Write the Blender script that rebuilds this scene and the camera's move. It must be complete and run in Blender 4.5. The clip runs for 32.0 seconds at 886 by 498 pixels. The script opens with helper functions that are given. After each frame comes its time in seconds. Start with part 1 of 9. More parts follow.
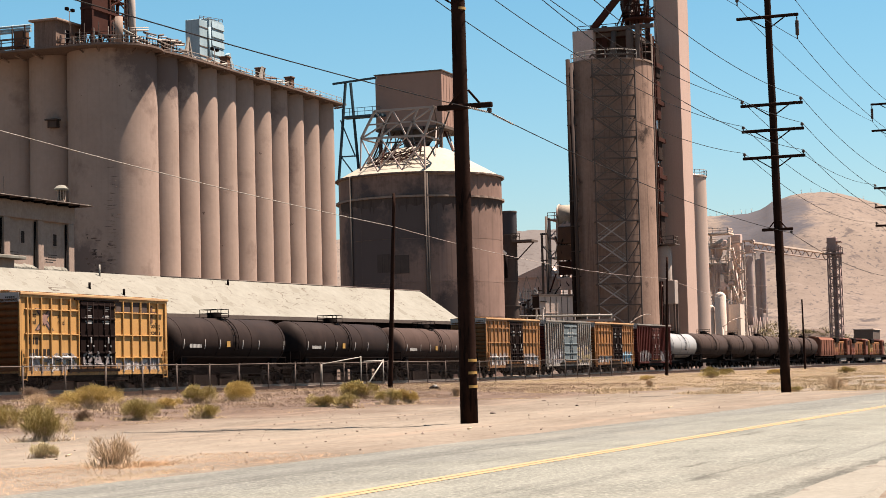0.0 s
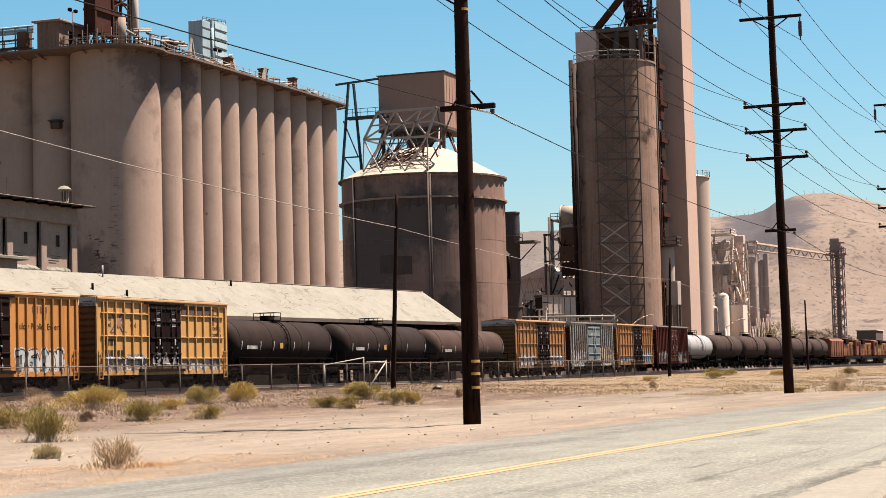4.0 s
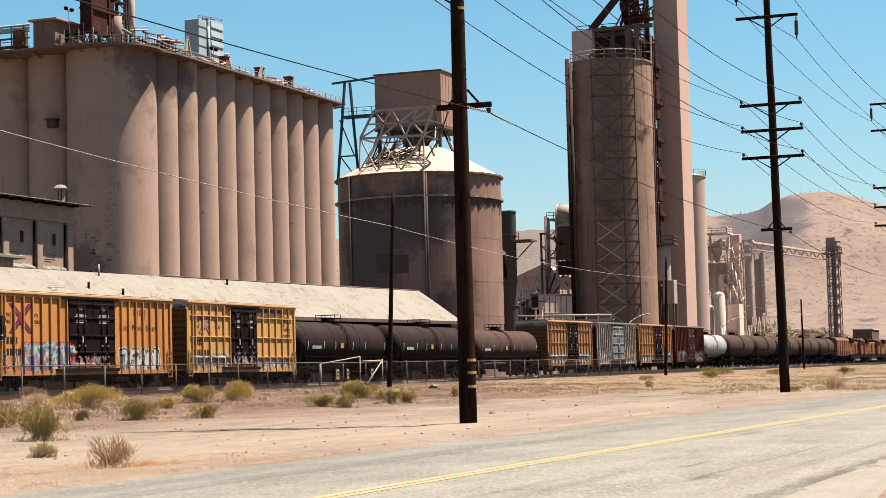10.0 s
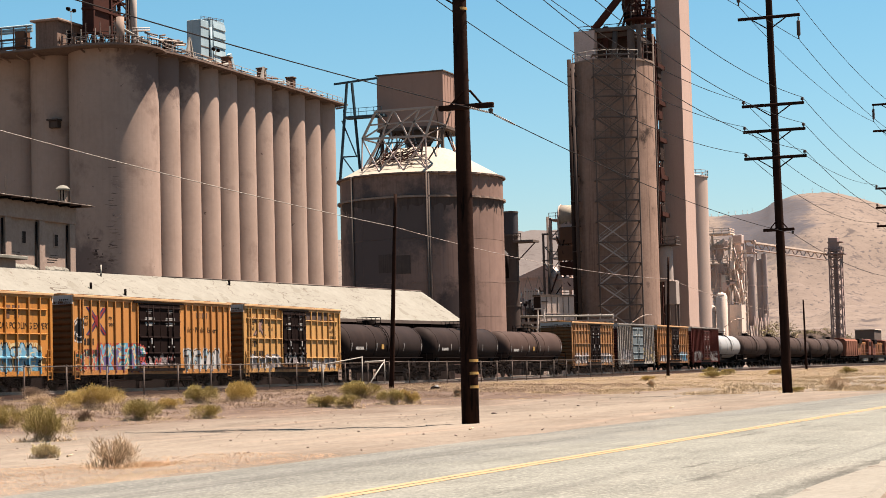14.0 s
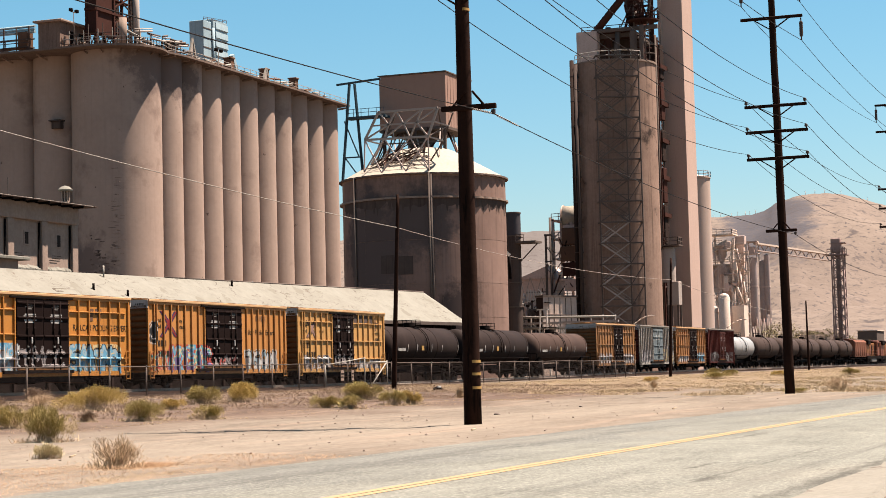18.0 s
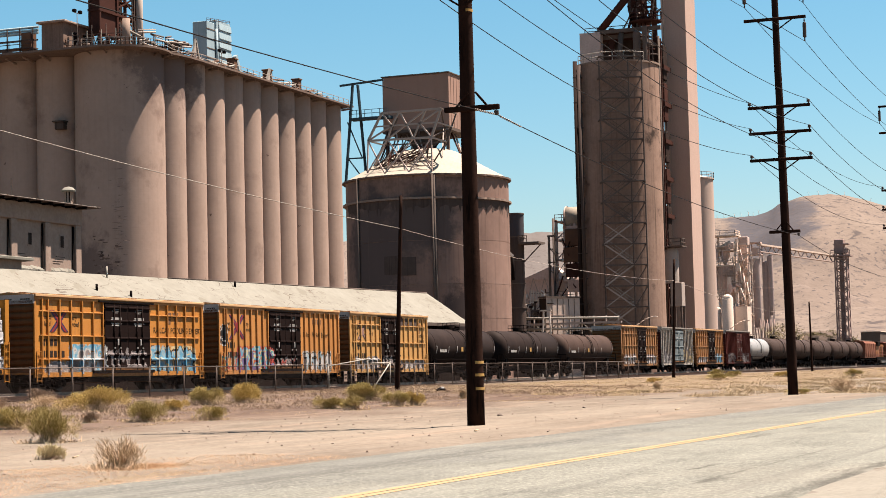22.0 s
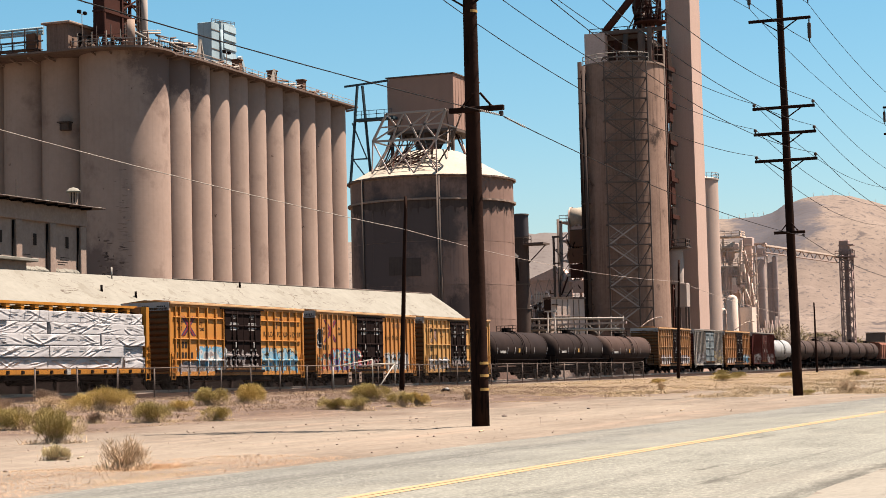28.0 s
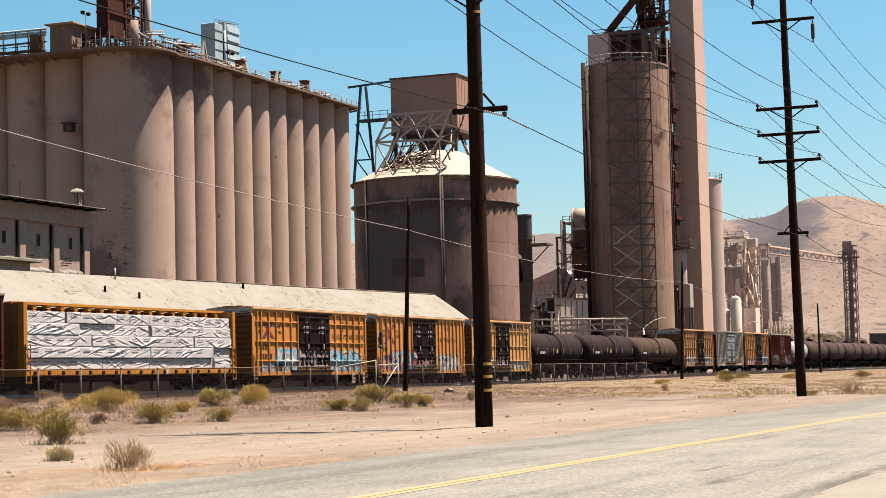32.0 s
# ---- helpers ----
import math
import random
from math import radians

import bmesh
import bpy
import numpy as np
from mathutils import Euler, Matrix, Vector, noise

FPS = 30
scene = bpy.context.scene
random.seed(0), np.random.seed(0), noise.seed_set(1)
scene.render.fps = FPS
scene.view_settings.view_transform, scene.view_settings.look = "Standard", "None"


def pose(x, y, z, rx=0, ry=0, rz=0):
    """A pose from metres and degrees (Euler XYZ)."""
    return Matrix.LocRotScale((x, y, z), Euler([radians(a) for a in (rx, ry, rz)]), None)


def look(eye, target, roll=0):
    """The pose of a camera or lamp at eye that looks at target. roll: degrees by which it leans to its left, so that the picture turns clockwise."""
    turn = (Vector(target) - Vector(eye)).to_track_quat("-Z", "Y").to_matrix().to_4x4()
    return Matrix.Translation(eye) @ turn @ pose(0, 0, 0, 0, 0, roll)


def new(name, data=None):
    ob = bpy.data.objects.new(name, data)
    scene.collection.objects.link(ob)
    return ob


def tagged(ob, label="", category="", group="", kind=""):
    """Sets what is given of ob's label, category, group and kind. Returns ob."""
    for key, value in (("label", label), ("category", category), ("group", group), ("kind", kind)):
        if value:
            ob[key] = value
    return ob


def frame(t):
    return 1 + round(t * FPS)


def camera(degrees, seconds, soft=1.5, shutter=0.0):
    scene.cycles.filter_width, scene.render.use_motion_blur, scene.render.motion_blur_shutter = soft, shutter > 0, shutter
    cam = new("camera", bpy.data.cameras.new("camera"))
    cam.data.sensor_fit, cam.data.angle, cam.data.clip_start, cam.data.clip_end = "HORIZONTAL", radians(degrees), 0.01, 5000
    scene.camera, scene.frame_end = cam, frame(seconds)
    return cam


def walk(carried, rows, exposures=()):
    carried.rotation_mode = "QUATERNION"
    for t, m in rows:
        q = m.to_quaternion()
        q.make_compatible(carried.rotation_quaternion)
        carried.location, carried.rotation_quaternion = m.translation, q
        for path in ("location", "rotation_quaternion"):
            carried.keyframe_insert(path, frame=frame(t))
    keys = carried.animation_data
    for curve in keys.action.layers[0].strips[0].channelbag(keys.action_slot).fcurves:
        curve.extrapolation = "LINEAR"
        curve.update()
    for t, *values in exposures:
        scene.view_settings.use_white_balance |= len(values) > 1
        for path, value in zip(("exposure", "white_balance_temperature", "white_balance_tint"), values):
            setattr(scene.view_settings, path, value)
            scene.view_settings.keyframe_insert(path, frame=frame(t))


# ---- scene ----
cam = camera(25.97, 32.0, 0.55)


def aim(yaw, pitch, lean):
    """The camera's pose: heading from +x towards +y, upward tilt and lean, in degrees."""
    return pose(0, 0, 1.3, 90 + pitch, 0, yaw - 90) @ pose(0, 0, 0, 0, 0, lean)


VIEW = [(0, 20.721, 3.721, -1.446), (0.5, 20.731, 3.726, -1.429), (1, 20.761, 3.732, -1.397), (1.5, 20.794, 3.736, -1.393),
        (2, 20.815, 3.743, -1.429), (2.5, 20.822, 3.749, -1.434), (3, 20.817, 3.749, -1.435), (3.5, 20.815, 3.750, -1.437),
        (5.5, 20.744, 3.728, -1.432), (6, 20.721, 3.721, -1.445), (6.5, 20.692, 3.717, -1.451), (7, 20.654, 3.710, -1.465),
        (7.5, 20.629, 3.703, -1.443), (8, 20.621, 3.698, -1.442), (8.5, 20.627, 3.700, -1.437), (9, 20.645, 3.704, -1.442),
        (9.5, 20.670, 3.708, -1.451), (10, 20.696, 3.713, -1.425), (10.5, 20.712, 3.715, -1.419), (11, 20.724, 3.719, -1.429),
        (11.5, 20.738, 3.726, -1.438), (12, 20.740, 3.727, -1.437), (12.5, 20.745, 3.729, -1.439), (13, 20.750, 3.729, -1.431),
        (13.5, 20.758, 3.730, -1.423), (14, 20.760, 3.730, -1.431), (14.5, 20.754, 3.730, -1.429), (16.5, 20.759, 3.739, -1.401),
        (17, 20.778, 3.741, -1.419), (17.5, 20.805, 3.746, -1.431), (18, 20.834, 3.755, -1.416), (18.5, 20.861, 3.761, -1.387),
        (19, 20.876, 3.765, -1.416), (19.5, 20.885, 3.766, -1.423), (20, 20.887, 3.766, -1.422), (20.5, 20.890, 3.768, -1.423),
        (21, 20.906, 3.780, -1.419), (21.5, 20.917, 3.786, -1.383), (22, 20.928, 3.785, -1.387), (22.5, 20.916, 3.782, -1.426),
        (23, 20.909, 3.780, -1.436), (23.5, 20.906, 3.781, -1.435), (24, 20.917, 3.782, -1.426), (24.5, 20.947, 3.785, -1.390),
        (25, 20.991, 3.791, -1.380), (25.5, 21.024, 3.806, -1.390), (27.5, 21.067, 3.812, -1.379), (28, 21.067, 3.812, -1.379),
        (28.5, 21.073, 3.812, -1.381), (29, 21.088, 3.812, -1.379), (29.5, 21.092, 3.812, -1.379), (30, 21.092, 3.812, -1.379),
        (30.5, 21.098, 3.814, -1.369), (31, 21.129, 3.823, -1.340), (31.5, 21.161, 3.835, -1.372), (32, 21.168, 3.837, -1.383)]
walk(cam, [(t, aim(a, b, c)) for t, a, b, c in VIEW])

# how far the train has rolled, in metres, by the clock
ROLLED = [(0, 0.00), (0.5, 0.90), (1, 1.80), (1.5, 2.70), (2, 3.60), (2.5, 4.43), (3, 5.30), (3.5, 6.19), (5.5, 9.73), (6, 10.61), (6.5, 11.52), (7, 12.42), (7.5, 13.29), (8, 14.13), (8.5, 14.97), (9, 15.84), (9.5, 16.71), (10, 17.59), (10.5, 18.48), (11, 19.35), (11.5, 20.21), (12, 21.07), (12.5, 21.92), (13, 22.82), (13.5, 23.74), (14, 24.67), (14.5, 25.59), (16.5, 29.35), (17, 30.33), (17.5, 31.31), (18, 32.29), (18.5, 33.30), (19, 34.32), (19.5, 35.31), (20, 36.27), (20.5, 37.26), (21, 38.31), (21.5, 39.35), (22, 40.40), (22.5, 41.47), (23, 42.53), (23.5, 43.61), (24, 44.71), (24.5, 45.79), (25, 46.88), (25.5, 47.98), (27.5, 52.47), (28, 53.72), (28.5, 54.97), (29, 56.18), (29.5, 57.38), (30, 58.60), (30.5, 59.87), (31, 61.14), (31.5, 62.39), (32, 63.64)]

# ---- world, sun ----
SUN_AZ, SUN_EL = -54.0, 68.5          # degrees from +x towards +y, and above the horizon
world = bpy.data.worlds.new("sky")
scene.world = world
world.use_nodes = True
wn = world.node_tree
sky = wn.nodes.new("ShaderNodeTexSky")
sky.sky_type, sky.sun_disc = "NISHITA", False
sky.sun_elevation, sky.sun_rotation = radians(SUN_EL), radians(90 - SUN_AZ)
sky.air_density, sky.dust_density, sky.ozone_density = 1.0, 0.9, 2.5
hue = wn.nodes.new("ShaderNodeHueSaturation")
hue.inputs["Hue"].default_value, hue.inputs["Saturation"].default_value = 0.478, 1.29
wn.links.new(sky.outputs[0], hue.inputs["Color"])
wn.links.new(hue.outputs[0], wn.nodes["Background"].inputs[0])
wn.nodes["Background"].inputs[1].default_value = 0.0333
sun = new("sun", bpy.data.lights.new("sun", "SUN"))
sun.data.energy, sun.data.angle, sun.data.color = 5.05, radians(0.53), (1.0, 0.860, 0.745)
sun.matrix_world = look((0, 0, 200), (-200 * math.cos(radians(SUN_AZ)), -200 * math.sin(radians(SUN_AZ)), 200 - 200 * math.tan(radians(SUN_EL))))
scene.view_settings.exposure = 2.12


# ---- materials ----
def mat(name, c1, c2=None, size=3.0, rough=0.85, metal=0.0, bump=0.0, streak=0.0, spots=None, vary=0.0, fine=18.0, drawn=None, grainy=0.5, courses=False, spalls=None, folds=None, patch=(), island=None, tone=0.345):
    """A weathered surface: two tones in patches of about size metres, streaks down the face, fine grain and relief."""
    m = bpy.data.materials.new(name)
    m.use_nodes = True
    nt, n = m.node_tree, m.node_tree.nodes
    bsdf = n["Principled BSDF"]
    bsdf.inputs["Roughness"].default_value, bsdf.inputs["Metallic"].default_value = rough, metal
    bsdf.inputs["Specular IOR Level"].default_value = 0.03 if rough > 0.62 else 0.25
    tc = n.new("ShaderNodeTexCoord")
    link = nt.links.new

    def tex(scale, detail=5.0, stretch=None, r=0.6):
        t = n.new("ShaderNodeTexNoise")
        t.inputs["Scale"].default_value, t.inputs["Detail"].default_value, t.inputs["Roughness"].default_value = scale, detail, r
        if stretch:
            mp = n.new("ShaderNodeMapping")
            mp.inputs["Scale"].default_value = stretch
            link(tc.outputs["Object"], mp.inputs["Vector"])
            link(mp.outputs[0], t.inputs["Vector"])
        else:
            link(tc.outputs["Object"], t.inputs["Vector"])
        return t

    def mix(fac, a, b, mode="MIX"):
        x = n.new("ShaderNodeMix")
        x.data_type, x.blend_type = "RGBA", mode
        for sock, v in ((x.inputs[0], fac), (x.inputs[6], a), (x.inputs[7], b)):
            if hasattr(v, "is_linked"):
                link(v, sock)
            else:
                sock.default_value = v if isinstance(v, float) else (*v, 1.0)
        return x.outputs[2]

    def ramp(src, lo, hi):
        r = n.new("ShaderNodeMapRange")
        r.inputs[1].default_value, r.inputs[2].default_value = lo, hi
        link(src, r.inputs[0])
        return r.outputs[0]

    c1 = tuple(v * tone for v in c1)
    c2 = tuple(v * tone for v in c2) if c2 else tuple(v * 0.8 for v in c1)
    big = tex(1.0 / size)
    col = mix(ramp(big.outputs["Fac"], 0.35, 0.65), c1, c2)
    grain = tex(fine, 3.0)
    col = mix(grainy, col, mix(ramp(grain.outputs["Fac"], 0.3, 0.7), tuple(v * 0.75 for v in c1), tuple(min(1, v * 1.15) for v in c1)))
    if streak:
        st = tex(1.0, 4.0, (2.2, 2.2, 0.07))
        col = mix(ramp(st.outputs["Fac"], 0.52, 0.72), col, mix(streak, col, tuple(v * 0.35 for v in c2)))
    if spots:
        sp = tex(spots[1], 6.0, drawn, 0.7)
        col = mix(ramp(sp.outputs["Fac"], spots[2], spots[2] + (spots[3] if len(spots) > 3 else 0.06)), col, spots[0])
    if folds:
        # thin dark lines: cracks in the roof dust, painted crease shade on the wrap
        fo = tex(1.0, 2.0, folds[1], 0.5)
        fo.inputs["Distortion"].default_value = 0.6
        off = n.new("ShaderNodeMath")
        off.operation = "COMPARE"
        off.inputs[1].default_value, off.inputs[2].default_value = 0.5, folds[2] if len(folds) > 2 else 0.03
        link(fo.outputs["Fac"], off.inputs[0])
        seen = n.new("ShaderNodeMath")
        seen.operation = "MULTIPLY"
        link(off.outputs[0], seen.inputs[0])
        link(ramp(big.outputs["Fac"], 0.44, 0.58), seen.inputs[1])
        col = mix(seen.outputs[0], col, folds[0])
    for patch_at in patch:
        # a large darker area with a ragged edge
        mp = n.new("ShaderNodeMapping")
        mp.vector_type = "TEXTURE"
        mp.inputs["Location"].default_value, mp.inputs["Scale"].default_value = patch_at[0], patch_at[1]
        mp.inputs["Rotation"].default_value = (0.0, 0.0, math.atan2(patch_at[0][1], patch_at[0][0]))
        link(tc.outputs["Object"], mp.inputs["Vector"])
        ln = n.new("ShaderNodeVectorMath")
        ln.operation = "LENGTH"
        link(mp.outputs[0], ln.inputs[0])
        rag = tex(patch_at[3], 6.0, None, 0.7)
        am = n.new("ShaderNodeMath")
        am.operation = "MULTIPLY_ADD"
        am.inputs[1].default_value = 2.6
        link(rag.outputs["Fac"], am.inputs[0])
        link(ln.outputs["Value"], am.inputs[2])
        col = mix(ramp(am.outputs[0], 2.75, 2.2), col, mix(0.95, col, patch_at[2]))
    if spalls:
        sl = tex(spalls[1], 5.0, None, 0.65)
        col = mix(ramp(sl.outputs["Fac"], spalls[2], spalls[2] + 0.02), col, spalls[0])
    if island:
        gi = n.new("ShaderNodeNewGeometry")
        col = mix(gi.outputs["Random Per Island"], col, mix(0.8, col, island))
    if vary:
        oi = n.new("ShaderNodeObjectInfo")
        hv = n.new("ShaderNodeHueSaturation")
        hv.inputs["Value"].default_value = 1.0
        mr = n.new("ShaderNodeMapRange")
        mr.inputs[3].default_value, mr.inputs[4].default_value = 1 - vary, 1 + vary
        link(oi.outputs["Random"], mr.inputs[0])
        link(mr.outputs[0], hv.inputs["Value"])
        link(col, hv.inputs["Color"])
        col = hv.outputs[0]
    link(col, bsdf.inputs["Base Color"])
    if bump:
        b = n.new("ShaderNodeBump")
        b.inputs["Strength"].default_value, b.inputs["Distance"].default_value = 0.6, bump
        link((tex(1.0, 3.0, (0.22, 0.22, 2.4)) if courses else grain).outputs["Fac"], b.inputs["Height"])
        link(b.outputs[0], bsdf.inputs["Normal"])
    return m


# patch: dark foot; near the top, stain and slab shade in the colour
CONCRETE = mat("silo_concrete", (0.460, 0.338, 0.275), (0.395, 0.285, 0.23), 7.0, 0.95, bump=0.016, courses=True, spalls=((0.085, 0.056, 0.045), 0.55, 0.70), streak=0.12, spots=((0.115, 0.078, 0.064), 0.11, 0.56, 0.22), fine=1.6, grainy=0.18, tone=0.56, patch=(((243.0, 149.0, 10.0), (13.0, 4.0, 11.0), (0.115, 0.083, 0.072), 0.3), ((249.5, 139.6, 49.5), (5.0, 5.0, 4.5), (0.115, 0.083, 0.072), 0.35), ((257.0, 139.5, 48.0), (5.0, 3.0, 4.0), (0.115, 0.083, 0.072), 0.4)))
CONCRETE2 = mat("tower_concrete", (0.47, 0.334, 0.275), (0.43, 0.304, 0.247), 12.0, 0.9, bump=0.004, streak=0.1, fine=4.0, grainy=0.2, tone=1.06)
FARCONCRETE = mat("far_silo_concrete", (0.56, 0.43, 0.36), (0.50, 0.375, 0.315), 8.0, 0.9, bump=0.004, streak=0.15, fine=3.0, grainy=0.2, tone=0.60)
STAINED = mat("stained_concrete", (0.385, 0.257, 0.198), (0.23, 0.150, 0.116), 5.0, 0.95, bump=0.02, streak=0.6, fine=2.0, tone=0.58, spots=((0.045, 0.032, 0.027), 0.25, 0.58, 0.12))
PLASTER = mat("old_plaster", (0.38, 0.28, 0.225), (0.29, 0.21, 0.17), 2.0, 0.95, bump=0.01, streak=0.3, fine=8.0, tone=0.52)
OLDWALL = mat("sooty_old_plaster", (0.36, 0.270, 0.22), (0.25, 0.180, 0.145), 1.3, 0.95, bump=0.03, streak=0.15, fine=3.0, tone=0.62, spots=((0.075, 0.05, 0.042), 0.45, 0.62, 0.12))
PALE = mat("pale_dusty_steel", (0.66, 0.60, 0.52), (0.55, 0.49, 0.42), 4.0, 0.7, streak=0.2)
DUSTED = mat("dust_covered_roof", (0.415, 0.392, 0.335), (0.355, 0.328, 0.275), 4.0, 0.95, bump=0.05, streak=0.0, spots=((0.085, 0.068, 0.054), 1.7, 0.655, 0.03), fine=1.4, grainy=0.35, drawn=(0.75, 0.22, 0.28), spalls=((0.112, 0.103, 0.085), 0.35, 0.60), folds=((0.060, 0.049, 0.040), (0.30, 0.85, 0.85), 0.0065))
# next three: dusty steel and wall, distance haze put into the paler colours
HAZESTEEL = mat("hazy_dusty_pink_grey_steel", (0.43, 0.33, 0.29), (0.32, 0.245, 0.215), 2.0, 0.85, fine=4.0, tone=0.88)
HAZEPALE = mat("hazy_dusty_cream_steel", (0.80, 0.64, 0.53), (0.66, 0.51, 0.42), 3.0, 0.85, fine=4.0, tone=0.60)
HAZEWALL = mat("hazy_dusty_pink_wall", (0.52, 0.375, 0.31), (0.42, 0.30, 0.25), 4.0, 0.9, streak=0.2, fine=3.0, tone=0.90)
CREAMDUST = mat("cream_dust_on_steel", (0.74, 0.64, 0.52), (0.62, 0.52, 0.42), 3.0, 0.95, bump=0.02, spots=((0.30, 0.25, 0.21), 0.8, 0.66), fine=3.0)
DARKSHEET = mat("dark_dusty_steel", (0.19, 0.14, 0.12), (0.12, 0.09, 0.08), 4.0, 0.8, streak=0.5, fine=2.0)
BROWNSHEET = mat("brown_cladding", (0.37, 0.237, 0.188), (0.335, 0.212, 0.168), 8.0, 0.85, streak=0.1, tone=0.60)
BLUEBLACK = mat("blue_black_steel", (0.15, 0.135, 0.145), (0.10, 0.09, 0.098), 2.0, 0.7, streak=0.3)
GREYPANEL = mat("dusty_grey_panel", (0.60, 0.47, 0.395), (0.48, 0.37, 0.31), 2.0, 0.85, fine=4.0, tone=0.62)
FILTERGREY = mat("grey_dusty_filter_steel", (0.38, 0.30, 0.275), (0.29, 0.225, 0.205), 2.0, 0.85, streak=0.3, fine=4.0, tone=0.80)
LATTICE = mat("dark_dusty_lattice_steel", (0.27, 0.195, 0.175), (0.18, 0.13, 0.117), 2.0, 0.85, fine=4.0, tone=0.82)
# near-black base colour carries the shade under the eave and cars
SHADEWALL = mat("shade_black_corrugated_sheet", (0.032, 0.022, 0.019), (0.02, 0.014, 0.012), 3.0, 0.9, streak=0.4)
HUTWALL = mat("sooty_brown_hut_wall", (0.27, 0.185, 0.145), (0.17, 0.115, 0.092), 2.0, 0.95, bump=0.02, streak=0.6, fine=3.0, tone=0.52)
SLABEDGE = mat("sooty_slab_concrete", (0.26, 0.185, 0.15), (0.17, 0.12, 0.10), 2.0, 0.95, bump=0.01, streak=0.3, fine=4.0, tone=0.5)
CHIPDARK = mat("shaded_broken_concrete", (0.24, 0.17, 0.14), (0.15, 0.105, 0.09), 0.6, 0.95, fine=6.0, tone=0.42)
SHEDDARK = mat("near_black_brown_sheet", (0.075, 0.05, 0.042), (0.05, 0.034, 0.03), 3.0, 0.9, streak=0.4)
# near-black; on the stair backing it stands in for open shade
STAIRDARK = mat("near_black_wall", (0.085, 0.064, 0.056), (0.042, 0.032, 0.029), 4.0, 0.9, streak=0.6, fine=2.0)
# patch: grime, and the shell's unlit side darkened in the colour
DOMEPLATE = mat("dusty_shell_plate", (0.345, 0.225, 0.182), (0.21, 0.136, 0.112), 5.0, 0.9, streak=0.3, fine=0.8, vary=0.06, tone=0.54, spots=((0.055, 0.038, 0.033), 0.16, 0.56, 0.16), spalls=((0.16, 0.12, 0.10), 0.5, 0.72), patch=(((230.9, 98.0, 18.0), (4.0, 5.0, 6.5), (0.068, 0.052, 0.049), 0.35), ((230.8, 90.3, 21.5), (4.0, 3.4, 3.6), (0.070, 0.054, 0.050), 0.4), ((232.5, 87.3, 8.0), (4.0, 2.0, 4.0), (0.060, 0.044, 0.040), 0.4)))
STEEL = mat("dusty_structural_steel", (0.26, 0.20, 0.17), (0.18, 0.14, 0.12), 2.0, 0.75, fine=6.0)
REDSTEEL = mat("red_oxide_steel", (0.13, 0.055, 0.042), (0.08, 0.038, 0.03), 2.0, 0.8, fine=5.0)
BLUESTEEL = mat("blue_grey_painted_steel", (0.36, 0.46, 0.50), (0.27, 0.36, 0.40), 2.0, 0.7, tone=0.62, streak=0.3)
TRUSSPAINT = mat("grey_painted_truss", (0.56, 0.47, 0.41), (0.44, 0.36, 0.31), 2.0, 0.7, tone=0.48)
TOWERBLUE = mat("dark_blue_painted_steel", (0.10, 0.15, 0.18), (0.07, 0.11, 0.135), 2.0, 0.7)
SLATS = mat("bright_cream_steel", (0.80, 0.70, 0.61), (0.66, 0.56, 0.47), 1.0, 0.7, tone=0.6)
RUST = mat("rusty_plate", (0.30, 0.16, 0.10), (0.20, 0.12, 0.09), 1.5, 0.85)
POLEWOOD = mat("tarred_pole_wood", (0.060, 0.028, 0.019), (0.026, 0.013, 0.010), 0.8, 0.85, bump=0.015, streak=0.7, fine=9.0, spots=((0.004, 0.0025, 0.002), 3.0, 0.56, 0.1), drawn=(1.6, 1.6, 0.25))
WIRE = mat("weathered_wire", (0.05, 0.042, 0.04), (0.04, 0.035, 0.035), 3.0, 0.7)
LANEPAINT = mat("worn_yellow_road_paint", (0.84, 0.56, 0.31), (0.74, 0.52, 0.32), 0.6, 0.8, spots=((0.13, 0.12, 0.10), 7.0, 0.57, 0.08), tone=0.29)
CURBDUST = mat("dusty_concrete_strip", (0.42, 0.385, 0.325), (0.33, 0.30, 0.25), 1.5, 0.95, bump=0.01, spots=((0.07, 0.055, 0.045), 1.3, 0.58, 0.1), fine=14.0)
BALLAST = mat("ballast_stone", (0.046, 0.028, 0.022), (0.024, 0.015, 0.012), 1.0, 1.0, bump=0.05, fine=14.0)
RAILSTEEL = mat("worn_rail_steel", (0.34, 0.27, 0.23), (0.42, 0.35, 0.30), 3.0, 0.4, 0.5, tone=0.6)
TIEWOOD = mat("creosoted_tie", (0.07, 0.05, 0.04), (0.11, 0.08, 0.065), 0.5, 0.95)
# patch: first and third paint shaded slopes into the colour, second is scrub
HILL = mat("dry_grass_hill", (0.47, 0.37, 0.305), (0.38, 0.295, 0.25), 200.0, 1.0, bump=3.0, spots=((0.055, 0.045, 0.042), 0.03, 0.57, 0.08), fine=0.05, tone=0.255, grainy=0.35, patch=(((2180.0, 434.0, 176.0), (900.0, 42.0, 54.0), (0.046, 0.043, 0.048), 0.03), ((2250.0, 730.0, 140.0), (900.0, 70.0, 90.0), (0.076, 0.066, 0.062), 0.03), ((2187.0, 395.0, 186.0), (900.0, 13.0, 16.0), (0.052, 0.047, 0.050), 0.03)), spalls=((0.058, 0.048, 0.045), 0.16, 0.585))
YELLOW = mat("faded_yellow_car_paint", (0.70, 0.40, 0.10), (0.60, 0.33, 0.09), 2.0, 0.6, streak=0.35, spots=((0.30, 0.17, 0.08), 1.6, 0.69))
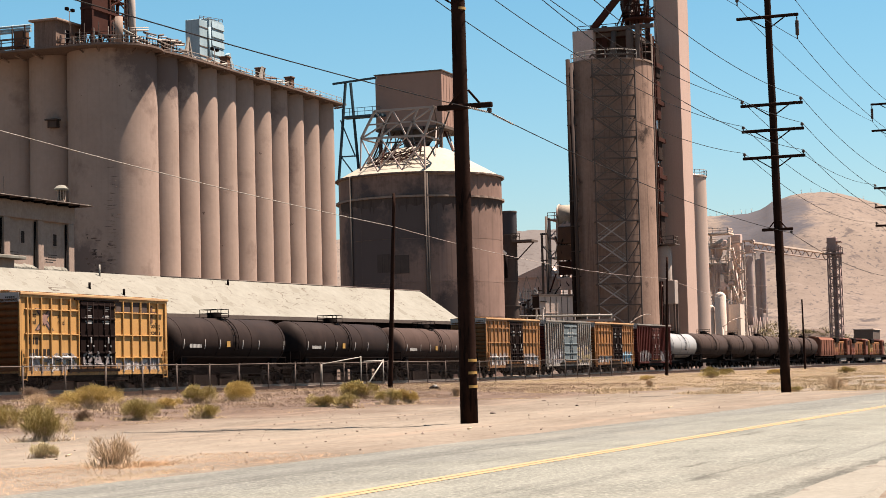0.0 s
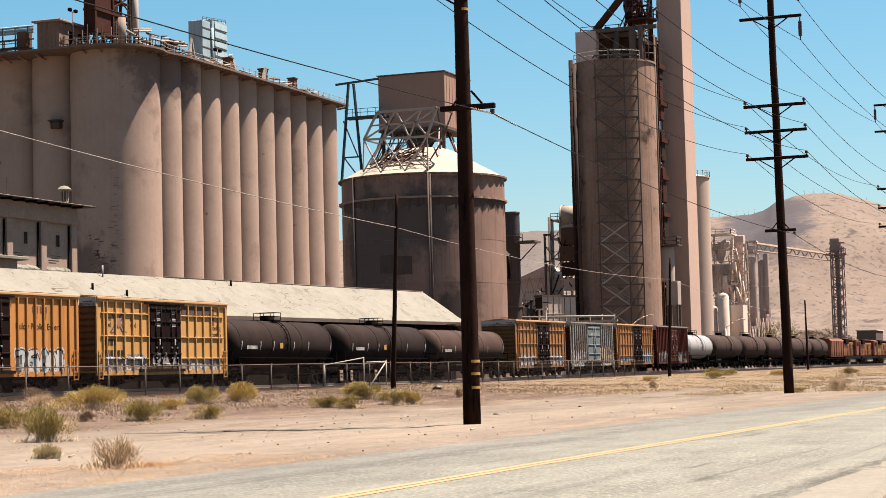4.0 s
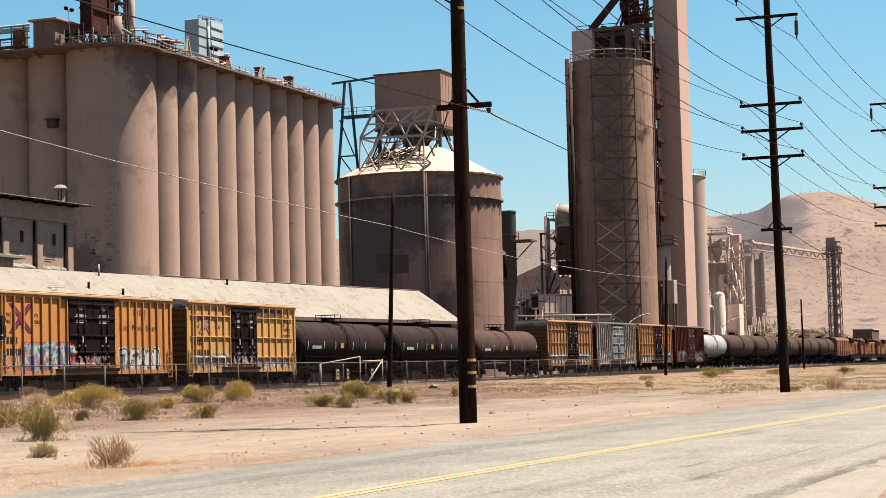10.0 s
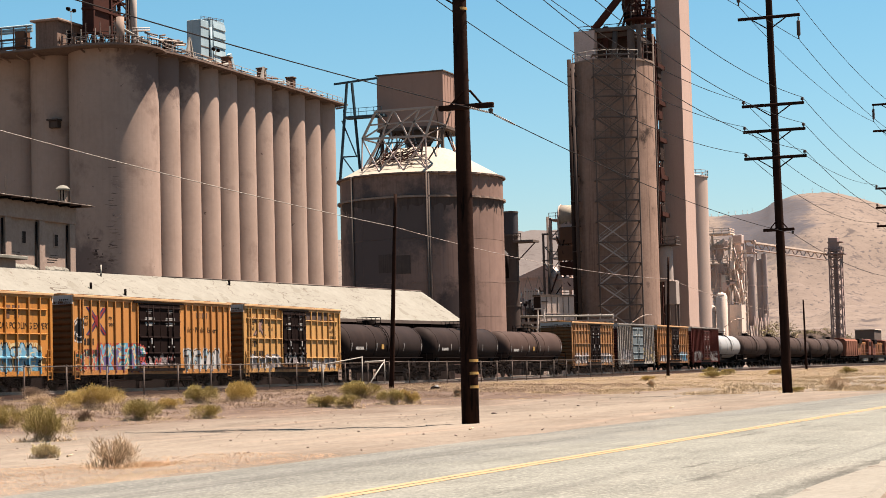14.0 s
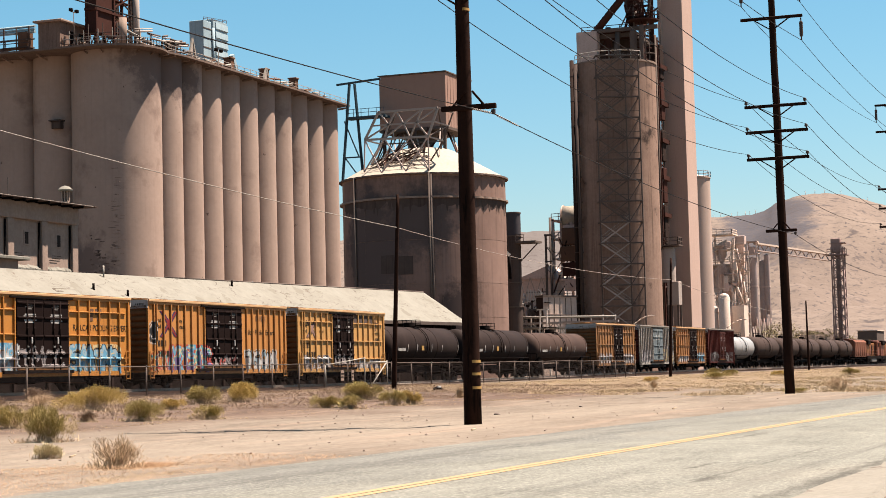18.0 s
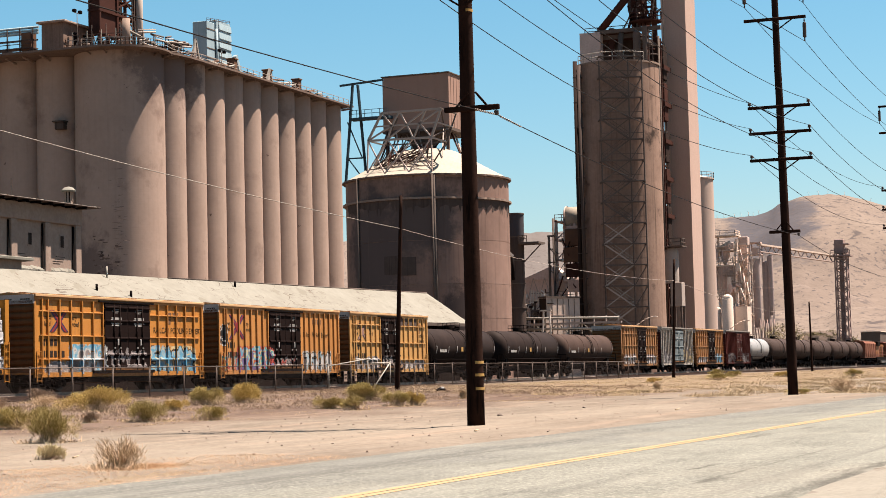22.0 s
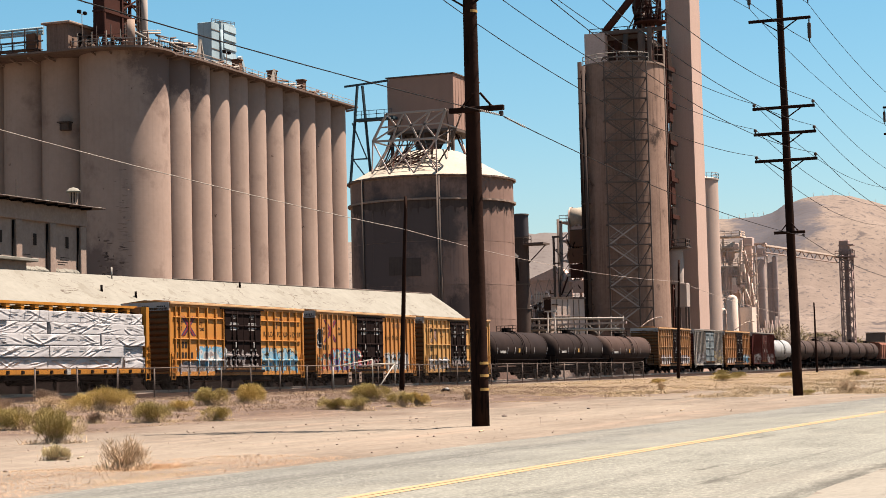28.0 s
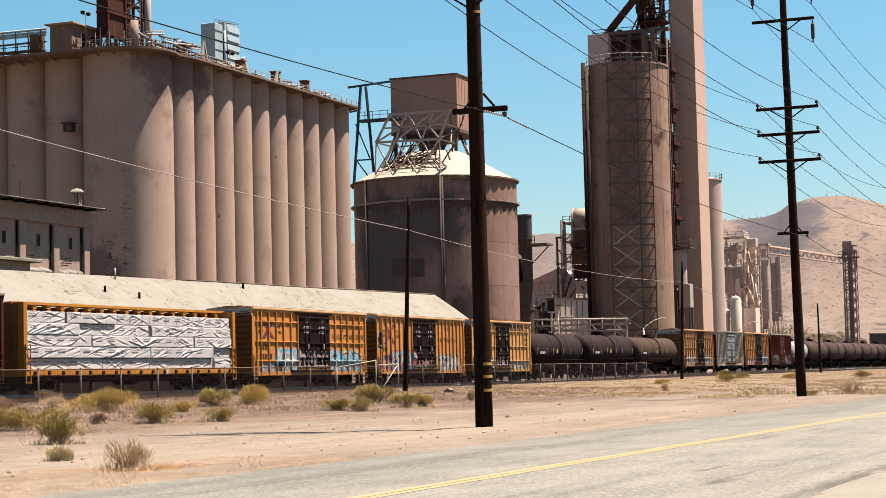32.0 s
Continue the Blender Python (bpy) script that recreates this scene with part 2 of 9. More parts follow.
BEAMPAINT = mat("orange_yellow_flatcar_paint", (0.78, 0.33, 0.06), (0.66, 0.26, 0.055), 2.0, 0.65, streak=0.35, spots=((0.20, 0.10, 0.05), 1.8, 0.68))
OXIDE = mat("dark_red_car_paint", (0.13, 0.042, 0.034), (0.08, 0.030, 0.025), 1.5, 0.65, streak=0.5, spots=((0.10, 0.075, 0.065), 1.0, 0.64, 0.1))
WHITECAR = mat("dirty_white_car_paint", (0.60, 0.54, 0.47), (0.45, 0.39, 0.33), 1.5, 0.7, streak=0.75, spots=((0.07, 0.04, 0.03), 0.9, 0.58, 0.1), drawn=(1.5, 1.5, 0.5), tone=0.48)
BLUEDOOR = mat("faded_blue_door_paint", (0.30, 0.345, 0.36), (0.17, 0.21, 0.235), 0.7, 0.65, streak=0.5, spots=((0.05, 0.045, 0.045), 1.2, 0.60, 0.1))
BLACKDOOR = mat("black_door_paint", (0.018, 0.012, 0.011), (0.010, 0.007, 0.0065), 1.2, 0.8, spots=((0.10, 0.085, 0.08), 1.1, 0.70))
CARROOF = mat("galvanised_car_roof", (0.46, 0.40, 0.34), (0.36, 0.30, 0.25), 2.0, 0.55, 0.2)
TANKBLACK = mat("sooty_black_tank_paint", (0.036, 0.025, 0.022), (0.068, 0.046, 0.039), 2.2, 0.66, streak=0.45, tone=0.42)
TANKDUST = mat("dusty_brown_black_tank_paint", (0.115, 0.078, 0.066), (0.175, 0.122, 0.103), 2.2, 0.66, streak=0.6, tone=0.31)
TANKBROWN = mat("dusty_brown_tank_paint", (0.105, 0.068, 0.056), (0.18, 0.118, 0.097), 2.5, 0.66, streak=0.45, tone=0.36)
TANKWHITE = mat("white_tank_paint", (0.56, 0.545, 0.53), (0.46, 0.44, 0.42), 2.5, 0.5, streak=0.2)
# end-wall paints: grime, plus the unlit ends' darkness in the colour
GRIMESHADE = mat("grimy_shaded_end_wall", (0.40, 0.185, 0.08), (0.22, 0.10, 0.05), 1.5, 0.8, streak=0.5)
REDGRIMESHADE = mat("grimy_shaded_red_end_wall", (0.16, 0.05, 0.04), (0.09, 0.035, 0.03), 1.5, 0.8, streak=0.5)
UNDER = mat("grimy_running_gear", (0.020, 0.013, 0.011), (0.012, 0.008, 0.007), 0.8, 0.8)
WHEELSTEEL = mat("wheel_steel", (0.10, 0.075, 0.06), (0.06, 0.05, 0.045), 0.5, 0.6, 0.4)
# folds: shade of the creases drawn into the wrap's colour
WRAP = mat("white_lumber_wrap", (0.88, 0.84, 0.83), (0.76, 0.73, 0.73), 0.9, 0.5, spots=((0.17, 0.16, 0.155), 0.9, 0.68), fine=5.0, grainy=0.2, folds=((0.11, 0.10, 0.10), (0.30, 0.3, 7.5), 0.018))
WRAPPRINT = mat("grey_printing_on_wrap", (0.40, 0.38, 0.38), None, 0.4, 0.6)
FADEDBLACK = mat("faded_black_lettering", (0.07, 0.05, 0.04), None, 0.6, 0.7)
WHITEPAINT = mat("white_marking_paint", (0.75, 0.72, 0.68), (0.65, 0.6, 0.56), 0.5, 0.7)


def earth(name, layers, grain, bump=0.05, stony=False):
    """Ground in layers: (colour, dark colour, y from, y to, x from, x to, soft edge); later layers lie over earlier ones."""
    m = bpy.data.materials.new(name)
    m.use_nodes = True
    nt, n = m.node_tree, m.node_tree.nodes
    bsdf = n["Principled BSDF"]
    bsdf.inputs["Roughness"].default_value, bsdf.inputs["Specular IOR Level"].default_value = 1.0, 0.05
    tc, xyz = n.new("ShaderNodeTexCoord"), n.new("ShaderNodeSeparateXYZ")
    nt.links.new(tc.outputs["Object"], xyz.inputs[0])

    def tex(scale, detail, stretch=(1, 1, 1)):
        t, mp = n.new("ShaderNodeTexNoise"), n.new("ShaderNodeMapping")
        t.inputs["Scale"].default_value, t.inputs["Detail"].default_value, t.inputs["Roughness"].default_value = scale, detail, 0.65
        mp.inputs["Scale"].default_value = stretch
        nt.links.new(tc.outputs["Object"], mp.inputs["Vector"])
        nt.links.new(mp.outputs[0], t.inputs["Vector"])
        return t.outputs["Fac"]

    def calc(op, a, b=0.0, c=0.0):
        k = n.new("ShaderNodeMath")
        k.operation = op
        for i, v in enumerate((a, b, c)):
            if hasattr(v, "is_linked"):
                nt.links.new(v, k.inputs[i])
            else:
                k.inputs[i].default_value = v
        return k.outputs[0]

    def step(v, lo, hi):
        r = n.new("ShaderNodeMapRange")
        r.inputs[1].default_value, r.inputs[2].default_value = lo, hi
        nt.links.new(v, r.inputs[0])
        return r.outputs[0]

    def mix(f, a, b):
        x = n.new("ShaderNodeMix")
        x.data_type = "RGBA"
        for sock, v in ((x.inputs[0], f), (x.inputs[6], a), (x.inputs[7], b)):
            if hasattr(v, "is_linked"):
                nt.links.new(v, sock)
            else:
                sock.default_value = v if isinstance(v, float) else (*v, 1.0)
        return x.outputs[2]

    wander = calc("MULTIPLY", calc("SUBTRACT", tex(0.16, 5), 0.5), 9.0)
    blotch, streaks, fine = tex(0.5, 6), tex(1.0, 5, (0.12, 1.1, 1.0)), tex(grain, 4)
    shade = calc("ADD", calc("MULTIPLY", blotch, 0.3), calc("ADD", calc("MULTIPLY", streaks, 0.3), calc("MULTIPLY", fine, 0.4)))
    col = None
    for ca, cb, y0, y1, x0, x1, soft in layers:
        c = mix(step(shade, 0.43, 0.57), cb, ca)
        if col is None:
            col = c
            continue
        y, x = calc("ADD", xyz.outputs[1], wander), calc("ADD", xyz.outputs[0], calc("MULTIPLY", wander, 2.0))
        inside = calc("MULTIPLY", calc("MULTIPLY", step(y, y0 - soft, y0 + soft), step(y, y1 + soft, y1 - soft)), calc("MULTIPLY", step(x, x0 - 3 * soft, x0 + 3 * soft), step(x, x1 + 3 * soft, x1 - 3 * soft)))
        col = mix(inside, col, c)
    speck = step(tex(grain * 2.2, 2), 0.60, 0.72)
    col = mix(calc("MULTIPLY", speck, 0.35), col, (0.06, 0.04, 0.031))
    if stony:
        # aggregate in the asphalt, dark drips along the wheel tracks, short cracks
        col = mix(calc("MULTIPLY", step(tex(20.0, 2), 0.53, 0.62), 0.5), col, (0.22, 0.21, 0.178))
        col = mix(calc("MULTIPLY", step(tex(15.0, 2), 0.54, 0.63), 0.45), col, (0.045, 0.042, 0.038))
        col = mix(calc("MULTIPLY", step(tex(1.0, 4, (0.03, 1.3, 1.0)), 0.54, 0.66), 0.5), col, (0.055, 0.053, 0.048))
        col = mix(calc("MULTIPLY", step(tex(1.0, 6, (0.5, 1.6, 1.0)), 0.68, 0.71), 0.6), col, (0.035, 0.032, 0.028))
        col = mix(calc("MULTIPLY", step(tex(1.0, 3, (0.10, 0.35, 1.0)), 0.50, 0.72), 0.35), col, (0.165, 0.15, 0.124))
        # oil and tyre marks of their own shape: centre, half length, half width, strength
        ragged = calc("MULTIPLY", calc("SUBTRACT", tex(1.0, 6, (1.1, 4.5, 1.0)), 0.5), 4.2)
        for cx, cy, rx, ry, k in ((21.4, 5.0, 0.9, 0.13, 0.6), (23.9, 5.68, 0.8, 0.06, 0.75), (34.0, 7.15, 1.2, 0.09, 0.6), (38.5, 7.0, 1.0, 0.07, 0.5), (26.5, 5.02, 6.0, 0.03, 0.35), (21.0, 3.72, 5.5, 0.17, 0.62), (28.5, 3.62, 5.0, 0.14, 0.55), (27.0, 10.4, 7.0, 0.1, 0.35), (45.0, 5.6, 1.6, 0.12, 0.45)):
            u, v = calc("DIVIDE", calc("SUBTRACT", xyz.outputs[0], cx), rx), calc("DIVIDE", calc("SUBTRACT", xyz.outputs[1], cy), ry)
            far = calc("ADD", calc("SQRT", calc("ADD", calc("MULTIPLY", u, u), calc("MULTIPLY", v, v))), ragged)
            col = mix(calc("MULTIPLY", step(far, 1.35, 0.1), k), col, (0.034, 0.031, 0.027))
    else:
        # pale scuffs and wheel ruts along the verge
        col = mix(calc("MULTIPLY", step(tex(1.0, 5, (0.06, 0.9, 1.0)), 0.54, 0.66), 0.4), col, (0.185, 0.135, 0.102))
        col = mix(calc("MULTIPLY", step(tex(1.0, 6, (0.5, 2.4, 1.0)), 0.62, 0.70), 0.45), col, (0.055, 0.036, 0.027))
    nt.links.new(col, bsdf.inputs["Base Color"])
    b = n.new("ShaderNodeBump")
    b.inputs["Strength"].default_value, b.inputs["Distance"].default_value = 0.8, bump
    nt.links.new(shade, b.inputs["Height"])
    nt.links.new(b.outputs[0], bsdf.inputs["Normal"])
    return m


DIRT = earth("dry_dirt", (((0.116, 0.092, 0.072), (0.081, 0.062, 0.048), 0, 0, 0, 0, 1),
                          ((0.130, 0.1065, 0.085), (0.089, 0.072, 0.056), 12, 26, -60, 400, 2.0),
                          ((0.084, 0.059, 0.045), (0.050, 0.034, 0.027), 27, 49, -60, 115, 2.0),
                          ((0.122, 0.090, 0.058), (0.088, 0.063, 0.042), 28, 47, 105, 600, 2.5),
                          ((0.149, 0.1245, 0.099), (0.115, 0.094, 0.074), 15.5, 20, 20, 70, 1.5),
                          # last layer: dark trackside ground, deepened for the shade under the cars
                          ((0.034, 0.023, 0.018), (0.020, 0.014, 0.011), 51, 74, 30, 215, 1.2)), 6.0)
ROADBED = earth("sun_bleached_asphalt", (((0.128, 0.1265, 0.109), (0.081, 0.081, 0.070), 0, 0, 0, 0, 1),
                                         ((0.101, 0.1005, 0.091), (0.066, 0.0655, 0.059), 9.2, 30, -60, 900, 1.2)), 24.0, 0.012, True)


# ---- mesh helpers ----
class Shape:
    """Collects boxes, tubes and lathed forms into one mesh."""

    def __init__(self):
        self.v, self.f, self.smooth = [], [], []

    def add(self, verts, faces, smooth=False):
        o = len(self.v)
        self.v.extend(verts)
        self.f.extend([tuple(i + o for i in f) for f in faces])
        self.smooth.extend([smooth] * len(faces))
        return self

    def box(self, x0, x1, y0, y1, z0, z1, cut=0.0):
        if cut:
            c = min(cut, (x1 - x0) * 0.4, (y1 - y0) * 0.4, (z1 - z0) * 0.4)
            ring = lambda i, z: [(x0 + i, y0, z), (x1 - i, y0, z), (x1, y0 + i, z), (x1, y1 - i, z), (x1 - i, y1, z), (x0 + i, y1, z), (x0, y1 - i, z), (x0, y0 + i, z)]
            inner = lambda z: [(min(max(x, x0 + c), x1 - c), min(max(y, y0 + c), y1 - c), z) for x, y, _ in ring(c, z)]
            vs = inner(z0) + ring(c, z0 + c) + ring(c, z1 - c) + inner(z1)
            fs = [tuple(range(7, -1, -1)), tuple(range(24, 32))]
            for k in range(3):
                fs += [(k * 8 + i, k * 8 + (i + 1) % 8, k * 8 + 8 + (i + 1) % 8, k * 8 + 8 + i) for i in range(8)]
            return self.add(vs, fs)
        vs = [(x, y, z) for z in (z0, z1) for x, y in ((x0, y0), (x1, y0), (x1, y1), (x0, y1))]
        return self.add(vs, [(3, 2, 1, 0), (4, 5, 6, 7), (0, 1, 5, 4), (1, 2, 6, 5), (2, 3, 7, 6), (3, 0, 4, 7)])

    def prism(self, poly, z0, z1):
        n = len(poly)
        return self.add([(x, y, z0) for x, y in poly] + [(x, y, z1) for x, y in poly],
                        [tuple(range(n - 1, -1, -1)), tuple(range(n, 2 * n))] + [(i, (i + 1) % n, n + (i + 1) % n, n + i) for i in range(n)])

    def extrude_y(self, poly, y0, y1):
        n = len(poly)
        return self.add([(x, y0, z) for x, z in poly] + [(x, y1, z) for x, z in poly],
                        [tuple(range(n)), tuple(range(2 * n - 1, n - 1, -1))] + [(n + i, n + (i + 1) % n, (i + 1) % n, i) for i in range(n)])

    def extrude_x(self, poly, x0, x1):
        n = len(poly)
        return self.add([(x0, y, z) for y, z in poly] + [(x1, y, z) for y, z in poly],
                        [tuple(range(n - 1, -1, -1)), tuple(range(n, 2 * n))] + [(i, (i + 1) % n, n + (i + 1) % n, n + i) for i in range(n)])

    def tube(self, p0, p1, r0, r1=None, n=10, caps=True):
        r1 = r0 if r1 is None else r1
        p0, p1 = Vector(p0), Vector(p1)
        d = (p1 - p0).normalized()
        a = d.orthogonal().normalized()
        b = d.cross(a)
        vs = [tuple(p + r * (a * math.cos(2 * math.pi * i / n) + b * math.sin(2 * math.pi * i / n))) for p, r in ((p0, r0), (p1, r1)) for i in range(n)]
        self.add(vs, [(i, (i + 1) % n, n + (i + 1) % n, n + i) for i in range(n)], n > 5)
        if caps:
            o = len(self.v) - 2 * n
            self.f += [tuple(range(o + n - 1, o - 1, -1)), tuple(range(o + n, o + 2 * n))]
            self.smooth += [False, False]
        return self

    def beam(self, p0, p1, w, h=None):
        """A square bar between two points."""
        h = h or w
        p0, p1 = Vector(p0), Vector(p1)
        d = (p1 - p0).normalized()
        s = d.cross(Vector((0, 0, 1)))
        s = s.normalized() if s.length > 1e-3 else Vector((1, 0, 0))
        u = s.cross(d)
        vs = [tuple(p + s * a * w / 2 + u * b * h / 2) for p in (p0, p1) for a, b in ((-1, -1), (1, -1), (1, 1), (-1, 1))]
        return self.add(vs, [(3, 2, 1, 0), (4, 5, 6, 7), (0, 1, 5, 4), (1, 2, 6, 5), (2, 3, 7, 6), (3, 0, 4, 7)])

    def runs(self, profile):
        """Splits a profile where it turns sharply, so that the edge stays crisp."""
        out, run = [], [profile[0]]
        for k in range(1, len(profile)):
            run.append(profile[k])
            if k + 1 < len(profile):
                (ax, az), (bx, bz), (cx, cz) = profile[k - 1], profile[k], profile[k + 1]
                turn = math.atan2(cz - bz, cx - bx) - math.atan2(bz - az, bx - ax)
                if math.cos(turn) < 0.8:
                    out.append(run)
                    run = [profile[k]]
        return out + [run]

    def lathe(self, profile, cx, cy, n=48, a0=0.0, a1=360.0):
        """Turns a profile of (radius, height) about an upright axis."""
        parts = self.runs(profile)
        if len(parts) > 1:
            for p in parts:
                self.lathe(p, cx, cy, n, a0, a1)
            return self
        full = a1 - a0 >= 360
        m = n if full else n + 1
        angles = [radians(a0 + (a1 - a0) * i / n) for i in range(m)]
        vs = [(cx + r * math.cos(a), cy + r * math.sin(a), z) for r, z in profile for a in angles]
        fs = []
        for k in range(len(profile) - 1):
            for i in range(m if full else m - 1):
                j = (i + 1) % m
                fs.append((k * m + i, k * m + j, (k + 1) * m + j, (k + 1) * m + i))
        return self.add(vs, fs, True)

    def lathe_x(self, profile, cy, cz, n=32):
        """Turns a profile of (x, radius) about a lengthwise axis."""
        parts = self.runs(profile)
        if len(parts) > 1:
            for p in parts:
                self.lathe_x(p, cy, cz, n)
            return self
        vs = [(x, cy + r * math.cos(2 * math.pi * i / n), cz + r * math.sin(2 * math.pi * i / n)) for x, r in profile for i in range(n)]
        fs = [(k * n + i, (k + 1) * n + i, (k + 1) * n + (i + 1) % n, k * n + (i + 1) % n) for k in range(len(profile) - 1) for i in range(n)]
        return self.add(vs, fs, True)

    def path(self, pts, radii, n=10, caps=True):
        """One unbroken tube along points."""
        pts = [Vector(p) for p in pts]
        a = (pts[-1] - pts[0]).normalized().orthogonal().normalized()
        o = len(self.v)
        for i, p in enumerate(pts):
            d = (pts[min(i + 1, len(pts) - 1)] - pts[max(i - 1, 0)]).normalized()
            u = (a - d * a.dot(d)).normalized()
            w = d.cross(u)
            r = radii[i] if isinstance(radii, list) else radii
            self.v += [tuple(p + r * (u * math.cos(2 * math.pi * k / n) + w * math.sin(2 * math.pi * k / n))) for k in range(n)]
        m = len(pts)
        self.f += [(o + i * n + k, o + i * n + (k + 1) % n, o + (i + 1) * n + (k + 1) % n, o + (i + 1) * n + k) for i in range(m - 1) for k in range(n)]
        self.smooth += [True] * ((m - 1) * n)
        if caps:
            self.f += [tuple(range(o + n - 1, o - 1, -1)), tuple(range(o + (m - 1) * n, o + m * n))]
            self.smooth += [False, False]
        return self

    def rail_loop(self, pts, h=1.05, r=0.04, step=2.5):
        """A handrail with posts along a line of points."""
        for p, q in zip(pts, pts[1:]):
            p, q = Vector(p), Vector(q)
            for k in (0.5, 1.0):
                self.beam(p + Vector((0, 0, h * k)), q + Vector((0, 0, h * k)), 2 * r)
            n = max(1, round((q - p).length / step))
            for i in range(n + 1):
                c = p.lerp(q, i / n)
                self.beam(c, c + Vector((0, 0, h)), 2 * r)
        return self

    def mesh(self, name, material):
        me = bpy.data.meshes.new(name)
        me.from_pydata([tuple(v) for v in self.v], [], self.f)
        me.polygons.foreach_set("use_smooth", self.smooth)
        me.materials.append(material)
        me.update()
        return me


def part(name, shape, material, parent, label=""):
    """One mesh object under a thing or a part."""
    ob = new(name, shape if isinstance(shape, bpy.types.Mesh) else shape.mesh(name, material))
    ob.parent = parent
    return tagged(ob, label)


def thing(name, label, category, group="", m=None, kind=""):
    ob = new(name)
    if m:
        ob.matrix_world = m
    return tagged(ob, label, category, group, kind)


def solid(name, shape, material, label, category="", group="", kind=""):
    return tagged(new(name, shape.mesh(name, material)), label, category, group, kind)


# ---- ground, road, track, hills ----
def ease(a, b, v):
    t = min(1.0, max(0.0, (v - a) / (b - a)))
    return t * t * (3 - 2 * t)


def rail_z(x):
    return 0.95 + 0.0016 * (x - 84) - 0.17 * math.exp(-((x - 150) / 42) ** 2)


def track_y(x):
    """The track's near end is bent away to fit the camera's view."""
    return 56.6 + 0.013 * max(0.0, 106 - x)


def ground_z(x, y):
    rise = ease(17.5, 49.0, y)
    z = rise * (0.55 + 0.0016 * (min(max(x, -50), 500) - 84))
    rough = noise.noise((x * 0.11, y * 0.16, 3.0)) * 0.10 + noise.noise((x * 0.6, y * 0.8, 7.0)) * 0.035
    off_road = ease(13.6, 17.0, y) if y > 8 else 1 - ease(1.0, 3.0, y)
    fade = 1 - ease(60, 90, abs(y))
    hump = 0.06 * math.exp(-((y - 15.6) / 1.3) ** 2) * (0.4 + 0.6 * noise.noise((x * 0.2, 0.0, 5.0)))
    return z + rough * off_road * fade + (hump if y > 13.6 else 0)


def steps(spans):
    """Grid lines from (start, end, pitch) runs."""
    out = []
    for a, b, d in spans:
        n = max(1, round((b - a) / d))
        out += [a + (b - a) * i / n for i in range(n)]
    return out + [spans[-1][1]]


def sheet(name, xs, ys, height, material, label):
    me = bpy.data.meshes.new(name)
    nx = len(xs)
    verts = [(x, y, height(x, y)) for y in ys for x in xs]
    faces = [(j * nx + i, j * nx + i + 1, (j + 1) * nx + i + 1, (j + 1) * nx + i) for j in range(len(ys) - 1) for i in range(nx - 1)]
    me.from_pydata(verts, [], faces)
    me.polygons.foreach_set("use_smooth", [True] * len(faces))
    me.materials.append(material)
    return tagged(new(name, me), label, "ground", kind="structure")


GX = steps([(-4500, -500, 500), (-500, -60, 40), (-60, 10, 5), (10, 120, 0.8), (120, 260, 2.5), (260, 560, 12), (560, 4600, 400)])
GY = steps([(-4500, -300, 600), (-300, -20, 40), (-20, 2.5, 2), (2.5, 13.3, 2.7), (13.3, 52, 0.55), (52, 70, 3), (70, 300, 20), (300, 4600, 430)])
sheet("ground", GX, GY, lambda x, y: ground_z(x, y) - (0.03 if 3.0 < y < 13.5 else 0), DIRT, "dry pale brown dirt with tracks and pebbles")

# road: crowned asphalt with a wavering dirt edge
ROAD_L, ROAD_R, MID = 12.75, 3.5, 7.92


def skew(x):
    """The road draws slowly away from the railway."""
    return -0.013 * max(0.0, x - 24.0)


def road_edge(x, base, amp):
    return base + skew(x) + amp * noise.noise((x * 0.25, base, 1.0)) + 0.5 * amp * noise.noise((x * 1.1, base, 2.0))


RX = steps([(-300, 8, 20), (8, 110, 0.5), (110, 260, 3), (260, 1500, 60)])
road = Shape()
for x in RX:
    a, b = road_edge(x, ROAD_L, 0.28), road_edge(x, ROAD_R, 0.12)
    for k in range(33):
        y = b + (a - b) * k / 32
        road.v.append((x, y, 0.012 + 0.09 * (1 - ((y - skew(x) - MID) / 4.9) ** 2)))
road.f = [(i * 33 + k, (i + 1) * 33 + k, (i + 1) * 33 + k + 1, i * 33 + k + 1) for i in range(len(RX) - 1) for k in range(32)]
road.smooth = [True] * len(road.f)
solid("road", road, ROADBED, "sun-bleached grey asphalt two-lane road", "road", kind="structure")


def crown(y):
    return 0.012 + 0.09 * (1 - ((y - MID) / 4.9) ** 2)


for k, y in enumerate((MID - 0.088, MID + 0.088)):
    line = Shape()
    line.v = [(x, y + skew(x) + s * 0.072 + 0.016 * noise.noise((x * 0.7, k, s)), crown(y + s * 0.072) + 0.004) for x in RX for s in (-1, 1)]
    line.f = [(2 * i, 2 * i + 2, 2 * i + 3, 2 * i + 1) for i in range(len(RX) - 1)]
    line.smooth = [False] * len(line.f)
    solid("road_line", line, LANEPAINT, "worn yellow centre line on the asphalt", "road marking", "double yellow line", "structure")
gutter = Shape()
GXS = steps([(-300, 8, 20), (8, 60, 0.6), (60, 260, 5)])
for x in GXS:
    e = road_edge(x, ROAD_R, 0.12)
    for dy, z in ((0.05, 0.0335), (-0.62, 0.037), (-0.7, 0.05), (-0.8, -0.04)):
        gutter.v.append((x, e + dy + 0.05 * noise.noise((x * 2, dy, 4.0)), z))
gutter.f = [(i * 4 + k + 1, (i + 1) * 4 + k + 1, (i + 1) * 4 + k, i * 4 + k) for i in range(len(GXS) - 1) for k in range(3)]
gutter.smooth = [False] * len(gutter.f)
solid("gutter", gutter, CURBDUST, "dusty worn concrete gutter strip along the asphalt", "gutter", kind="structure")

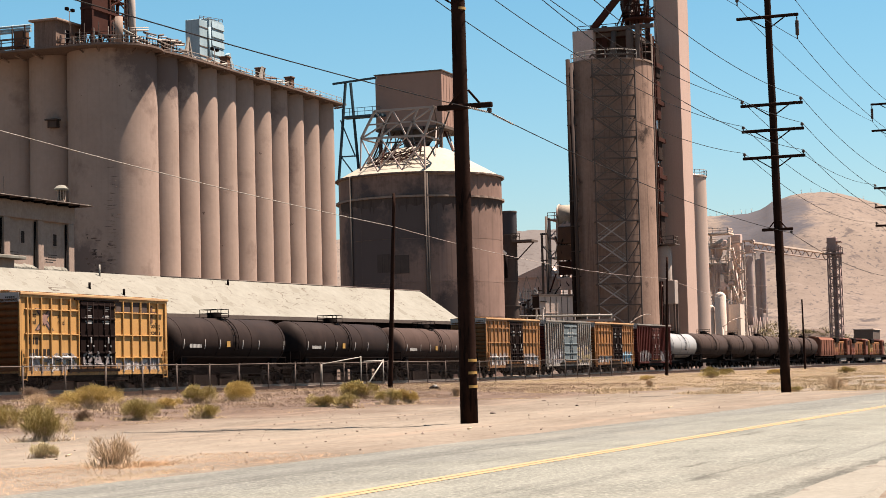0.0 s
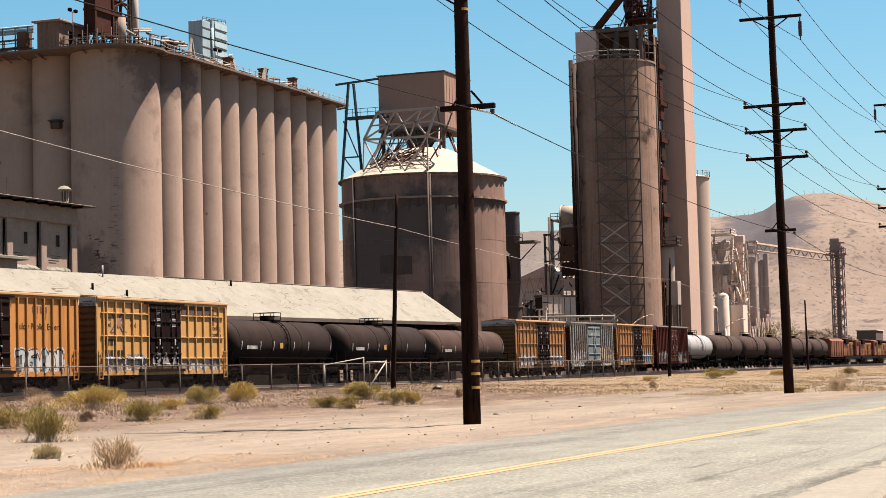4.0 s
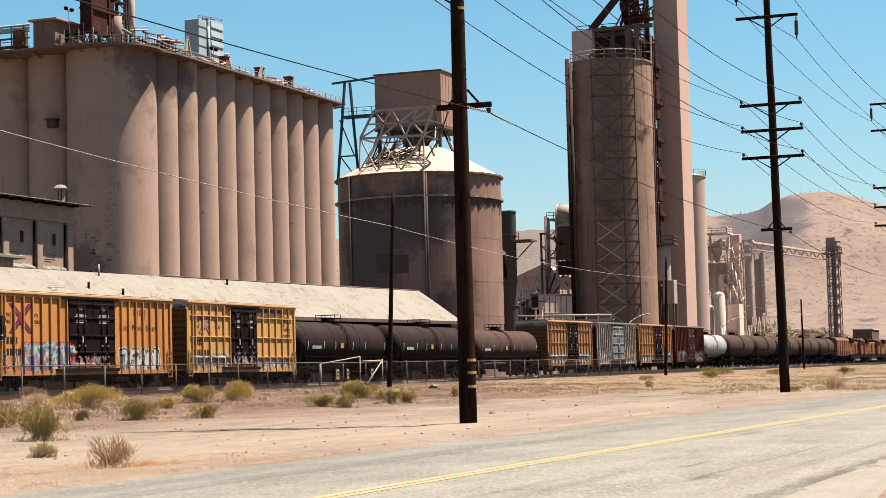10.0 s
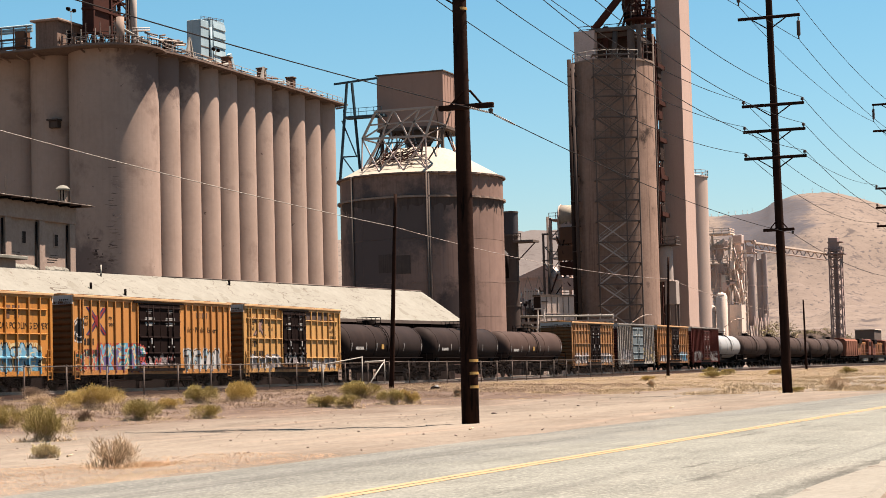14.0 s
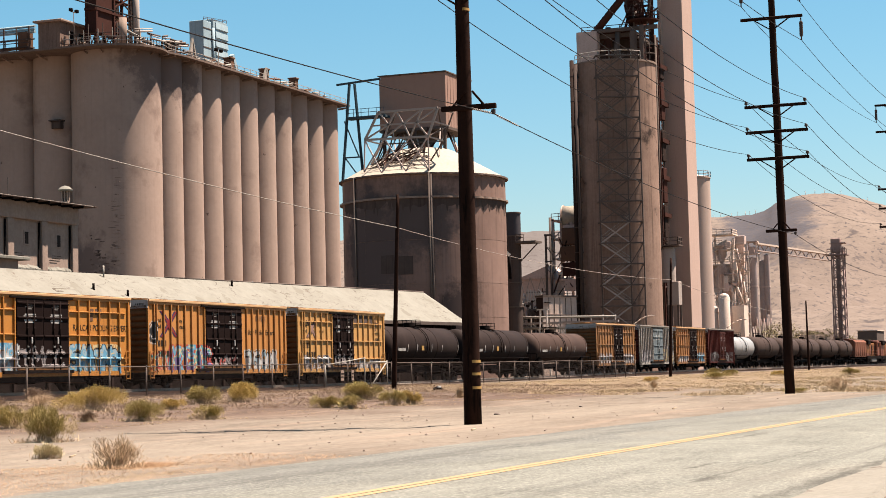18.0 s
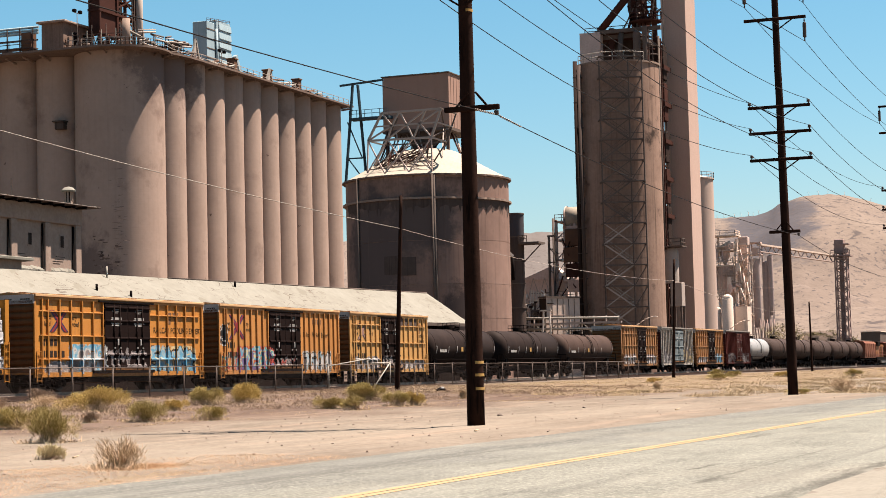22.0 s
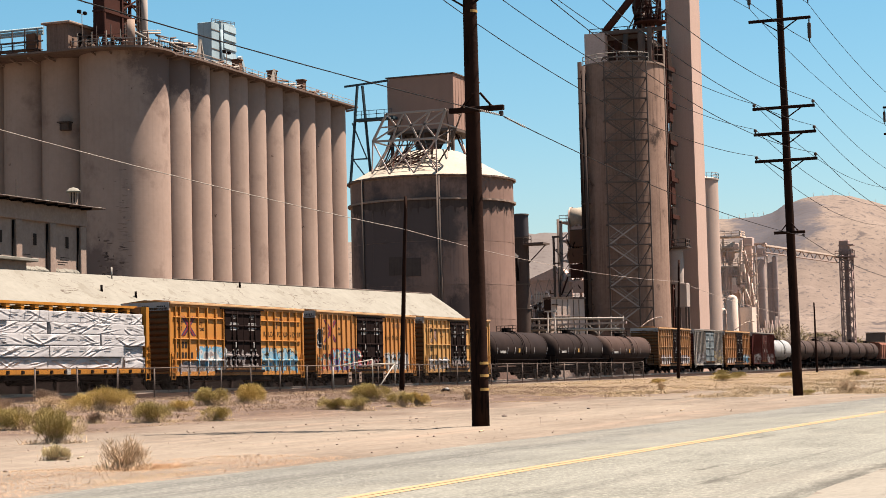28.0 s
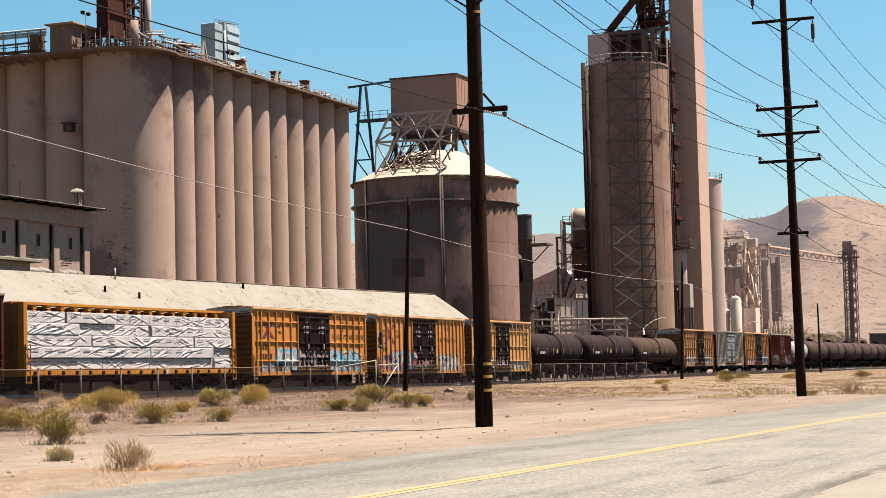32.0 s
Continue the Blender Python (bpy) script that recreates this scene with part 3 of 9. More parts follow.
# railway: ballast bed, ties, two rails
bed = Shape()
BX = steps([(-120, 40, 8), (40, 260, 1.2), (260, 900, 10)])
for x in BX:
    z = rail_z(x)
    for y, dz in ((-4.2, -0.62), (-2.6, -0.2), (-1.4, -0.16), (1.4, -0.16), (2.6, -0.2), (4.4, -0.65)):
        bed.v.append((x, track_y(x) + y + 0.12 * noise.noise((x, y, 9.0)), z + dz + 0.05 * noise.noise((x * 1.3, y, 2.0))))
bed.f = [(i * 6 + k, (i + 1) * 6 + k, (i + 1) * 6 + k + 1, i * 6 + k + 1) for i in range(len(BX) - 1) for k in range(5)]
bed.smooth = [True] * len(bed.f)
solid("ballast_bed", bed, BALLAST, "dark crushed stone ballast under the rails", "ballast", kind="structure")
for side in (-0.7525, 0.7525):
    r = Shape()
    for x0, x1 in zip(BX, BX[1:]):
        a, b = rail_z(x0), rail_z(x1)
        y, y1 = track_y(x0) + side, track_y(x1) + side
        prof = ((-0.075, -0.17), (0.075, -0.17), (0.02, -0.14), (0.02, -0.05), (0.037, -0.04), (0.037, 0), (-0.037, 0), (-0.037, -0.04), (-0.02, -0.05), (-0.02, -0.14))
        n = len(prof)
        r.add([(x0, y + p, a + q) for p, q in prof] + [(x1, y1 + p, b + q) for p, q in prof], [(i, n + i, n + (i + 1) % n, (i + 1) % n) for i in range(n)])
    solid("rail", r, RAILSTEEL, "long brown steel rail on wooden ties", "rail", "rails of the track", "structure")

# hills: dry slopes that close the view
def ridge(az):
    pts = ((-40, 0.060), (0, 0.066), (4, 0.070), (7.0, 0.0795), (7.67, 0.0844), (8.0, 0.0862), (8.66, 0.0904), (9.24, 0.0927), (9.72, 0.0933), (10.31, 0.0923), (10.91, 0.0891), (11.28, 0.0850), (11.61, 0.0828), (12.2, 0.0826), (12.9, 0.0822), (15.0, 0.078), (18.5, 0.0777), (24, 0.0755), (30, 0.060), (45, 0.05), (90, 0.045))
    for (a, h), (b, g) in zip(pts, pts[1:]):
        if a <= az <= b:
            return h + (g - h) * (az - a) / (b - a)
    return 0.04


hills = Shape()
RADII = [620, 750, 920, 1100, 1300, 1450, 1550] + [1620 + 35 * k for k in range(29)] + [2700, 2900, 3300]
AZ = [-40 + 0.5 * i for i in range(90)] + [5 + 0.18 * i for i in range(168)] + [35.5 + 2.5 * i for i in range(23)]
for az in AZ:
    for rr in RADII:
        u = (rr - 620) / (2600 - 620)
        x, y = rr * math.cos(radians(az)), rr * math.sin(radians(az))
        top = ridge(az) * 2600 * 0.945
        if u <= 1:
            body = 0.10 * ease(0, 0.3, u) + 0.90 * ease(0.46, 1.04, u) / ease(0.46, 1.04, 1.0)
            folds = noise.multi_fractal(Vector((x * 0.004, y * 0.004, 1.7)), 0.9, 2.1, 5) - 1.0
            z = top * body + 34 * min(folds, 0.6) * ease(0.1, 0.5, u) * (1 - ease(0.72, 1.0, u)) + (2.0 * noise.noise((az * 5.1, 0.0, 4.0)) + 1.2 * noise.noise((az * 17.0, 0.0, 6.0))) * ease(0.6, 1.0, u)
        else:
            z = top - (rr - 2600) * 0.25
        hills.v.append((x, y, z + 1.5 if u > 0 else -2.0))
m = len(RADII)
hills.f = [(i * m + k, i * m + k + 1, (i + 1) * m + k + 1, (i + 1) * m + k) for i in range(len(AZ) - 1) for k in range(m - 1)]
hills.smooth = [True] * len(hills.f)
solid("hills", hills, HILL, "bare dry tan hills on the horizon", "hills", kind="structure")


# ---- cement plant ----
def silo_bank():
    bank = thing("silo_bank", "tall weathered concrete silos joined in one bank", "silo")
    top = 50.3
    pitch, r = 6.47, 3.42
    for k in range(1, 11):
        s = Shape().lathe([(r, 0.0), (r, top)], 249.6 + pitch * k, 143.0, 40, 150, 390)
        part("silo", s, CONCRETE, bank)
    kx, ky, kr = 250.0, 146.9, 6.67
    part("corner_silo", Shape().lathe([(kr, 0.0), (kr, top)], kx, ky, 72, 120, 345), CONCRETE, bank, "wide round corner silo with scraped patches")
    for k in range(4):
        part("silo", Shape().lathe([(3.9, 0.0), (3.9, top)], 249.2 + 0.3 * k, 156.3 + 6.9 * k, 48), CONCRETE, bank)
    rs = random.Random(33)

    def chip(cx, cy, r, a, z, w, hh, material):
        """A broken-out ragged patch bent to the round wall; colour gives the hollow's shade."""
        ring = [(u, v * rs.uniform(0.7, 1.3)) for u, v in ((-1, -0.1), (-0.55, -0.8), (0.05, -1.0), (0.6, -0.6), (1, 0.05), (0.55, 0.7), (0.0, 0.9), (-0.6, 0.6))]
        pts = [(cx + (r + 0.012) * math.cos(a + u * w / r), cy + (r + 0.012) * math.sin(a + u * w / r), z + v * hh) for u, v in ring]
        pts += [(cx + (r + 0.03) * math.cos(a), cy + (r + 0.03) * math.sin(a), z)]
        return part("spalled_patch", Shape().add(pts, [(k, (k + 1) % 8, 8) for k in range(8)]), material, bank)

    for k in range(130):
        # scrapes along one upright band, dense near the foot; dark-pale pairs paint relief
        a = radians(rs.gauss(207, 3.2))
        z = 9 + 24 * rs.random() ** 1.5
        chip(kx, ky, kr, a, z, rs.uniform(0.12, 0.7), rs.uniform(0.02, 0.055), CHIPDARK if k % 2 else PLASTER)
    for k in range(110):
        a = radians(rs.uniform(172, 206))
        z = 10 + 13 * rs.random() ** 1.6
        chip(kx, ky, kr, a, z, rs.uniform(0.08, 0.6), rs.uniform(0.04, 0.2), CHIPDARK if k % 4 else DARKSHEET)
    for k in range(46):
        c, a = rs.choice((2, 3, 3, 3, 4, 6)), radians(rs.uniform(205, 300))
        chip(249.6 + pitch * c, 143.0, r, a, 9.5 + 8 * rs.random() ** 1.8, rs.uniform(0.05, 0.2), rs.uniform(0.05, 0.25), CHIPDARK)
    part("back_wall", Shape().box(252, 314, 144.5, 182, 0, top - 0.05), CONCRETE, bank)
    lip = lambda a: kr + 1.4 + 1.5 * min(1.0, max(0.0, (284 - a) / 50))
    arc = [(kx + lip(a) * math.cos(radians(a)), ky + lip(a) * math.sin(radians(a))) for a in range(176, 281, 4)]
    slab = Shape().prism([(240.5, 184), *arc, (256.0, 138.15), (317.6, 138.15), (317.6, 184)], top, top + 0.30)
    part("roof_slab", slab, SLABEDGE, bank, "thin concrete roof slab that overhangs the silos")
    for k in range(11):
        x = 252.6 + pitch * k
        for dx in (-0.9, 1.1):
            b = Shape().beam((x + dx, 140.9, top - 0.25), (x + dx, 138.9, top - 0.05), 0.3)
            part("bracket", b, PLASTER, bank)
    for a in range(172, 290, 22):
        c, s = math.cos(radians(a)), math.sin(radians(a))
        part("bracket", Shape().beam((kx + (kr - 0.1) * c, ky + (kr - 0.1) * s, top - 0.5), (kx + (kr + 1.0) * c, ky + (kr + 1.0) * s, top - 0.08), 0.18), SLABEDGE, bank)
    for y in range(156, 184, 3):
        part("bracket", Shape().beam((245.4, y, top - 0.5), (242.6, y, top - 0.08), 0.26), OLDWALL, bank)
    pts = [(p[0] + 0.1, p[1] + 0.12, top + 0.30) for p in arc] + [(257 + 6.75 * i, 139.2, top + 0.38) for i in range(10)]
    part("railing", Shape().rail_loop(pts, 1.1, 0.035), TRUSSPAINT, bank, "thin steel handrail along the roof edge")
    part("wall_hatch", Shape().box(244.9, 246.0, 153.6, 155.1, 39.3, 40.4, 0.08).box(244.5, 246.0, 153.4, 155.3, 40.4, 40.6), DARKSHEET, bank, "dark hatch with a small hood")
    return bank


silo_bank()
ROOF = 50.6


def roof_things():
    # equipment house
    h = thing("roof_house", "weathered concrete hut with a flat roof", "roof hut")
    part("wall", Shape().box(246.0, 254.6, 154.1, 157.9, ROOF, ROOF + 5.0, 0.05), HUTWALL, h)
    part("roof", Shape().box(245.4, 255.2, 153.5, 158.5, ROOF + 5.0, ROOF + 5.3, 0.05), OLDWALL, h)
    for y in (153.0, 155.2):
        part("opening", Shape().box(248.6 + (y - 153) * 1.3, 249.8 + (y - 153) * 1.3, 154.0, 154.2, ROOF + 0.8, ROOF + 3.9), BLACKDOOR, h)
    # elevator tower of red steel
    e = thing("elevator_tower", "dark red steel elevator tower with plated sides", "elevator tower")
    for x in (251.2, 256.4, 261.6):
        for y in (151.0, 152.6):
            part("post", Shape().box(x - 0.2, x + 0.2, y - 0.2, y + 0.2, ROOF, ROOF + 16), REDSTEEL, e)
    for k in range(5):
        z = ROOF + 0.5 + 3.4 * k
        part("girt", Shape().box(251.0, 261.8, 150.75, 150.95, z, z + 0.35).box(250.8, 251.0, 150.8, 152.8, z, z + 0.35), REDSTEEL, e)
    part("panel", Shape().box(251.4, 256.0, 151.05, 151.2, ROOF + 3.5, ROOF + 16).box(251.1, 251.25, 151.2, 152.5, ROOF + 3.5, ROOF + 16), REDSTEEL, e)
    for k in range(6):
        z = ROOF + 1.0 + 2.5 * k
        part("brace", Shape().beam((256.4, 150.9, z), (261.6, 150.9, z + 2.5), 0.2).beam((261.6, 150.9, z), (256.4, 150.9, z + 2.5), 0.16), REDSTEEL, e)
        part("landing", Shape().box(256.4, 261.7, 150.9, 152.6, z + 1.2, z + 1.35), REDSTEEL, e)
    part("inner_column", Shape().box(258.4, 259.1, 151.6, 152.2, ROOF, ROOF + 16), PLASTER, e, "pale dusty inner column")
    part("riser_pipe", Shape().path([(262.6, 150.4, ROOF + 0.6), (262.6, 150.4, ROOF + 5.4), (262.2, 150.4, ROOF + 6.4), (262.2, 150.4, ROOF + 16)], 0.58, 16), TRUSSPAINT, e)
    part("ladder", Shape().beam((260.3, 150.6, ROOF), (260.3, 150.6, ROOF + 16), 0.12).beam((261.0, 150.6, ROOF), (261.0, 150.6, ROOF + 16), 0.12), STEEL, e)
    # filter boxes
    f = thing("dust_filter", "blue-grey steel dust filter with ribbed pale side", "dust filter")
    part("casing", Shape().box(278.2, 281.0, 147.0, 149.6, ROOF + 3.2, ROOF + 9.9, 0.06), BLUESTEEL, f)
    part("casing", Shape().box(281.6, 286.6, 147.0, 149.6, ROOF + 2.6, ROOF + 10.6, 0.06), BLUESTEEL, f)
    part("link_panel", Shape().box(281.0, 281.6, 147.6, 149.4, ROOF + 3.2, ROOF + 9.6), DARKSHEET, f)
    for k in range(5):
        part("louvre", Shape().add([(x, y, ROOF + 3.0 + 1.5 * k + dz) for x in (282.4, 286.75) for y, dz in ((147.0, 0.0), (146.8, 0.12), (146.9, 1.15), (147.0, 1.15))], [(0, 1, 5, 4), (1, 2, 6, 5), (2, 3, 7, 6), (3, 2, 1, 0), (4, 5, 6, 7)]), BLUESTEEL, f)
    for x in (278.5, 281.3, 286.2):
        for y in (147.2, 149.4):
            part("leg", Shape().box(x - 0.12, x + 0.12, y - 0.12, y + 0.12, ROOF, ROOF + 3.2), BLUESTEEL, f)
    part("top_rail", Shape().rail_loop([(278.3, 147.0, ROOF + 9.9), (286.5, 147.0, ROOF + 10.6)], 0.5, 0.03, 1.4), STEEL, f)
    part("chute", Shape().beam((287.4, 146.6, ROOF + 5.4), (290.2, 146.6, ROOF + 0.5), 0.7, 0.7), BLUESTEEL, f)
    part("duct", Shape().tube((281.3, 146.8, ROOF + 1.0), (281.3, 146.8, ROOF + 9.0), 0.22, n=12), BLUESTEEL, f)
    for k in range(4):
        part("panel_seam", Shape().box(278.1, 281.1, 146.94, 147.0, ROOF + 3.8 + 1.6 * k, ROOF + 3.95 + 1.6 * k), STEEL, f)
    part("side_ladder", Shape().beam((286.9, 147.2, ROOF + 2.6), (286.9, 147.2, ROOF + 9.6), 0.12).beam((286.9, 147.9, ROOF + 2.6), (286.9, 147.9, ROOF + 9.6), 0.12), STEEL, f)
    # stubby stacks along the edge
    for x in (277.8, 290.7, 302.2):
        s = thing("roof_stack", "short rust-brown steel stack", "roof vent", "stacks on the silo roof")
        part("base", Shape().box(x - 0.55, x + 0.55, 141.6, 142.8, ROOF, ROOF + 0.5), STEEL, s)
        part("shaft", Shape().box(x - 0.6, x + 0.6, 141.55, 142.85, ROOF + 0.5, ROOF + 2.9, 0.05), RUST, s)
        part("cap", Shape().box(x - 0.7, x + 0.7, 141.4, 143.0, ROOF + 2.9, ROOF + 3.15, 0.04), RUST, s)
    v = thing("vent_pipe", "pale upright vent pipe on the roof", "vent pipe")
    part("pipe", Shape().tube((244.6, 142.5, ROOF), (244.6, 142.5, ROOF + 4.2), 0.58, n=16), PLASTER, v)
    part("elbow", Shape().tube((245.0, 142.5, ROOF + 2.6), (253.5, 141.0, ROOF + 0.7), 0.22, n=10), PALE, v)
    w = thing("gallery_duct", "long grey duct on steel legs", "duct")
    for dz, r0 in ((4.9, 0.2), (4.45, 0.16), (4.05, 0.22)):
        part("duct", Shape().tube((247.2, 159.2, ROOF + dz), (249.2, 184, ROOF + dz + 0.5), r0, n=12), BLUESTEEL, w)
    part("duct", Shape().tube((247.0, 159.2, ROOF + 2.9), (249.0, 184, ROOF + 3.4), 0.13, n=10), STEEL, w)
    part("duct", Shape().tube((246.0, 160.2, ROOF + 0.5), (248.6, 176, ROOF + 3.6), 0.16, n=10), DARKSHEET, w)
    part("walkway", Shape().box(246.6, 248.4, 160, 184, ROOF + 1.7, ROOF + 1.85), DARKSHEET, w)
    part("railing", Shape().rail_loop([(246.6, 159.6, ROOF + 1.85), (246.6, 184, ROOF + 1.85)], 1.1, 0.05, 2.2), DARKSHEET, w)
    for i in range(11):
        y = 160 + 2.3 * i
        part("leg", Shape().beam((246.8 + 0.1 * i, y, ROOF), (246.8 + 0.1 * i, y, ROOF + 4.9), 0.16), DARKSHEET, w)
        part("brace", Shape().beam((246.7, y, ROOF + (0.2 if i % 2 else 1.7)), (246.7, y + 2.3, ROOF + (1.7 if i % 2 else 0.2)), 0.12), DARKSHEET, w)
    b2 = thing("roof_hopper", "small rusty hopper on the silo roof", "hopper")
    part("bin", Shape().box(247.0, 248.6, 160.4, 162.2, ROOF + 1.4, ROOF + 4.2, 0.1), RUST, b2)
    part("stand", Shape().box(247.2, 248.4, 160.6, 162.0, ROOF, ROOF + 1.4), STEEL, b2)
    rnd = random.Random(4)
    for k in range(64):
        x = (243.5 + rnd.random() * 14) if k % 2 else (255 + rnd.random() * 56)
        c = thing("roof_pipe", "dusty pipe and bracket on the silo roof", "pipe", "pipes on the silo roof")
        z = ROOF + 0.25 + rnd.random() * (2.2 if k % 2 else 0.7)
        part("pipe", Shape().tube((x, 139.6 + rnd.random(), z), (x + 2 + 3 * rnd.random(), 139.8 + rnd.random(), z + rnd.uniform(-0.1, 0.7)), 0.08 + 0.09 * rnd.random(), n=8), (PALE, STEEL, RUST, TRUSSPAINT)[k % 4], c)
        part("stand", Shape().box(x + 0.4, x + 0.5, 139.9, 140.0, ROOF, z), STEEL, c)
    for x, y, zt in ((247.5, 152.6, 6.4), (272.6, 141.4, 3.2)):
        lamp = thing("flood_lamp", "floodlight pair on a thin pole", "floodlight", "floodlights on the silo roof")
        part("pole", Shape().tube((x, y, ROOF), (x, y, ROOF + zt), 0.06, n=6), STEEL, lamp)
        part("crossbar", Shape().box(x - 0.8, x + 0.8, y - 0.05, y + 0.05, ROOF + zt, ROOF + zt + 0.1), STEEL, lamp)
        for dx in (-0.8, 0.8):
            part("lamp_head", Shape().box(x + dx - 0.3, x + dx + 0.3, y - 0.3, y + 0.25, ROOF + zt + 0.05, ROOF + zt + 0.55, 0.1), BLACKDOOR, lamp)
    # pipework and handrails between the hut and the tower
    y_rail = thing("roof_walkway", "rusty walkway with handrails and pipes on the roof", "walkway")
    for k in range(4):
        part("handrail", Shape().beam((246.4, 154.0 - 0.1 * k, ROOF + 0.7 + 0.75 * k), (247.4, 141.6, ROOF + 0.6 + 0.7 * k), 0.09), (PALE, RUST, TRUSSPAINT, STEEL)[k], y_rail)
    for k in range(15):
        y = 153.6 - 0.82 * k
        part("stanchion", Shape().beam((246.5, y, ROOF), (246.5, y + (0.5 if k % 3 == 0 else 0.0), ROOF + 2.6 + 0.8 * (k % 3)), 0.1), (RUST, PALE, STEEL)[k % 3], y_rail)
        part("brace", Shape().beam((246.6, y, ROOF + 0.2), (246.8, y - 0.9, ROOF + 2.0 + 0.5 * (k % 2)), 0.12), (REDSTEEL, TRUSSPAINT, DARKSHEET)[k % 3], y_rail)
    for k in range(7):
        y = 152.6 - 1.5 * k
        part("valve_box", Shape().box(247.2, 248.1, y - 0.35, y + 0.35, ROOF, ROOF + 1.1 + 0.7 * (k % 2), 0.08), (REDSTEEL, OLDWALL, RUST, DARKSHEET)[k % 4], y_rail)
    rb = thing("roof_bin", "rusty round bin beside the roof edge", "bin")
    part("bin", Shape().lathe([(0.7, ROOF + 1.2), (0.95, ROOF + 2.6), (0.05, ROOF + 2.7)], 256.8, 141.5, 16), RUST, rb)
    part("stand", Shape().box(256.4, 257.2, 141.1, 141.9, ROOF, ROOF + 1.2), STEEL, rb)
    for x in (261.3, 287.0):
        a = thing("hoist_stand", "pale steel A-shaped frame on the roof", "steel frame", "frames on the silo roof")
        hs = 3.6 if x < 270 else 2.6
        part("leg", Shape().beam((x - 1.5, 140.0, ROOF), (x, 140.0, ROOF + hs), 0.26), PALE, a)
        part("leg", Shape().beam((x + 1.2, 140.0, ROOF), (x, 140.0, ROOF + hs), 0.26), PALE, a)
        part("plate", Shape().extrude_y([(x - 1.2, ROOF + 0.5), (x + 0.1, ROOF + 0.5), (x, ROOF + hs - 0.3)], 139.95, 140.05), TRUSSPAINT, a)


roof_things()


def side_building():
    b = thing("side_building", "old plastered industrial building with pilasters", "building")
    x0, x1, y0, y1, zt = 120.0, 162.0, 100.0, 112.0, 18.5
    part("wall", Shape().box(x0, x1, y0, y1, 0, zt), OLDWALL, b)
    edges = [150.42 - 5.55 * k for k in range(5, 0, -1)] + [150.42, 156.08, 161.47]
    for x in edges:
        part("pilaster", Shape().box(x - 0.5, x + 0.5, y0 - 0.35, y0 + 0.1, 0, zt - 1.75, 0.05), OLDWALL, b)
    part("parapet_band", Shape().box(x0, x1 + 0.05, y0 - 0.40, y0 + 0.05, zt - 1.75, zt - 0.1, 0.06), OLDWALL, b)
    rw = random.Random(5)
    for xa, xb in zip(edges, edges[1:]):
        x = (xa + xb) / 2 + 0.15
        w = part("window", Shape().box(x - 0.42, x + 0.42, y0 - 0.05, y0 + 0.1, zt - 4.15, zt - 2.75, 0.02), OLDWALL, b)
        part("pane", Shape().box(x - 0.27, x + 0.27, y0 - 0.08, y0 - 0.045, zt - 4.0, zt - 2.9), STAIRDARK, w)
        # crumbling ledge heaped with pale dust
        ledge = Shape()
        n = 26
        for i in range(n + 1):
            u = xa + 0.55 + (xb - xa - 1.1) * i / n
            d, t = 0.22 + 0.12 * rw.random(), 0.16 * rw.random()
            ledge.v += [(u, y0, zt - 6.75), (u, y0 - d, zt - 6.7 + 0.1 * rw.random()), (u, y0 - d, zt - 6.35 + t), (u, y0, zt - 6.05 + t)]
        ledge.f = [(i * 4 + k, i * 4 + k + 1, i * 4 + k + 5, i * 4 + k + 4) for i in range(n) for k in range(3)]
        ledge.smooth = [False] * len(ledge.f)
        part("ledge", ledge, DUSTED, b, "crumbling ledge with pale dust")
        for k in range(4):
            z = zt - 5.6 + 0.22 * k
            a = xa + 0.8 + rw.random()
            part("plaster_crack", Shape().box(a, a + rw.uniform(0.6, 2.2), y0 - 0.02, y0 + 0.02, z, z + 0.05), STAIRDARK, b)
        part("downpipe", Shape().tube((xb - 0.66, y0 - 0.12, 0), (xb - 0.66, y0 - 0.12, zt - 1.9), 0.09, n=8), BLACKDOOR, b)
    part("roof", Shape().box(x0, x1 + 1.5, y0 - 1.65, y1 + 1, zt, zt + 0.10, 0.03), DARKSHEET, b, "thin dark roof sheet")
    part("roof_dust", Shape().box(x0, x1 + 1.1, y0 - 1.3, y1 + 0.6, zt + 0.10, zt + 0.17, 0.03), DUSTED, b, "pale dust lying on the roof")
    for k in range(26):
        x = rw.uniform(144, x1 + 1.3)
        part("dust_heap", Shape().lathe([(0.02, 0.09), (0.25, 0.07), (0.5, 0.0)], 0, 0, 9), DUSTED, b).location = (x, y0 - 1.2 + 0.3 * rw.random(), zt + 0.1)
    for x in range(121, 163, 2):
        part("rafter_end", Shape().box(x - 0.08, x + 0.08, y0 - 1.6, y0, zt - 0.2, zt), BLACKDOOR, b)
    cx, cy = 162.2, 101.2
    c = part("vent_cowl", Shape().lathe([(0.4, zt + 0.1), (0.4, zt + 0.7)], cx, cy, 16), OLDWALL, b)
    for a in range(20, 380, 45):
        part("cowl_post", Shape().beam((cx + 0.36 * math.cos(radians(a)), cy + 0.36 * math.sin(radians(a)), zt + 0.6), (cx + 0.36 * math.cos(radians(a)), cy + 0.36 * math.sin(radians(a)), zt + 1.75), 0.12), OLDWALL, c)
    part("core", Shape().lathe([(0.26, zt + 0.5), (0.26, zt + 1.75)], cx, cy, 12), BLACKDOOR, c)
    part("cap", Shape().lathe([(0.0, zt + 2.25), (0.4, zt + 2.15), (0.72, zt + 1.85), (0.68, zt + 1.72), (0.0, zt + 1.72)], cx, cy, 18), DUSTED, c)
    part("antenna", Shape().tube((152, 101, zt), (152, 101, zt + 2.2), 0.04, n=5), STEEL, b)
    a = thing("annex", "low plastered annex with a dust-covered roof", "building")
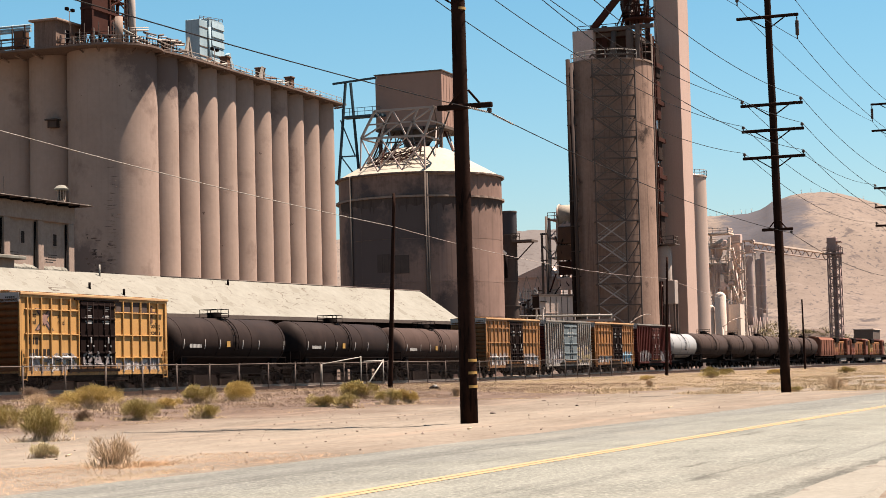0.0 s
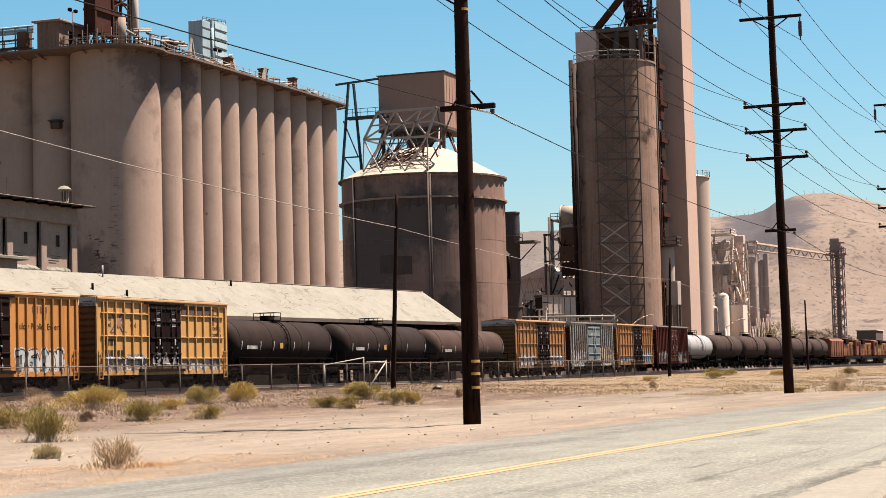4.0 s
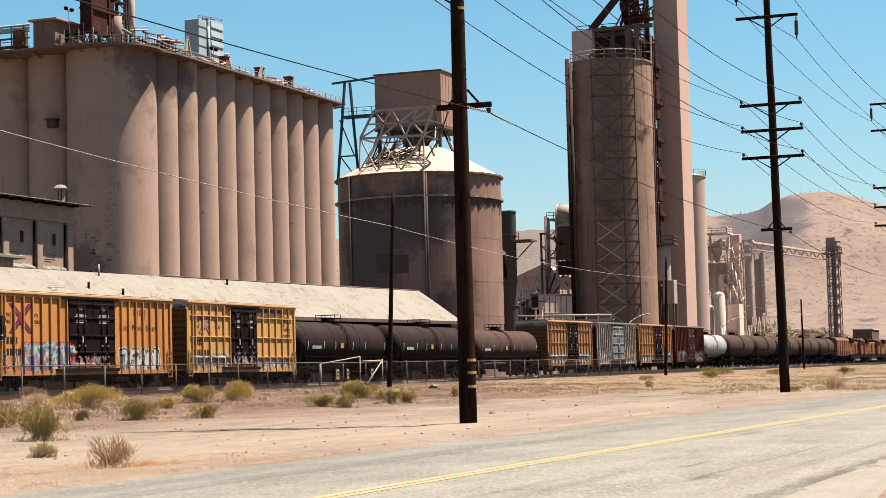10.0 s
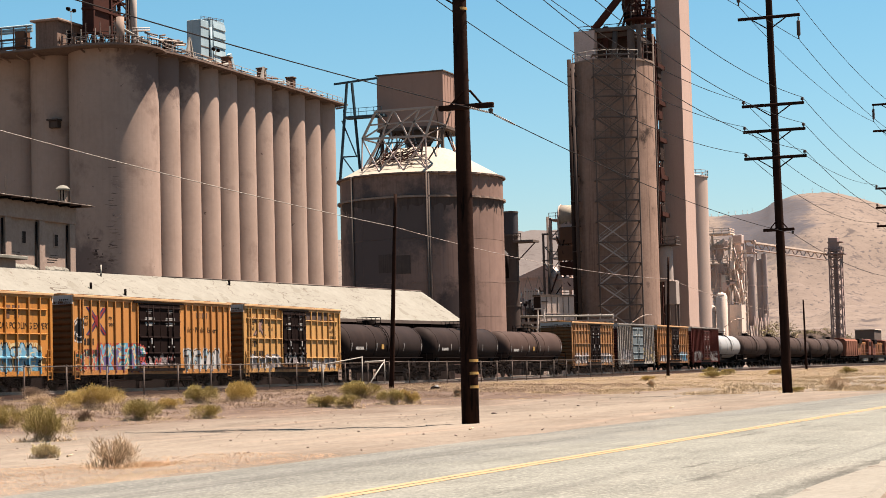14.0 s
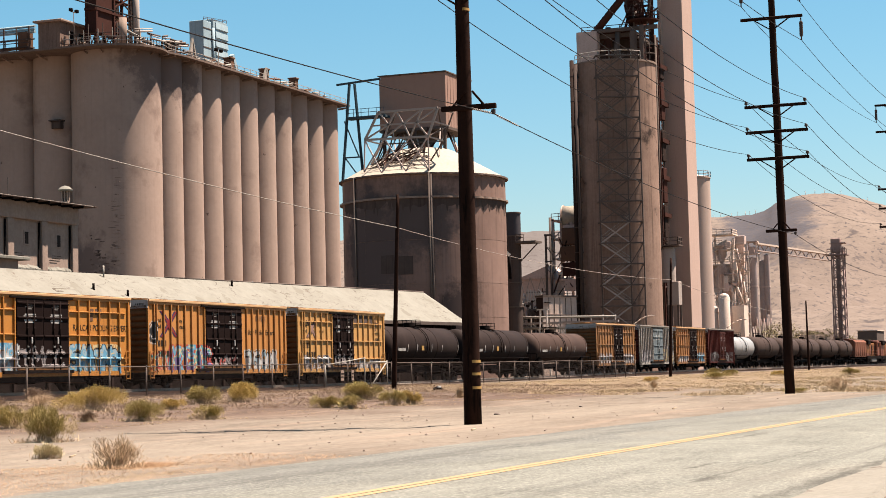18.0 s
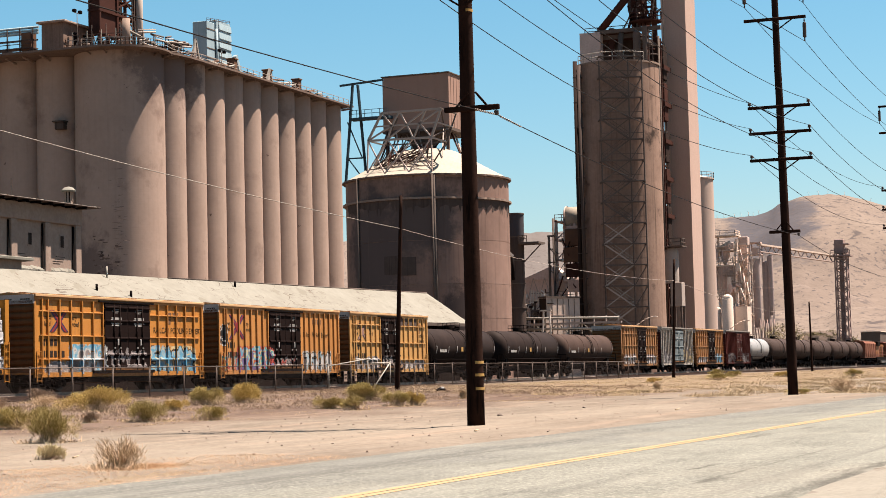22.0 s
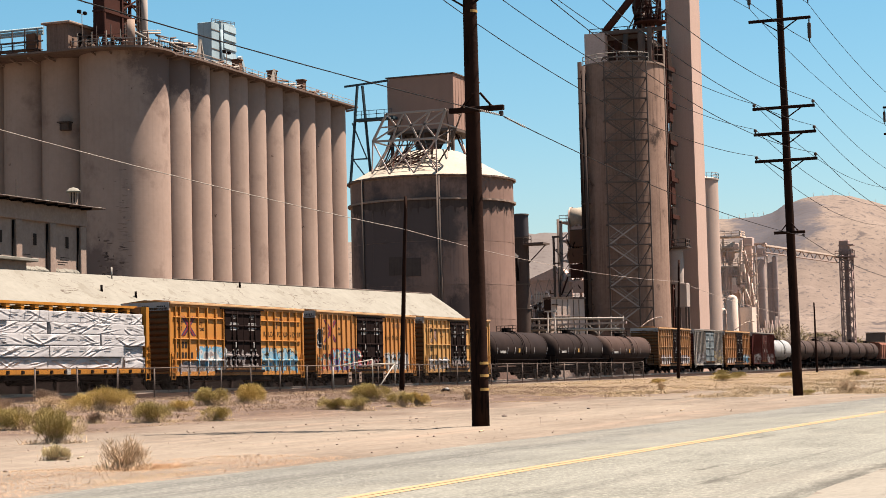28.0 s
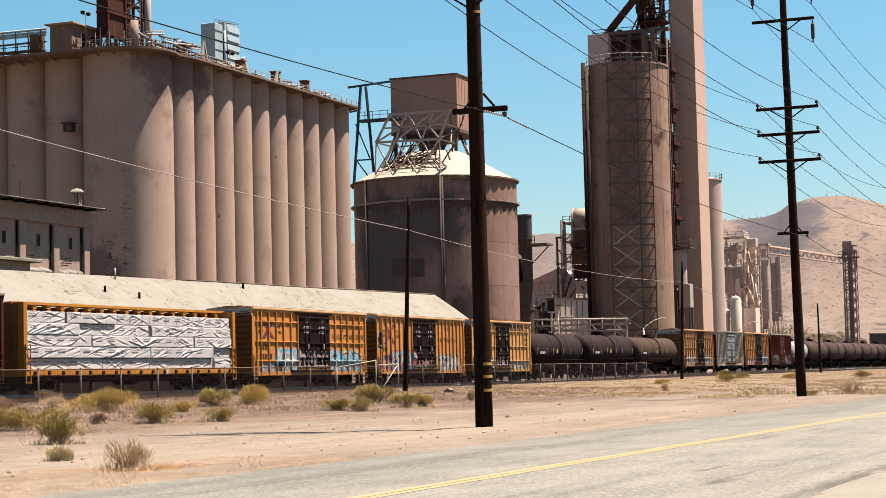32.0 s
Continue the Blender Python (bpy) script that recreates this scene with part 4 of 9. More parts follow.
    part("wall", Shape().box(118, 144.3, 94.9, 99.2, 0, 12.3), OLDWALL, a)
    part("roof", Shape().box(117, 145.2, 94.2, 99.5, 12.3, 12.6, 0.05), DUSTED, a)


side_building()


def shed():
    s = thing("storage_shed", "long low shed with a dust-covered pitched roof", "shed", m=pose(192.3, 71.2, 0, 0, 0, -6.5))
    w, ze, zr, length = 4.9, 7.05, 10.3, 118.0
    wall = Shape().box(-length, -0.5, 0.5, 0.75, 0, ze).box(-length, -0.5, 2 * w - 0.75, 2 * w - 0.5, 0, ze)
    part("wall", wall, SHADEWALL, s, "corrugated steel wall, shade put into its colour")
    gab = Shape()
    for x in (-0.75, -length):
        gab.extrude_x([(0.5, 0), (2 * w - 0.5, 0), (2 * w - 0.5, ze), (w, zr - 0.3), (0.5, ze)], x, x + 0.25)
    part("gable", gab, SHADEWALL, s)
    slope = math.hypot(w, zr - ze)
    roof = Shape()
    n = 96
    for side in (0, 1):
        vs, fs = [], []
        for i in range(n + 1):
            for k in range(9):
                u = k / 8
                y = -0.35 + (w + 0.35) * u
                z = ze - 0.25 + (zr - ze + 0.25) * u + 0.05 * noise.noise((i * 0.33, u * 3, side))
                vs.append((-length - 0.6 + (length + 1.2) * i / n, y if side == 0 else 2 * w - y, z))
        fs = [(i * 9 + k, (i + 1) * 9 + k, (i + 1) * 9 + k + 1, i * 9 + k + 1) for i in range(n) for k in range(8)]
        roof.add(vs, fs if side == 0 else [f[::-1] for f in fs], True)
    part("roof", roof, DUSTED, s, "cream dust-caked roof with cracks")
    part("eave_board", Shape().box(-length - 0.6, 0.6, -0.42, -0.3, ze - 0.55, ze - 0.22), STEEL, s)
    for x, u in ((-59.8, 0.54), (-56.2, 0.40), (-37.7, 0.85), (-82, 0.45)):
        v = part("roof_vent", Shape().tube((x, w * u, ze + (zr - ze) * u - 0.1), (x, w * u, ze + (zr - ze) * u + 0.5), 0.1, n=8), BLACKDOOR, s)
    part("roof_vent", Shape().tube((-56.1, w * 0.91, ze + (zr - ze) * 0.91 - 0.1), (-56.1, w * 0.91, ze + (zr - ze) * 0.91 + 0.95), 0.07, n=8), PALE, s, "thin pale vent pipe")
    part("ridge_cap", Shape().tube((-47, w, zr + 0.02), (0.6, w, zr + 0.02), 0.07, n=8), STEEL, s)
    for i in range(30):
        x = -2 - i * 3.9
        # posts near-black like the wall, shade in the colour
        part("post", Shape().box(x - 0.12, x + 0.12, 0.3, 0.52, 0, ze), SHEDDARK, s)


shed()


def dome_silo():
    d = thing("dome_silo", "squat round concrete silo with a white cone roof", "silo")
    cx, cy, r, zt = 241.3, 94.4, 11.0, 27.6
    part("wall", Shape().lathe([(r, 0), (r, zt)], cx, cy, 96), STAINED, d)
    for k in range(6):
        a0, a1 = 128 + 28.3 * k, 128 + 28.3 * k + 28.2
        for z0, z1 in ((0.1, 8.7), (8.74, 13.2), (13.24, 18.9), (18.94, zt - 3.45), (zt - 3.0, zt - 0.45)):
            part("shell_plate", Shape().lathe([(r - 0.05, z0), (r + 0.05, z0), (r + 0.05, z1), (r - 0.05, z1)], cx, cy, 20, a0, a1), DOMEPLATE, d)
    def scalloped(base, z0, z1):
        ring = []
        for k in range(352):
            a = 2 * math.pi * k / 352
            rr = r + base + 0.16 * abs(math.sin(22 * a))
            ring.append((cx + rr * math.cos(a), cy + rr * math.sin(a)))
        return Shape().prism(ring, z0, z1)
    part("upper_band", scalloped(0.26, zt - 3.3, zt - 3.05), PLASTER, d)
    part("rim", scalloped(0.3, zt - 0.22, zt), SLABEDGE, d)
    part("cone_roof", Shape().lathe([(r + 0.2, zt), (9.2, zt + 1.1), (4.3, zt + 3.85), (3.5, zt + 4.15), (0.1, zt + 4.25)], cx, cy, 72), CREAMDUST, d, "white dust-coated cone roof")
    for a in (146.5, 205, 206.5):
        c, s = math.cos(radians(a)), math.sin(radians(a))
        part("riser_pipe", Shape().tube((cx + (r + 0.2) * c, cy + (r + 0.2) * s, 0), (cx + (r + 0.2) * c, cy + (r + 0.2) * s, zt), 0.16, n=8), STEEL, d)
    for a0, a1, z0, z1 in ((170, 180, 14.6, 17.0), (182, 193, 14.4, 16.8)):
        part("patch_plate", Shape().lathe([(r + 0.02, z0), (r + 0.1, z0), (r + 0.1, z1), (r + 0.02, z1)], cx, cy, 8, a0, a1), DARKSHEET, d, "darker stained repair plate")
    part("flank_pipe", Shape().tube((245.3, 83.75, 14.0), (245.3, 83.75, 17.4), 0.2, n=10), BLACKDOOR, d, "short black pipe on the flank")
    part("pipe_elbow", Shape().beam((245.2, 83.7, 17.2), (244.6, 84.4, 18.0), 0.36), SLATS, d, "white pipe elbow")
    # near-black strip with an uneven, scalloped lower edge
    drape, m = Shape(), 170
    rt = random.Random(9)
    drip = [0.0] * m
    for i in range(m):
        drip[i] = 0.75 + 0.55 * noise.noise((i * 0.11, 2.0, 0.0)) + 0.35 * abs(math.sin(i * 0.33)) + (0.9 if rt.random() < 0.10 else 0.0) + (1.0 if i < 60 else 0.0) * noise.noise((i * 0.05, 0.0, 5.0))
    ring = [(cx + (r + 0.085) * math.cos(radians(128 + i)), cy + (r + 0.085) * math.sin(radians(128 + i))) for i in range(m)]
    drape.add([(px, py, zt - 3.3 - dz) for (px, py), d0 in zip(ring, drip) for dz in (0.0, max(0.3, d0))], [(2 * i + 1, 2 * i + 3, 2 * i + 2, 2 * i) for i in range(m - 1)], True)
    part("tar_run", drape, DARKSHEET, d, "black ragged strip below the upper band")
    # penthouse box on top
    h = thing("conveyor_house", "plain brown clad box above the cone roof", "conveyor house")
    part("cladding", Shape().box(240.2, 250.2, 90.5, 100.15, 34.75, 42.1, 0.05), BROWNSHEET, h)
    part("roof_trim", Shape().box(240.0, 250.4, 90.35, 100.3, 42.1, 42.24), STEEL, h)
    part("floor_frame", Shape().box(240.1, 250.3, 90.45, 100.2, 34.4, 34.75), STEEL, h)
    part("hopper", Shape().lathe([(2.2, 34.5), (2.2, 33.9), (1.2, 31.4)], 243.4, 95.4, 20), STEEL, h, "dark hopper under the floor")
    for k in range(9):
        x = 241.0 + 1.1 * k
        part("panel_seam", Shape().box(x - 0.03, x + 0.03, 90.46, 90.5, 34.75, 42.1), BROWNSHEET, h)
    for x, y in ((240.6, 90.9), (249.8, 90.9), (240.6, 99.7), (249.8, 99.7)):
        part("leg", Shape().box(x - 0.2, x + 0.2, y - 0.2, y + 0.2, 28.0, 34.45), STEEL, h)
    ru = random.Random(77)
    for k in range(22):
        # bracing under the floor, down to the cone
        x, y = ru.uniform(238.5, 247.0), ru.uniform(91.0, 99.8)
        foot = Vector((x - ru.uniform(0.5, 4.0), y + ru.uniform(-2.2, 2.2), 0))
        foot.z = zt + 0.3 + max(0.0, (r + 0.2 - max(3.5, (foot - Vector((cx, cy, 0))).length)) * 0.53)
        part("under_brace", Shape().beam((x, y, 34.5), foot, ru.uniform(0.12, 0.2)), (STEEL, TRUSSPAINT, REDSTEEL)[k % 3], h)
    # lattice frame in front of it
    t = thing("roof_truss", "grey lattice steel frame over the cone roof", "steel frame")
    # two slanting side frames, front and back, tied across
    TL, T1, T2, TR = (95.64, 35.6), (93.18, 35.6), (89.48, 35.6), (87.38, 35.6)
    ML, M1, M2, M3, MR = (96.64, 33.87), (94.26, 33.87), (92.2, 33.88), (90.39, 33.9), (87.97, 33.88)
    LL, L1, L2, LR = (97.65, 32.1), (94.93, 32.1), (91.3, 32.0), (88.8, 31.97)
    FL, FR, F1, F2 = (97.85, 27.9), (88.8, 27.6), (95.4, 27.7), (92.0, 27.7)
    heavy = ((TL, TR), (LL, LR), (TL, LL), (TR, LR))
    web = ((TL, M1), (M1, T1), (T1, M2), (M2, T2), (T2, M3), (M3, TR), (ML, MR), (LL, M1), (M1, L1), (L1, M2), (M2, L2), (L2, M3), (M3, LR), (LL, FL), (LR, FR), (LL, F1), (L1, FL), (L1, F2), (L2, F1), (L2, FR), (LR, F2))
    for p, q in heavy:
        part("chord", Shape().beam((229.0, *p), (229.0, *q), 0.27), TRUSSPAINT, t)
    for k, (p, q) in enumerate(web):
        part("brace", Shape().beam((229.0, *p), (229.0, *q), 0.19 if k < 13 else 0.15), TRUSSPAINT if k < 13 else HAZESTEEL, t)
    for p, q in (*heavy[1:], (L1, FL), (L2, F2), (LR, F2)):
        part("back_chord", Shape().beam((234.5, *p), (234.5, *q), 0.16), STEEL, t)
    for k, p in enumerate((TR, MR, LL, LR)):
        part("cross_tie", Shape().beam((229.0, *p), (234.5, *p), 0.17), TRUSSPAINT if k % 2 else STEEL, t)
    part("cross_brace", Shape().beam((229.0, *TR), (234.5, *LR), 0.15).beam((229.0, *LR), (234.5, *MR), 0.15), STEEL, t)
    rl = random.Random(31)
    for _ in range(34):
        # thin members that follow the cone down to the rim
        a, b = radians(rl.uniform(150, 212)), radians(rl.uniform(150, 212))
        r0, r1 = rl.uniform(7.5, 10.6), rl.uniform(5.2, 8.5)
        z0, z1 = zt + (r + 0.2 - r0) * 0.56 + 0.35, zt + (r + 0.2 - r1) * 0.57 + rl.uniform(0.4, 1.9)
        part("thin_brace", Shape().beam((cx + r0 * math.cos(a), cy + r0 * math.sin(a), z0), (cx + r1 * math.cos(b), cy + r1 * math.sin(b), z1), 0.11), REDSTEEL if rl.random() < 0.6 else STEEL, t)
    for k in range(4):
        rr, zz = r - 1.0 - 1.2 * k, zt + 0.85 + 0.68 * k
        part("ring_rail", Shape().path([(cx + rr * math.cos(radians(a)), cy + rr * math.sin(radians(a)), zz + 0.25) for a in range(148, 214, 6)], 0.06, 6), STEEL, t)
    for y, z in ((90.9, 33.0), (92.8, 33.0), (94.7, 33.0)):
        part("hopper_leg", Shape().beam((239.6, y, 34.4), (238.6, y, 29.5), 0.2), DARKSHEET, t)
    # leg tower with a platform
    g = thing("access_tower", "slim blue-grey steel tower with a small platform", "steel tower")
    for b0, t0 in (((239.0, 105.4, 27.3), (238.7, 103.9, 41.2)), ((239.8, 102.6, 28.2), (238.8, 103.2, 41.2))):
        part("post", Shape().beam(b0, t0, 0.28), TOWERBLUE, g)
    for z0, z1 in ((28.4, 31.2), (31.2, 36.2)):
        part("brace", Shape().beam((239.2, 102.9, z0), (239.0, 104.9, z1), 0.15), TOWERBLUE, g)
    part("tie_bar", Shape().beam((239.2, 102.8, 31.2), (239.0, 105.0, 31.2), 0.18), TOWERBLUE, g)
    part("top_beam", Shape().beam((238.5, 105.7, 41.2), (237.5, 98.8, 41.4), 0.26), TOWERBLUE, g)
    part("platform", Shape().box(238.0, 239.6, 98.4, 104.2, 36.3, 36.6), TOWERBLUE, g)
    part("railing", Shape().rail_loop([(238.0, 104.2, 36.6), (238.0, 98.6, 36.6)], 1.0, 0.03, 1.2), TOWERBLUE, g)
    # slim dark silo behind
    q = thing("slim_silo", "slim dark steel silo with a side platform", "silo")
    part("shell", Shape().lathe([(1.15, 0), (1.15, 25.1), (0.0, 25.2)], 269.2, 91.3, 24), DARKSHEET, q)
    part("top_section", Shape().lathe([(1.19, 21.6), (1.19, 25.12), (1.1, 25.14)], 269.2, 91.3, 24), BLUEBLACK, q, "darker blue-grey upper section")
    for z in (11.0, 14.6, 18.0, 21.5, 24.9):
        part("hoop", Shape().lathe([(1.15, z), (1.27, z), (1.27, z + 0.16), (1.15, z + 0.16)], 269.2, 91.3, 24), STEEL, q)
    part("platform", Shape().box(267.6, 270.6, 87.3, 90.4, 20.4, 20.7), STEEL, q)
    part("bracket", Shape().beam((269, 87.4, 20.4), (269, 90.1, 17.8), 0.15), STEEL, q)
    part("railing", Shape().rail_loop([(267.7, 90.4, 20.7), (267.7, 89.2, 20.7)], 1.0, 0.05, 0.8), STEEL, q)


dome_silo()


def tower_group():
    s = thing("tower_silo", "tall brown concrete silo tower", "silo")
    cx, cy, r, zt = 289.6, 80.8, 6.54, 49.2
    part("shell", Shape().lathe([(r, 0), (r, zt)], cx, cy, 80), STAINED, s)
    part("roof", Shape().lathe([(r + 0.15, zt - 0.3), (r + 0.15, zt), (0.1, zt + 0.6)], cx, cy, 80), PLASTER, s)
    ring_ = [(cx + r * math.cos(radians(a)), cy + r * math.sin(radians(a)), zt) for a in range(130, 236, 15)]
    for h in (0.65, 1.3):
        part("handrail", Shape().path([(x, y, z + h) for x, y, z in ring_], 0.06, 6), PALE, s)
    for x, y, z in ring_:
        part("rail_post", Shape().beam((x, y, z), (x, y, z + 1.3), 0.1), PALE, s)
    part("side_pipe", Shape().tube((284.2, 86.0, 1), (284.2, 86.0, zt + 0.4), 0.34, n=12), SHEDDARK, s)
    part("side_pipe", Shape().tube((283.6, 85.2, 1), (283.6, 85.2, zt - 0.4), 0.3, n=12), DARKSHEET, s)
    for k in range(12):
        part("pipe_clamp", Shape().box(283.5, 284.6, 84.95, 86.2, 4 + 3.9 * k, 4.12 + 3.9 * k), DARKSHEET, s)
    # zigzag stair in a steel frame on the face of the silo
    st = thing("stair_tower", "steel stair tower with zigzag flights", "stair tower")
    p0, p1 = Vector((281.0, 81.2, 0)), Vector((283.6, 75.2, 0))
    q0, q1 = p0 + Vector((2.4, 1.0, 0)), p1 + Vector((2.4, 1.0, 0))
    up = Vector((0, 0, 1))
    for p in (p0, p1, q0, q1):
        part("post", Shape().beam(p, p + up * 48.9, 0.2), STEEL, st)
    part("post", Shape().beam(p0.lerp(p1, 0.68), p0.lerp(p1, 0.68) + up * 48.9, 0.18), STEEL, st)
    # shade behind the stairs, put into the panel's colour
    part("backing", Shape().prism([(q0.x + 0.2, q0.y + 0.1), (q1.x + 0.2, q1.y + 0.1), (q1.x + 0.5, q1.y + 0.2), (q0.x + 0.5, q0.y + 0.2)], 0, 48.6), STAIRDARK, st, "dark wall behind the stairs, stair shade put into its colour")
    n = 15
    for k in range(n):
        z0, z1 = 1.5 + k * 3.2, 1.5 + (k + 1) * 3.2
        a, b = (p0, p0.lerp(p1, 0.68)) if k % 2 == 0 else (p0.lerp(p1, 0.68), p0)
        # paler steel below 22 m: the lit lower stair is put into colour
        flt = part("flight", Shape().beam(a + up * z0, b + up * z1, 0.3, 0.22), STEEL if z0 > 22 else TRUSSPAINT, st)
        part("handrail", Shape().beam(a + up * (z0 + 1), b + up * (z1 + 1), 0.07).beam(a + up * (z0 + 0.5), b + up * (z1 + 0.5), 0.06), STEEL if z0 > 22 else PALE, flt)
        part("landing", Shape().beam(p0 + up * z1, p1 + up * z1, 0.45, 0.2).beam(p0 + up * (z1 + 1), p1 + up * (z1 + 1), 0.08), STEEL, st)
        part("brace", Shape().beam(p0.lerp(p1, 0.68) + up * z0, p1 + up * z1, 0.13), STEEL, st)
        part("cross_brace", Shape().beam(b + up * z0, a + up * z1, 0.15), STEEL if z0 > 22 else TRUSSPAINT, st)
        part("tie", Shape().beam(p1 + up * z1, q1 + up * z1, 0.18).beam(p0 + up * z1, q0 + up * z1, 0.18), STEEL, st)
    # plain concrete shaft
    t = thing("concrete_tower", "very tall plain concrete elevator shaft", "tower")
    ca, sa = math.cos(radians(25)), math.sin(radians(25))
    quad = lambda e: [(319.4 + ca * u + sa * v, 76.71 - sa * u + ca * v) for u, v in ((-e, -e), (2.66 + e, -e), (2.66 + e, 5.34 + e), (-e, 5.34 + e))]
    part("shaft", Shape().prism(quad(0.0), 0, 87), CONCRETE2, t)
    part("cap", Shape().prism(quad(0.2), 87, 87.6), CONCRETE2, t)
    part("conduit", Shape().tube((321.1, 81.0, 0), (321.1, 81.0, 87), 0.07, n=6), STEEL, t)
    # preheater: open steel floors between silo and shaft
    f = thing("preheater_tower", "open dark red steel preheater tower with floors", "steel tower")
    xs, ys = (306.5, 313.0, 319.5), (82.2, 86.2, 90.4)
    for x in xs:
        for y in ys:
            part("column", Shape().box(x - 0.4, x + 0.4, y - 0.4, y + 0.4, 0, {82.2: 78, 86.2: 58.4}.get(y, 57.2)), REDSTEEL, f)
    for z in (8, 15, 22, 29, 36, 43, 50, 57.2, 66, 74):
        yr = 90.8 if z < 58 else 83.6
        fl = Shape().box(306.0, 320.0, 81.8, yr, z, z + 0.35)
        dk = part("floor_deck", fl, REDSTEEL, f)
        part("edge_beam", Shape().box(305.9, 306.3, 81.7, yr + 0.1, z - 0.7, z).box(306, 320, 81.6, 81.9, z - 0.7, z), STEEL, dk)
        part("railing", Shape().rail_loop([(306, yr - 0.1, z + 0.35), (306, 81.9, z + 0.35), (319.8, 81.9, z + 0.35)], 1.1, 0.05, 2), REDSTEEL, dk)
    for z0, z1 in ((36, 43), (43, 50), (50, 57), (57.5, 66), (66, 74)):
        part("brace", Shape().beam((313, 82.0, z0), (319.5, 82.0, z1), 0.35), REDSTEEL, f)
        part("brace", Shape().beam((306.4, 90.3 if z0 < 57 else 83.4, z0), (306.4, 86.2 if z0 < 57 else 81.0, z1), 0.35), REDSTEEL, f)
    part("cladding", Shape().box(304.2, 306.0, 87.6, 91.1, 49.5, 57.6), HAZESTEEL, f, "beige clad lift head")
    part("cyclone", Shape().lathe([(0.6, 59), (1.5, 62), (1.5, 67), (0.5, 67.5)], 311.0, 83.0, 24), DARKSHEET, f)
    part("duct", Shape().path([(305.2, 87.8, 57.9), (305.2, 85.7, 60.2), (305.3, 83.4, 62.8), (305.8, 81.4, 66.0), (306.4, 80.6, 72.0)], 0.62, 14), REDSTEEL, f, "thick dark red slanting gas duct")
    rk = random.Random(52)
    for k in range(26):
        y, z = rk.uniform(78.6, 83.2), rk.uniform(58.5, 67)
        part("strut", Shape().beam((306 + 4 * rk.random(), y, z), (306 + 4 * rk.random(), min(83.4, y + rk.uniform(-1.6, 1.6)), z + rk.uniform(0.6, 3.4)), rk.uniform(0.12, 0.26)), REDSTEEL if k % 3 else TRUSSPAINT, f)
    for k in range(5):
        z = 59.6 + 1.75 * k
        gal = part("gallery", Shape().box(305.8, 307, 78.9, 82.9 - 0.25 * k, z, z + 0.16), REDSTEEL, f)
        part("railing", Shape().rail_loop([(305.8, 82.8 - 0.25 * k, z + 0.16), (305.8, 79.0, z + 0.16)], 0.9, 0.05, 0.9), REDSTEEL, gal)
    part("column", Shape().box(312.8, 313.2, 79.5, 79.75, 0, 57.2), REDSTEEL, f)
    part("riser", Shape().tube((309.5, 79.0, 4), (309.5, 79.0, 57), 0.16, n=8), STEEL, f)
    for k in range(24):
        z = 8 + 2.1 * k
        part("strut", Shape().beam((313.4, 79.3, z), (313.4, 80.5, z + (1.6 if k % 2 else -1.6)), 0.22), REDSTEEL if k % 2 else STEEL, f)
        if k % 3 == 0:
            part("gallery", Shape().box(313.2, 318, 79.2, 82, z, z + 0.7), REDSTEEL, f)
    for k, z in enumerate((1, 8.4, 15.4, 22.4, 29.4, 36.4, 43.4, 50.4)):
        part("inner_casing", Shape().box(314.2, 316.6, 79.5, 82.9, z, z + 6.5 - 0.6 * (k % 3), 0.1), SHEDDARK if k % 2 else REDSTEEL, f)
    part("deck_beam", Shape().box(304.6, 305.4, 77.4, 88.6, 57.3, 57.9), STEEL, f, "grey floor beam")
    part("round_deck", Shape().lathe([(0.1, 58.8), (2.6, 58.8), (2.6, 59.0), (0.1, 59.0)], 306.0, 80.1, 24), REDSTEEL, f)
    part("railing", Shape().rail_loop([(306 + 2.6 * math.cos(radians(a)), 80.1 + 2.6 * math.sin(radians(a)), 59.0) for a in range(90, 281, 19)], 1.2, 0.06, 0.9), REDSTEEL, f)
    for k in range(7):
        y = 79.4 + 0.75 * k
        part("brace", Shape().beam((305.9, y, 58.2), (305.9, min(y + (1.4 if k % 2 else -1.4), 83.2 - 0.5 * k), 66 - 1.2 * (k > 4)), 0.2), REDSTEEL if k % 3 else STEEL, f)
    for k in range(8):
        z = 50.4 + 0.95 * k
        part("pipe", Shape().tube((305.6, 78.2 + 0.5 * (k % 3), z), (305.7, 82.2 - 0.4 * (k % 2), z + 0.5), 0.12, n=6), STEEL if k % 2 else REDSTEEL, f)
    part("duct", Shape().tube((305.2, 84.9, 50), (305.2, 84.2, 57.3), 0.45, n=10), STEEL, f)
    part("dark_bay", Shape().box(312.0, 312.3, 82.0, 90, 50.5, 57.2), DARKSHEET, f)
    part("bin", Shape().lathe([(0.6, 49.5), (0.6, 56.9), (0.1, 57.3)], 304.0, 81.3, 18), STEEL, f)
    part("bin", Shape().lathe([(0.4, 49.5), (0.4, 57.8)], 303.6, 79.8, 12), STEEL, f)
    part("ladder", Shape().beam((302.3, 78.8, 49.5), (302.3, 78.8, 57), 0.1).beam((302.3, 78.2, 49.5), (302.3, 78.2, 57), 0.1), STEEL, f)
    # round silo beyond the shaft
    b = thing("far_silo", "plain pale concrete silo beyond the tower", "silo")
    part("shell", Shape().lathe([(3.2, 0), (3.2, 36.9)], 353.0, 83.75, 48), FARCONCRETE, b)
    part("cap", Shape().lathe([(3.35, 36.9), (3.35, 37.15), (0.1, 37.9)], 353.0, 83.75, 48), FARCONCRETE, b)
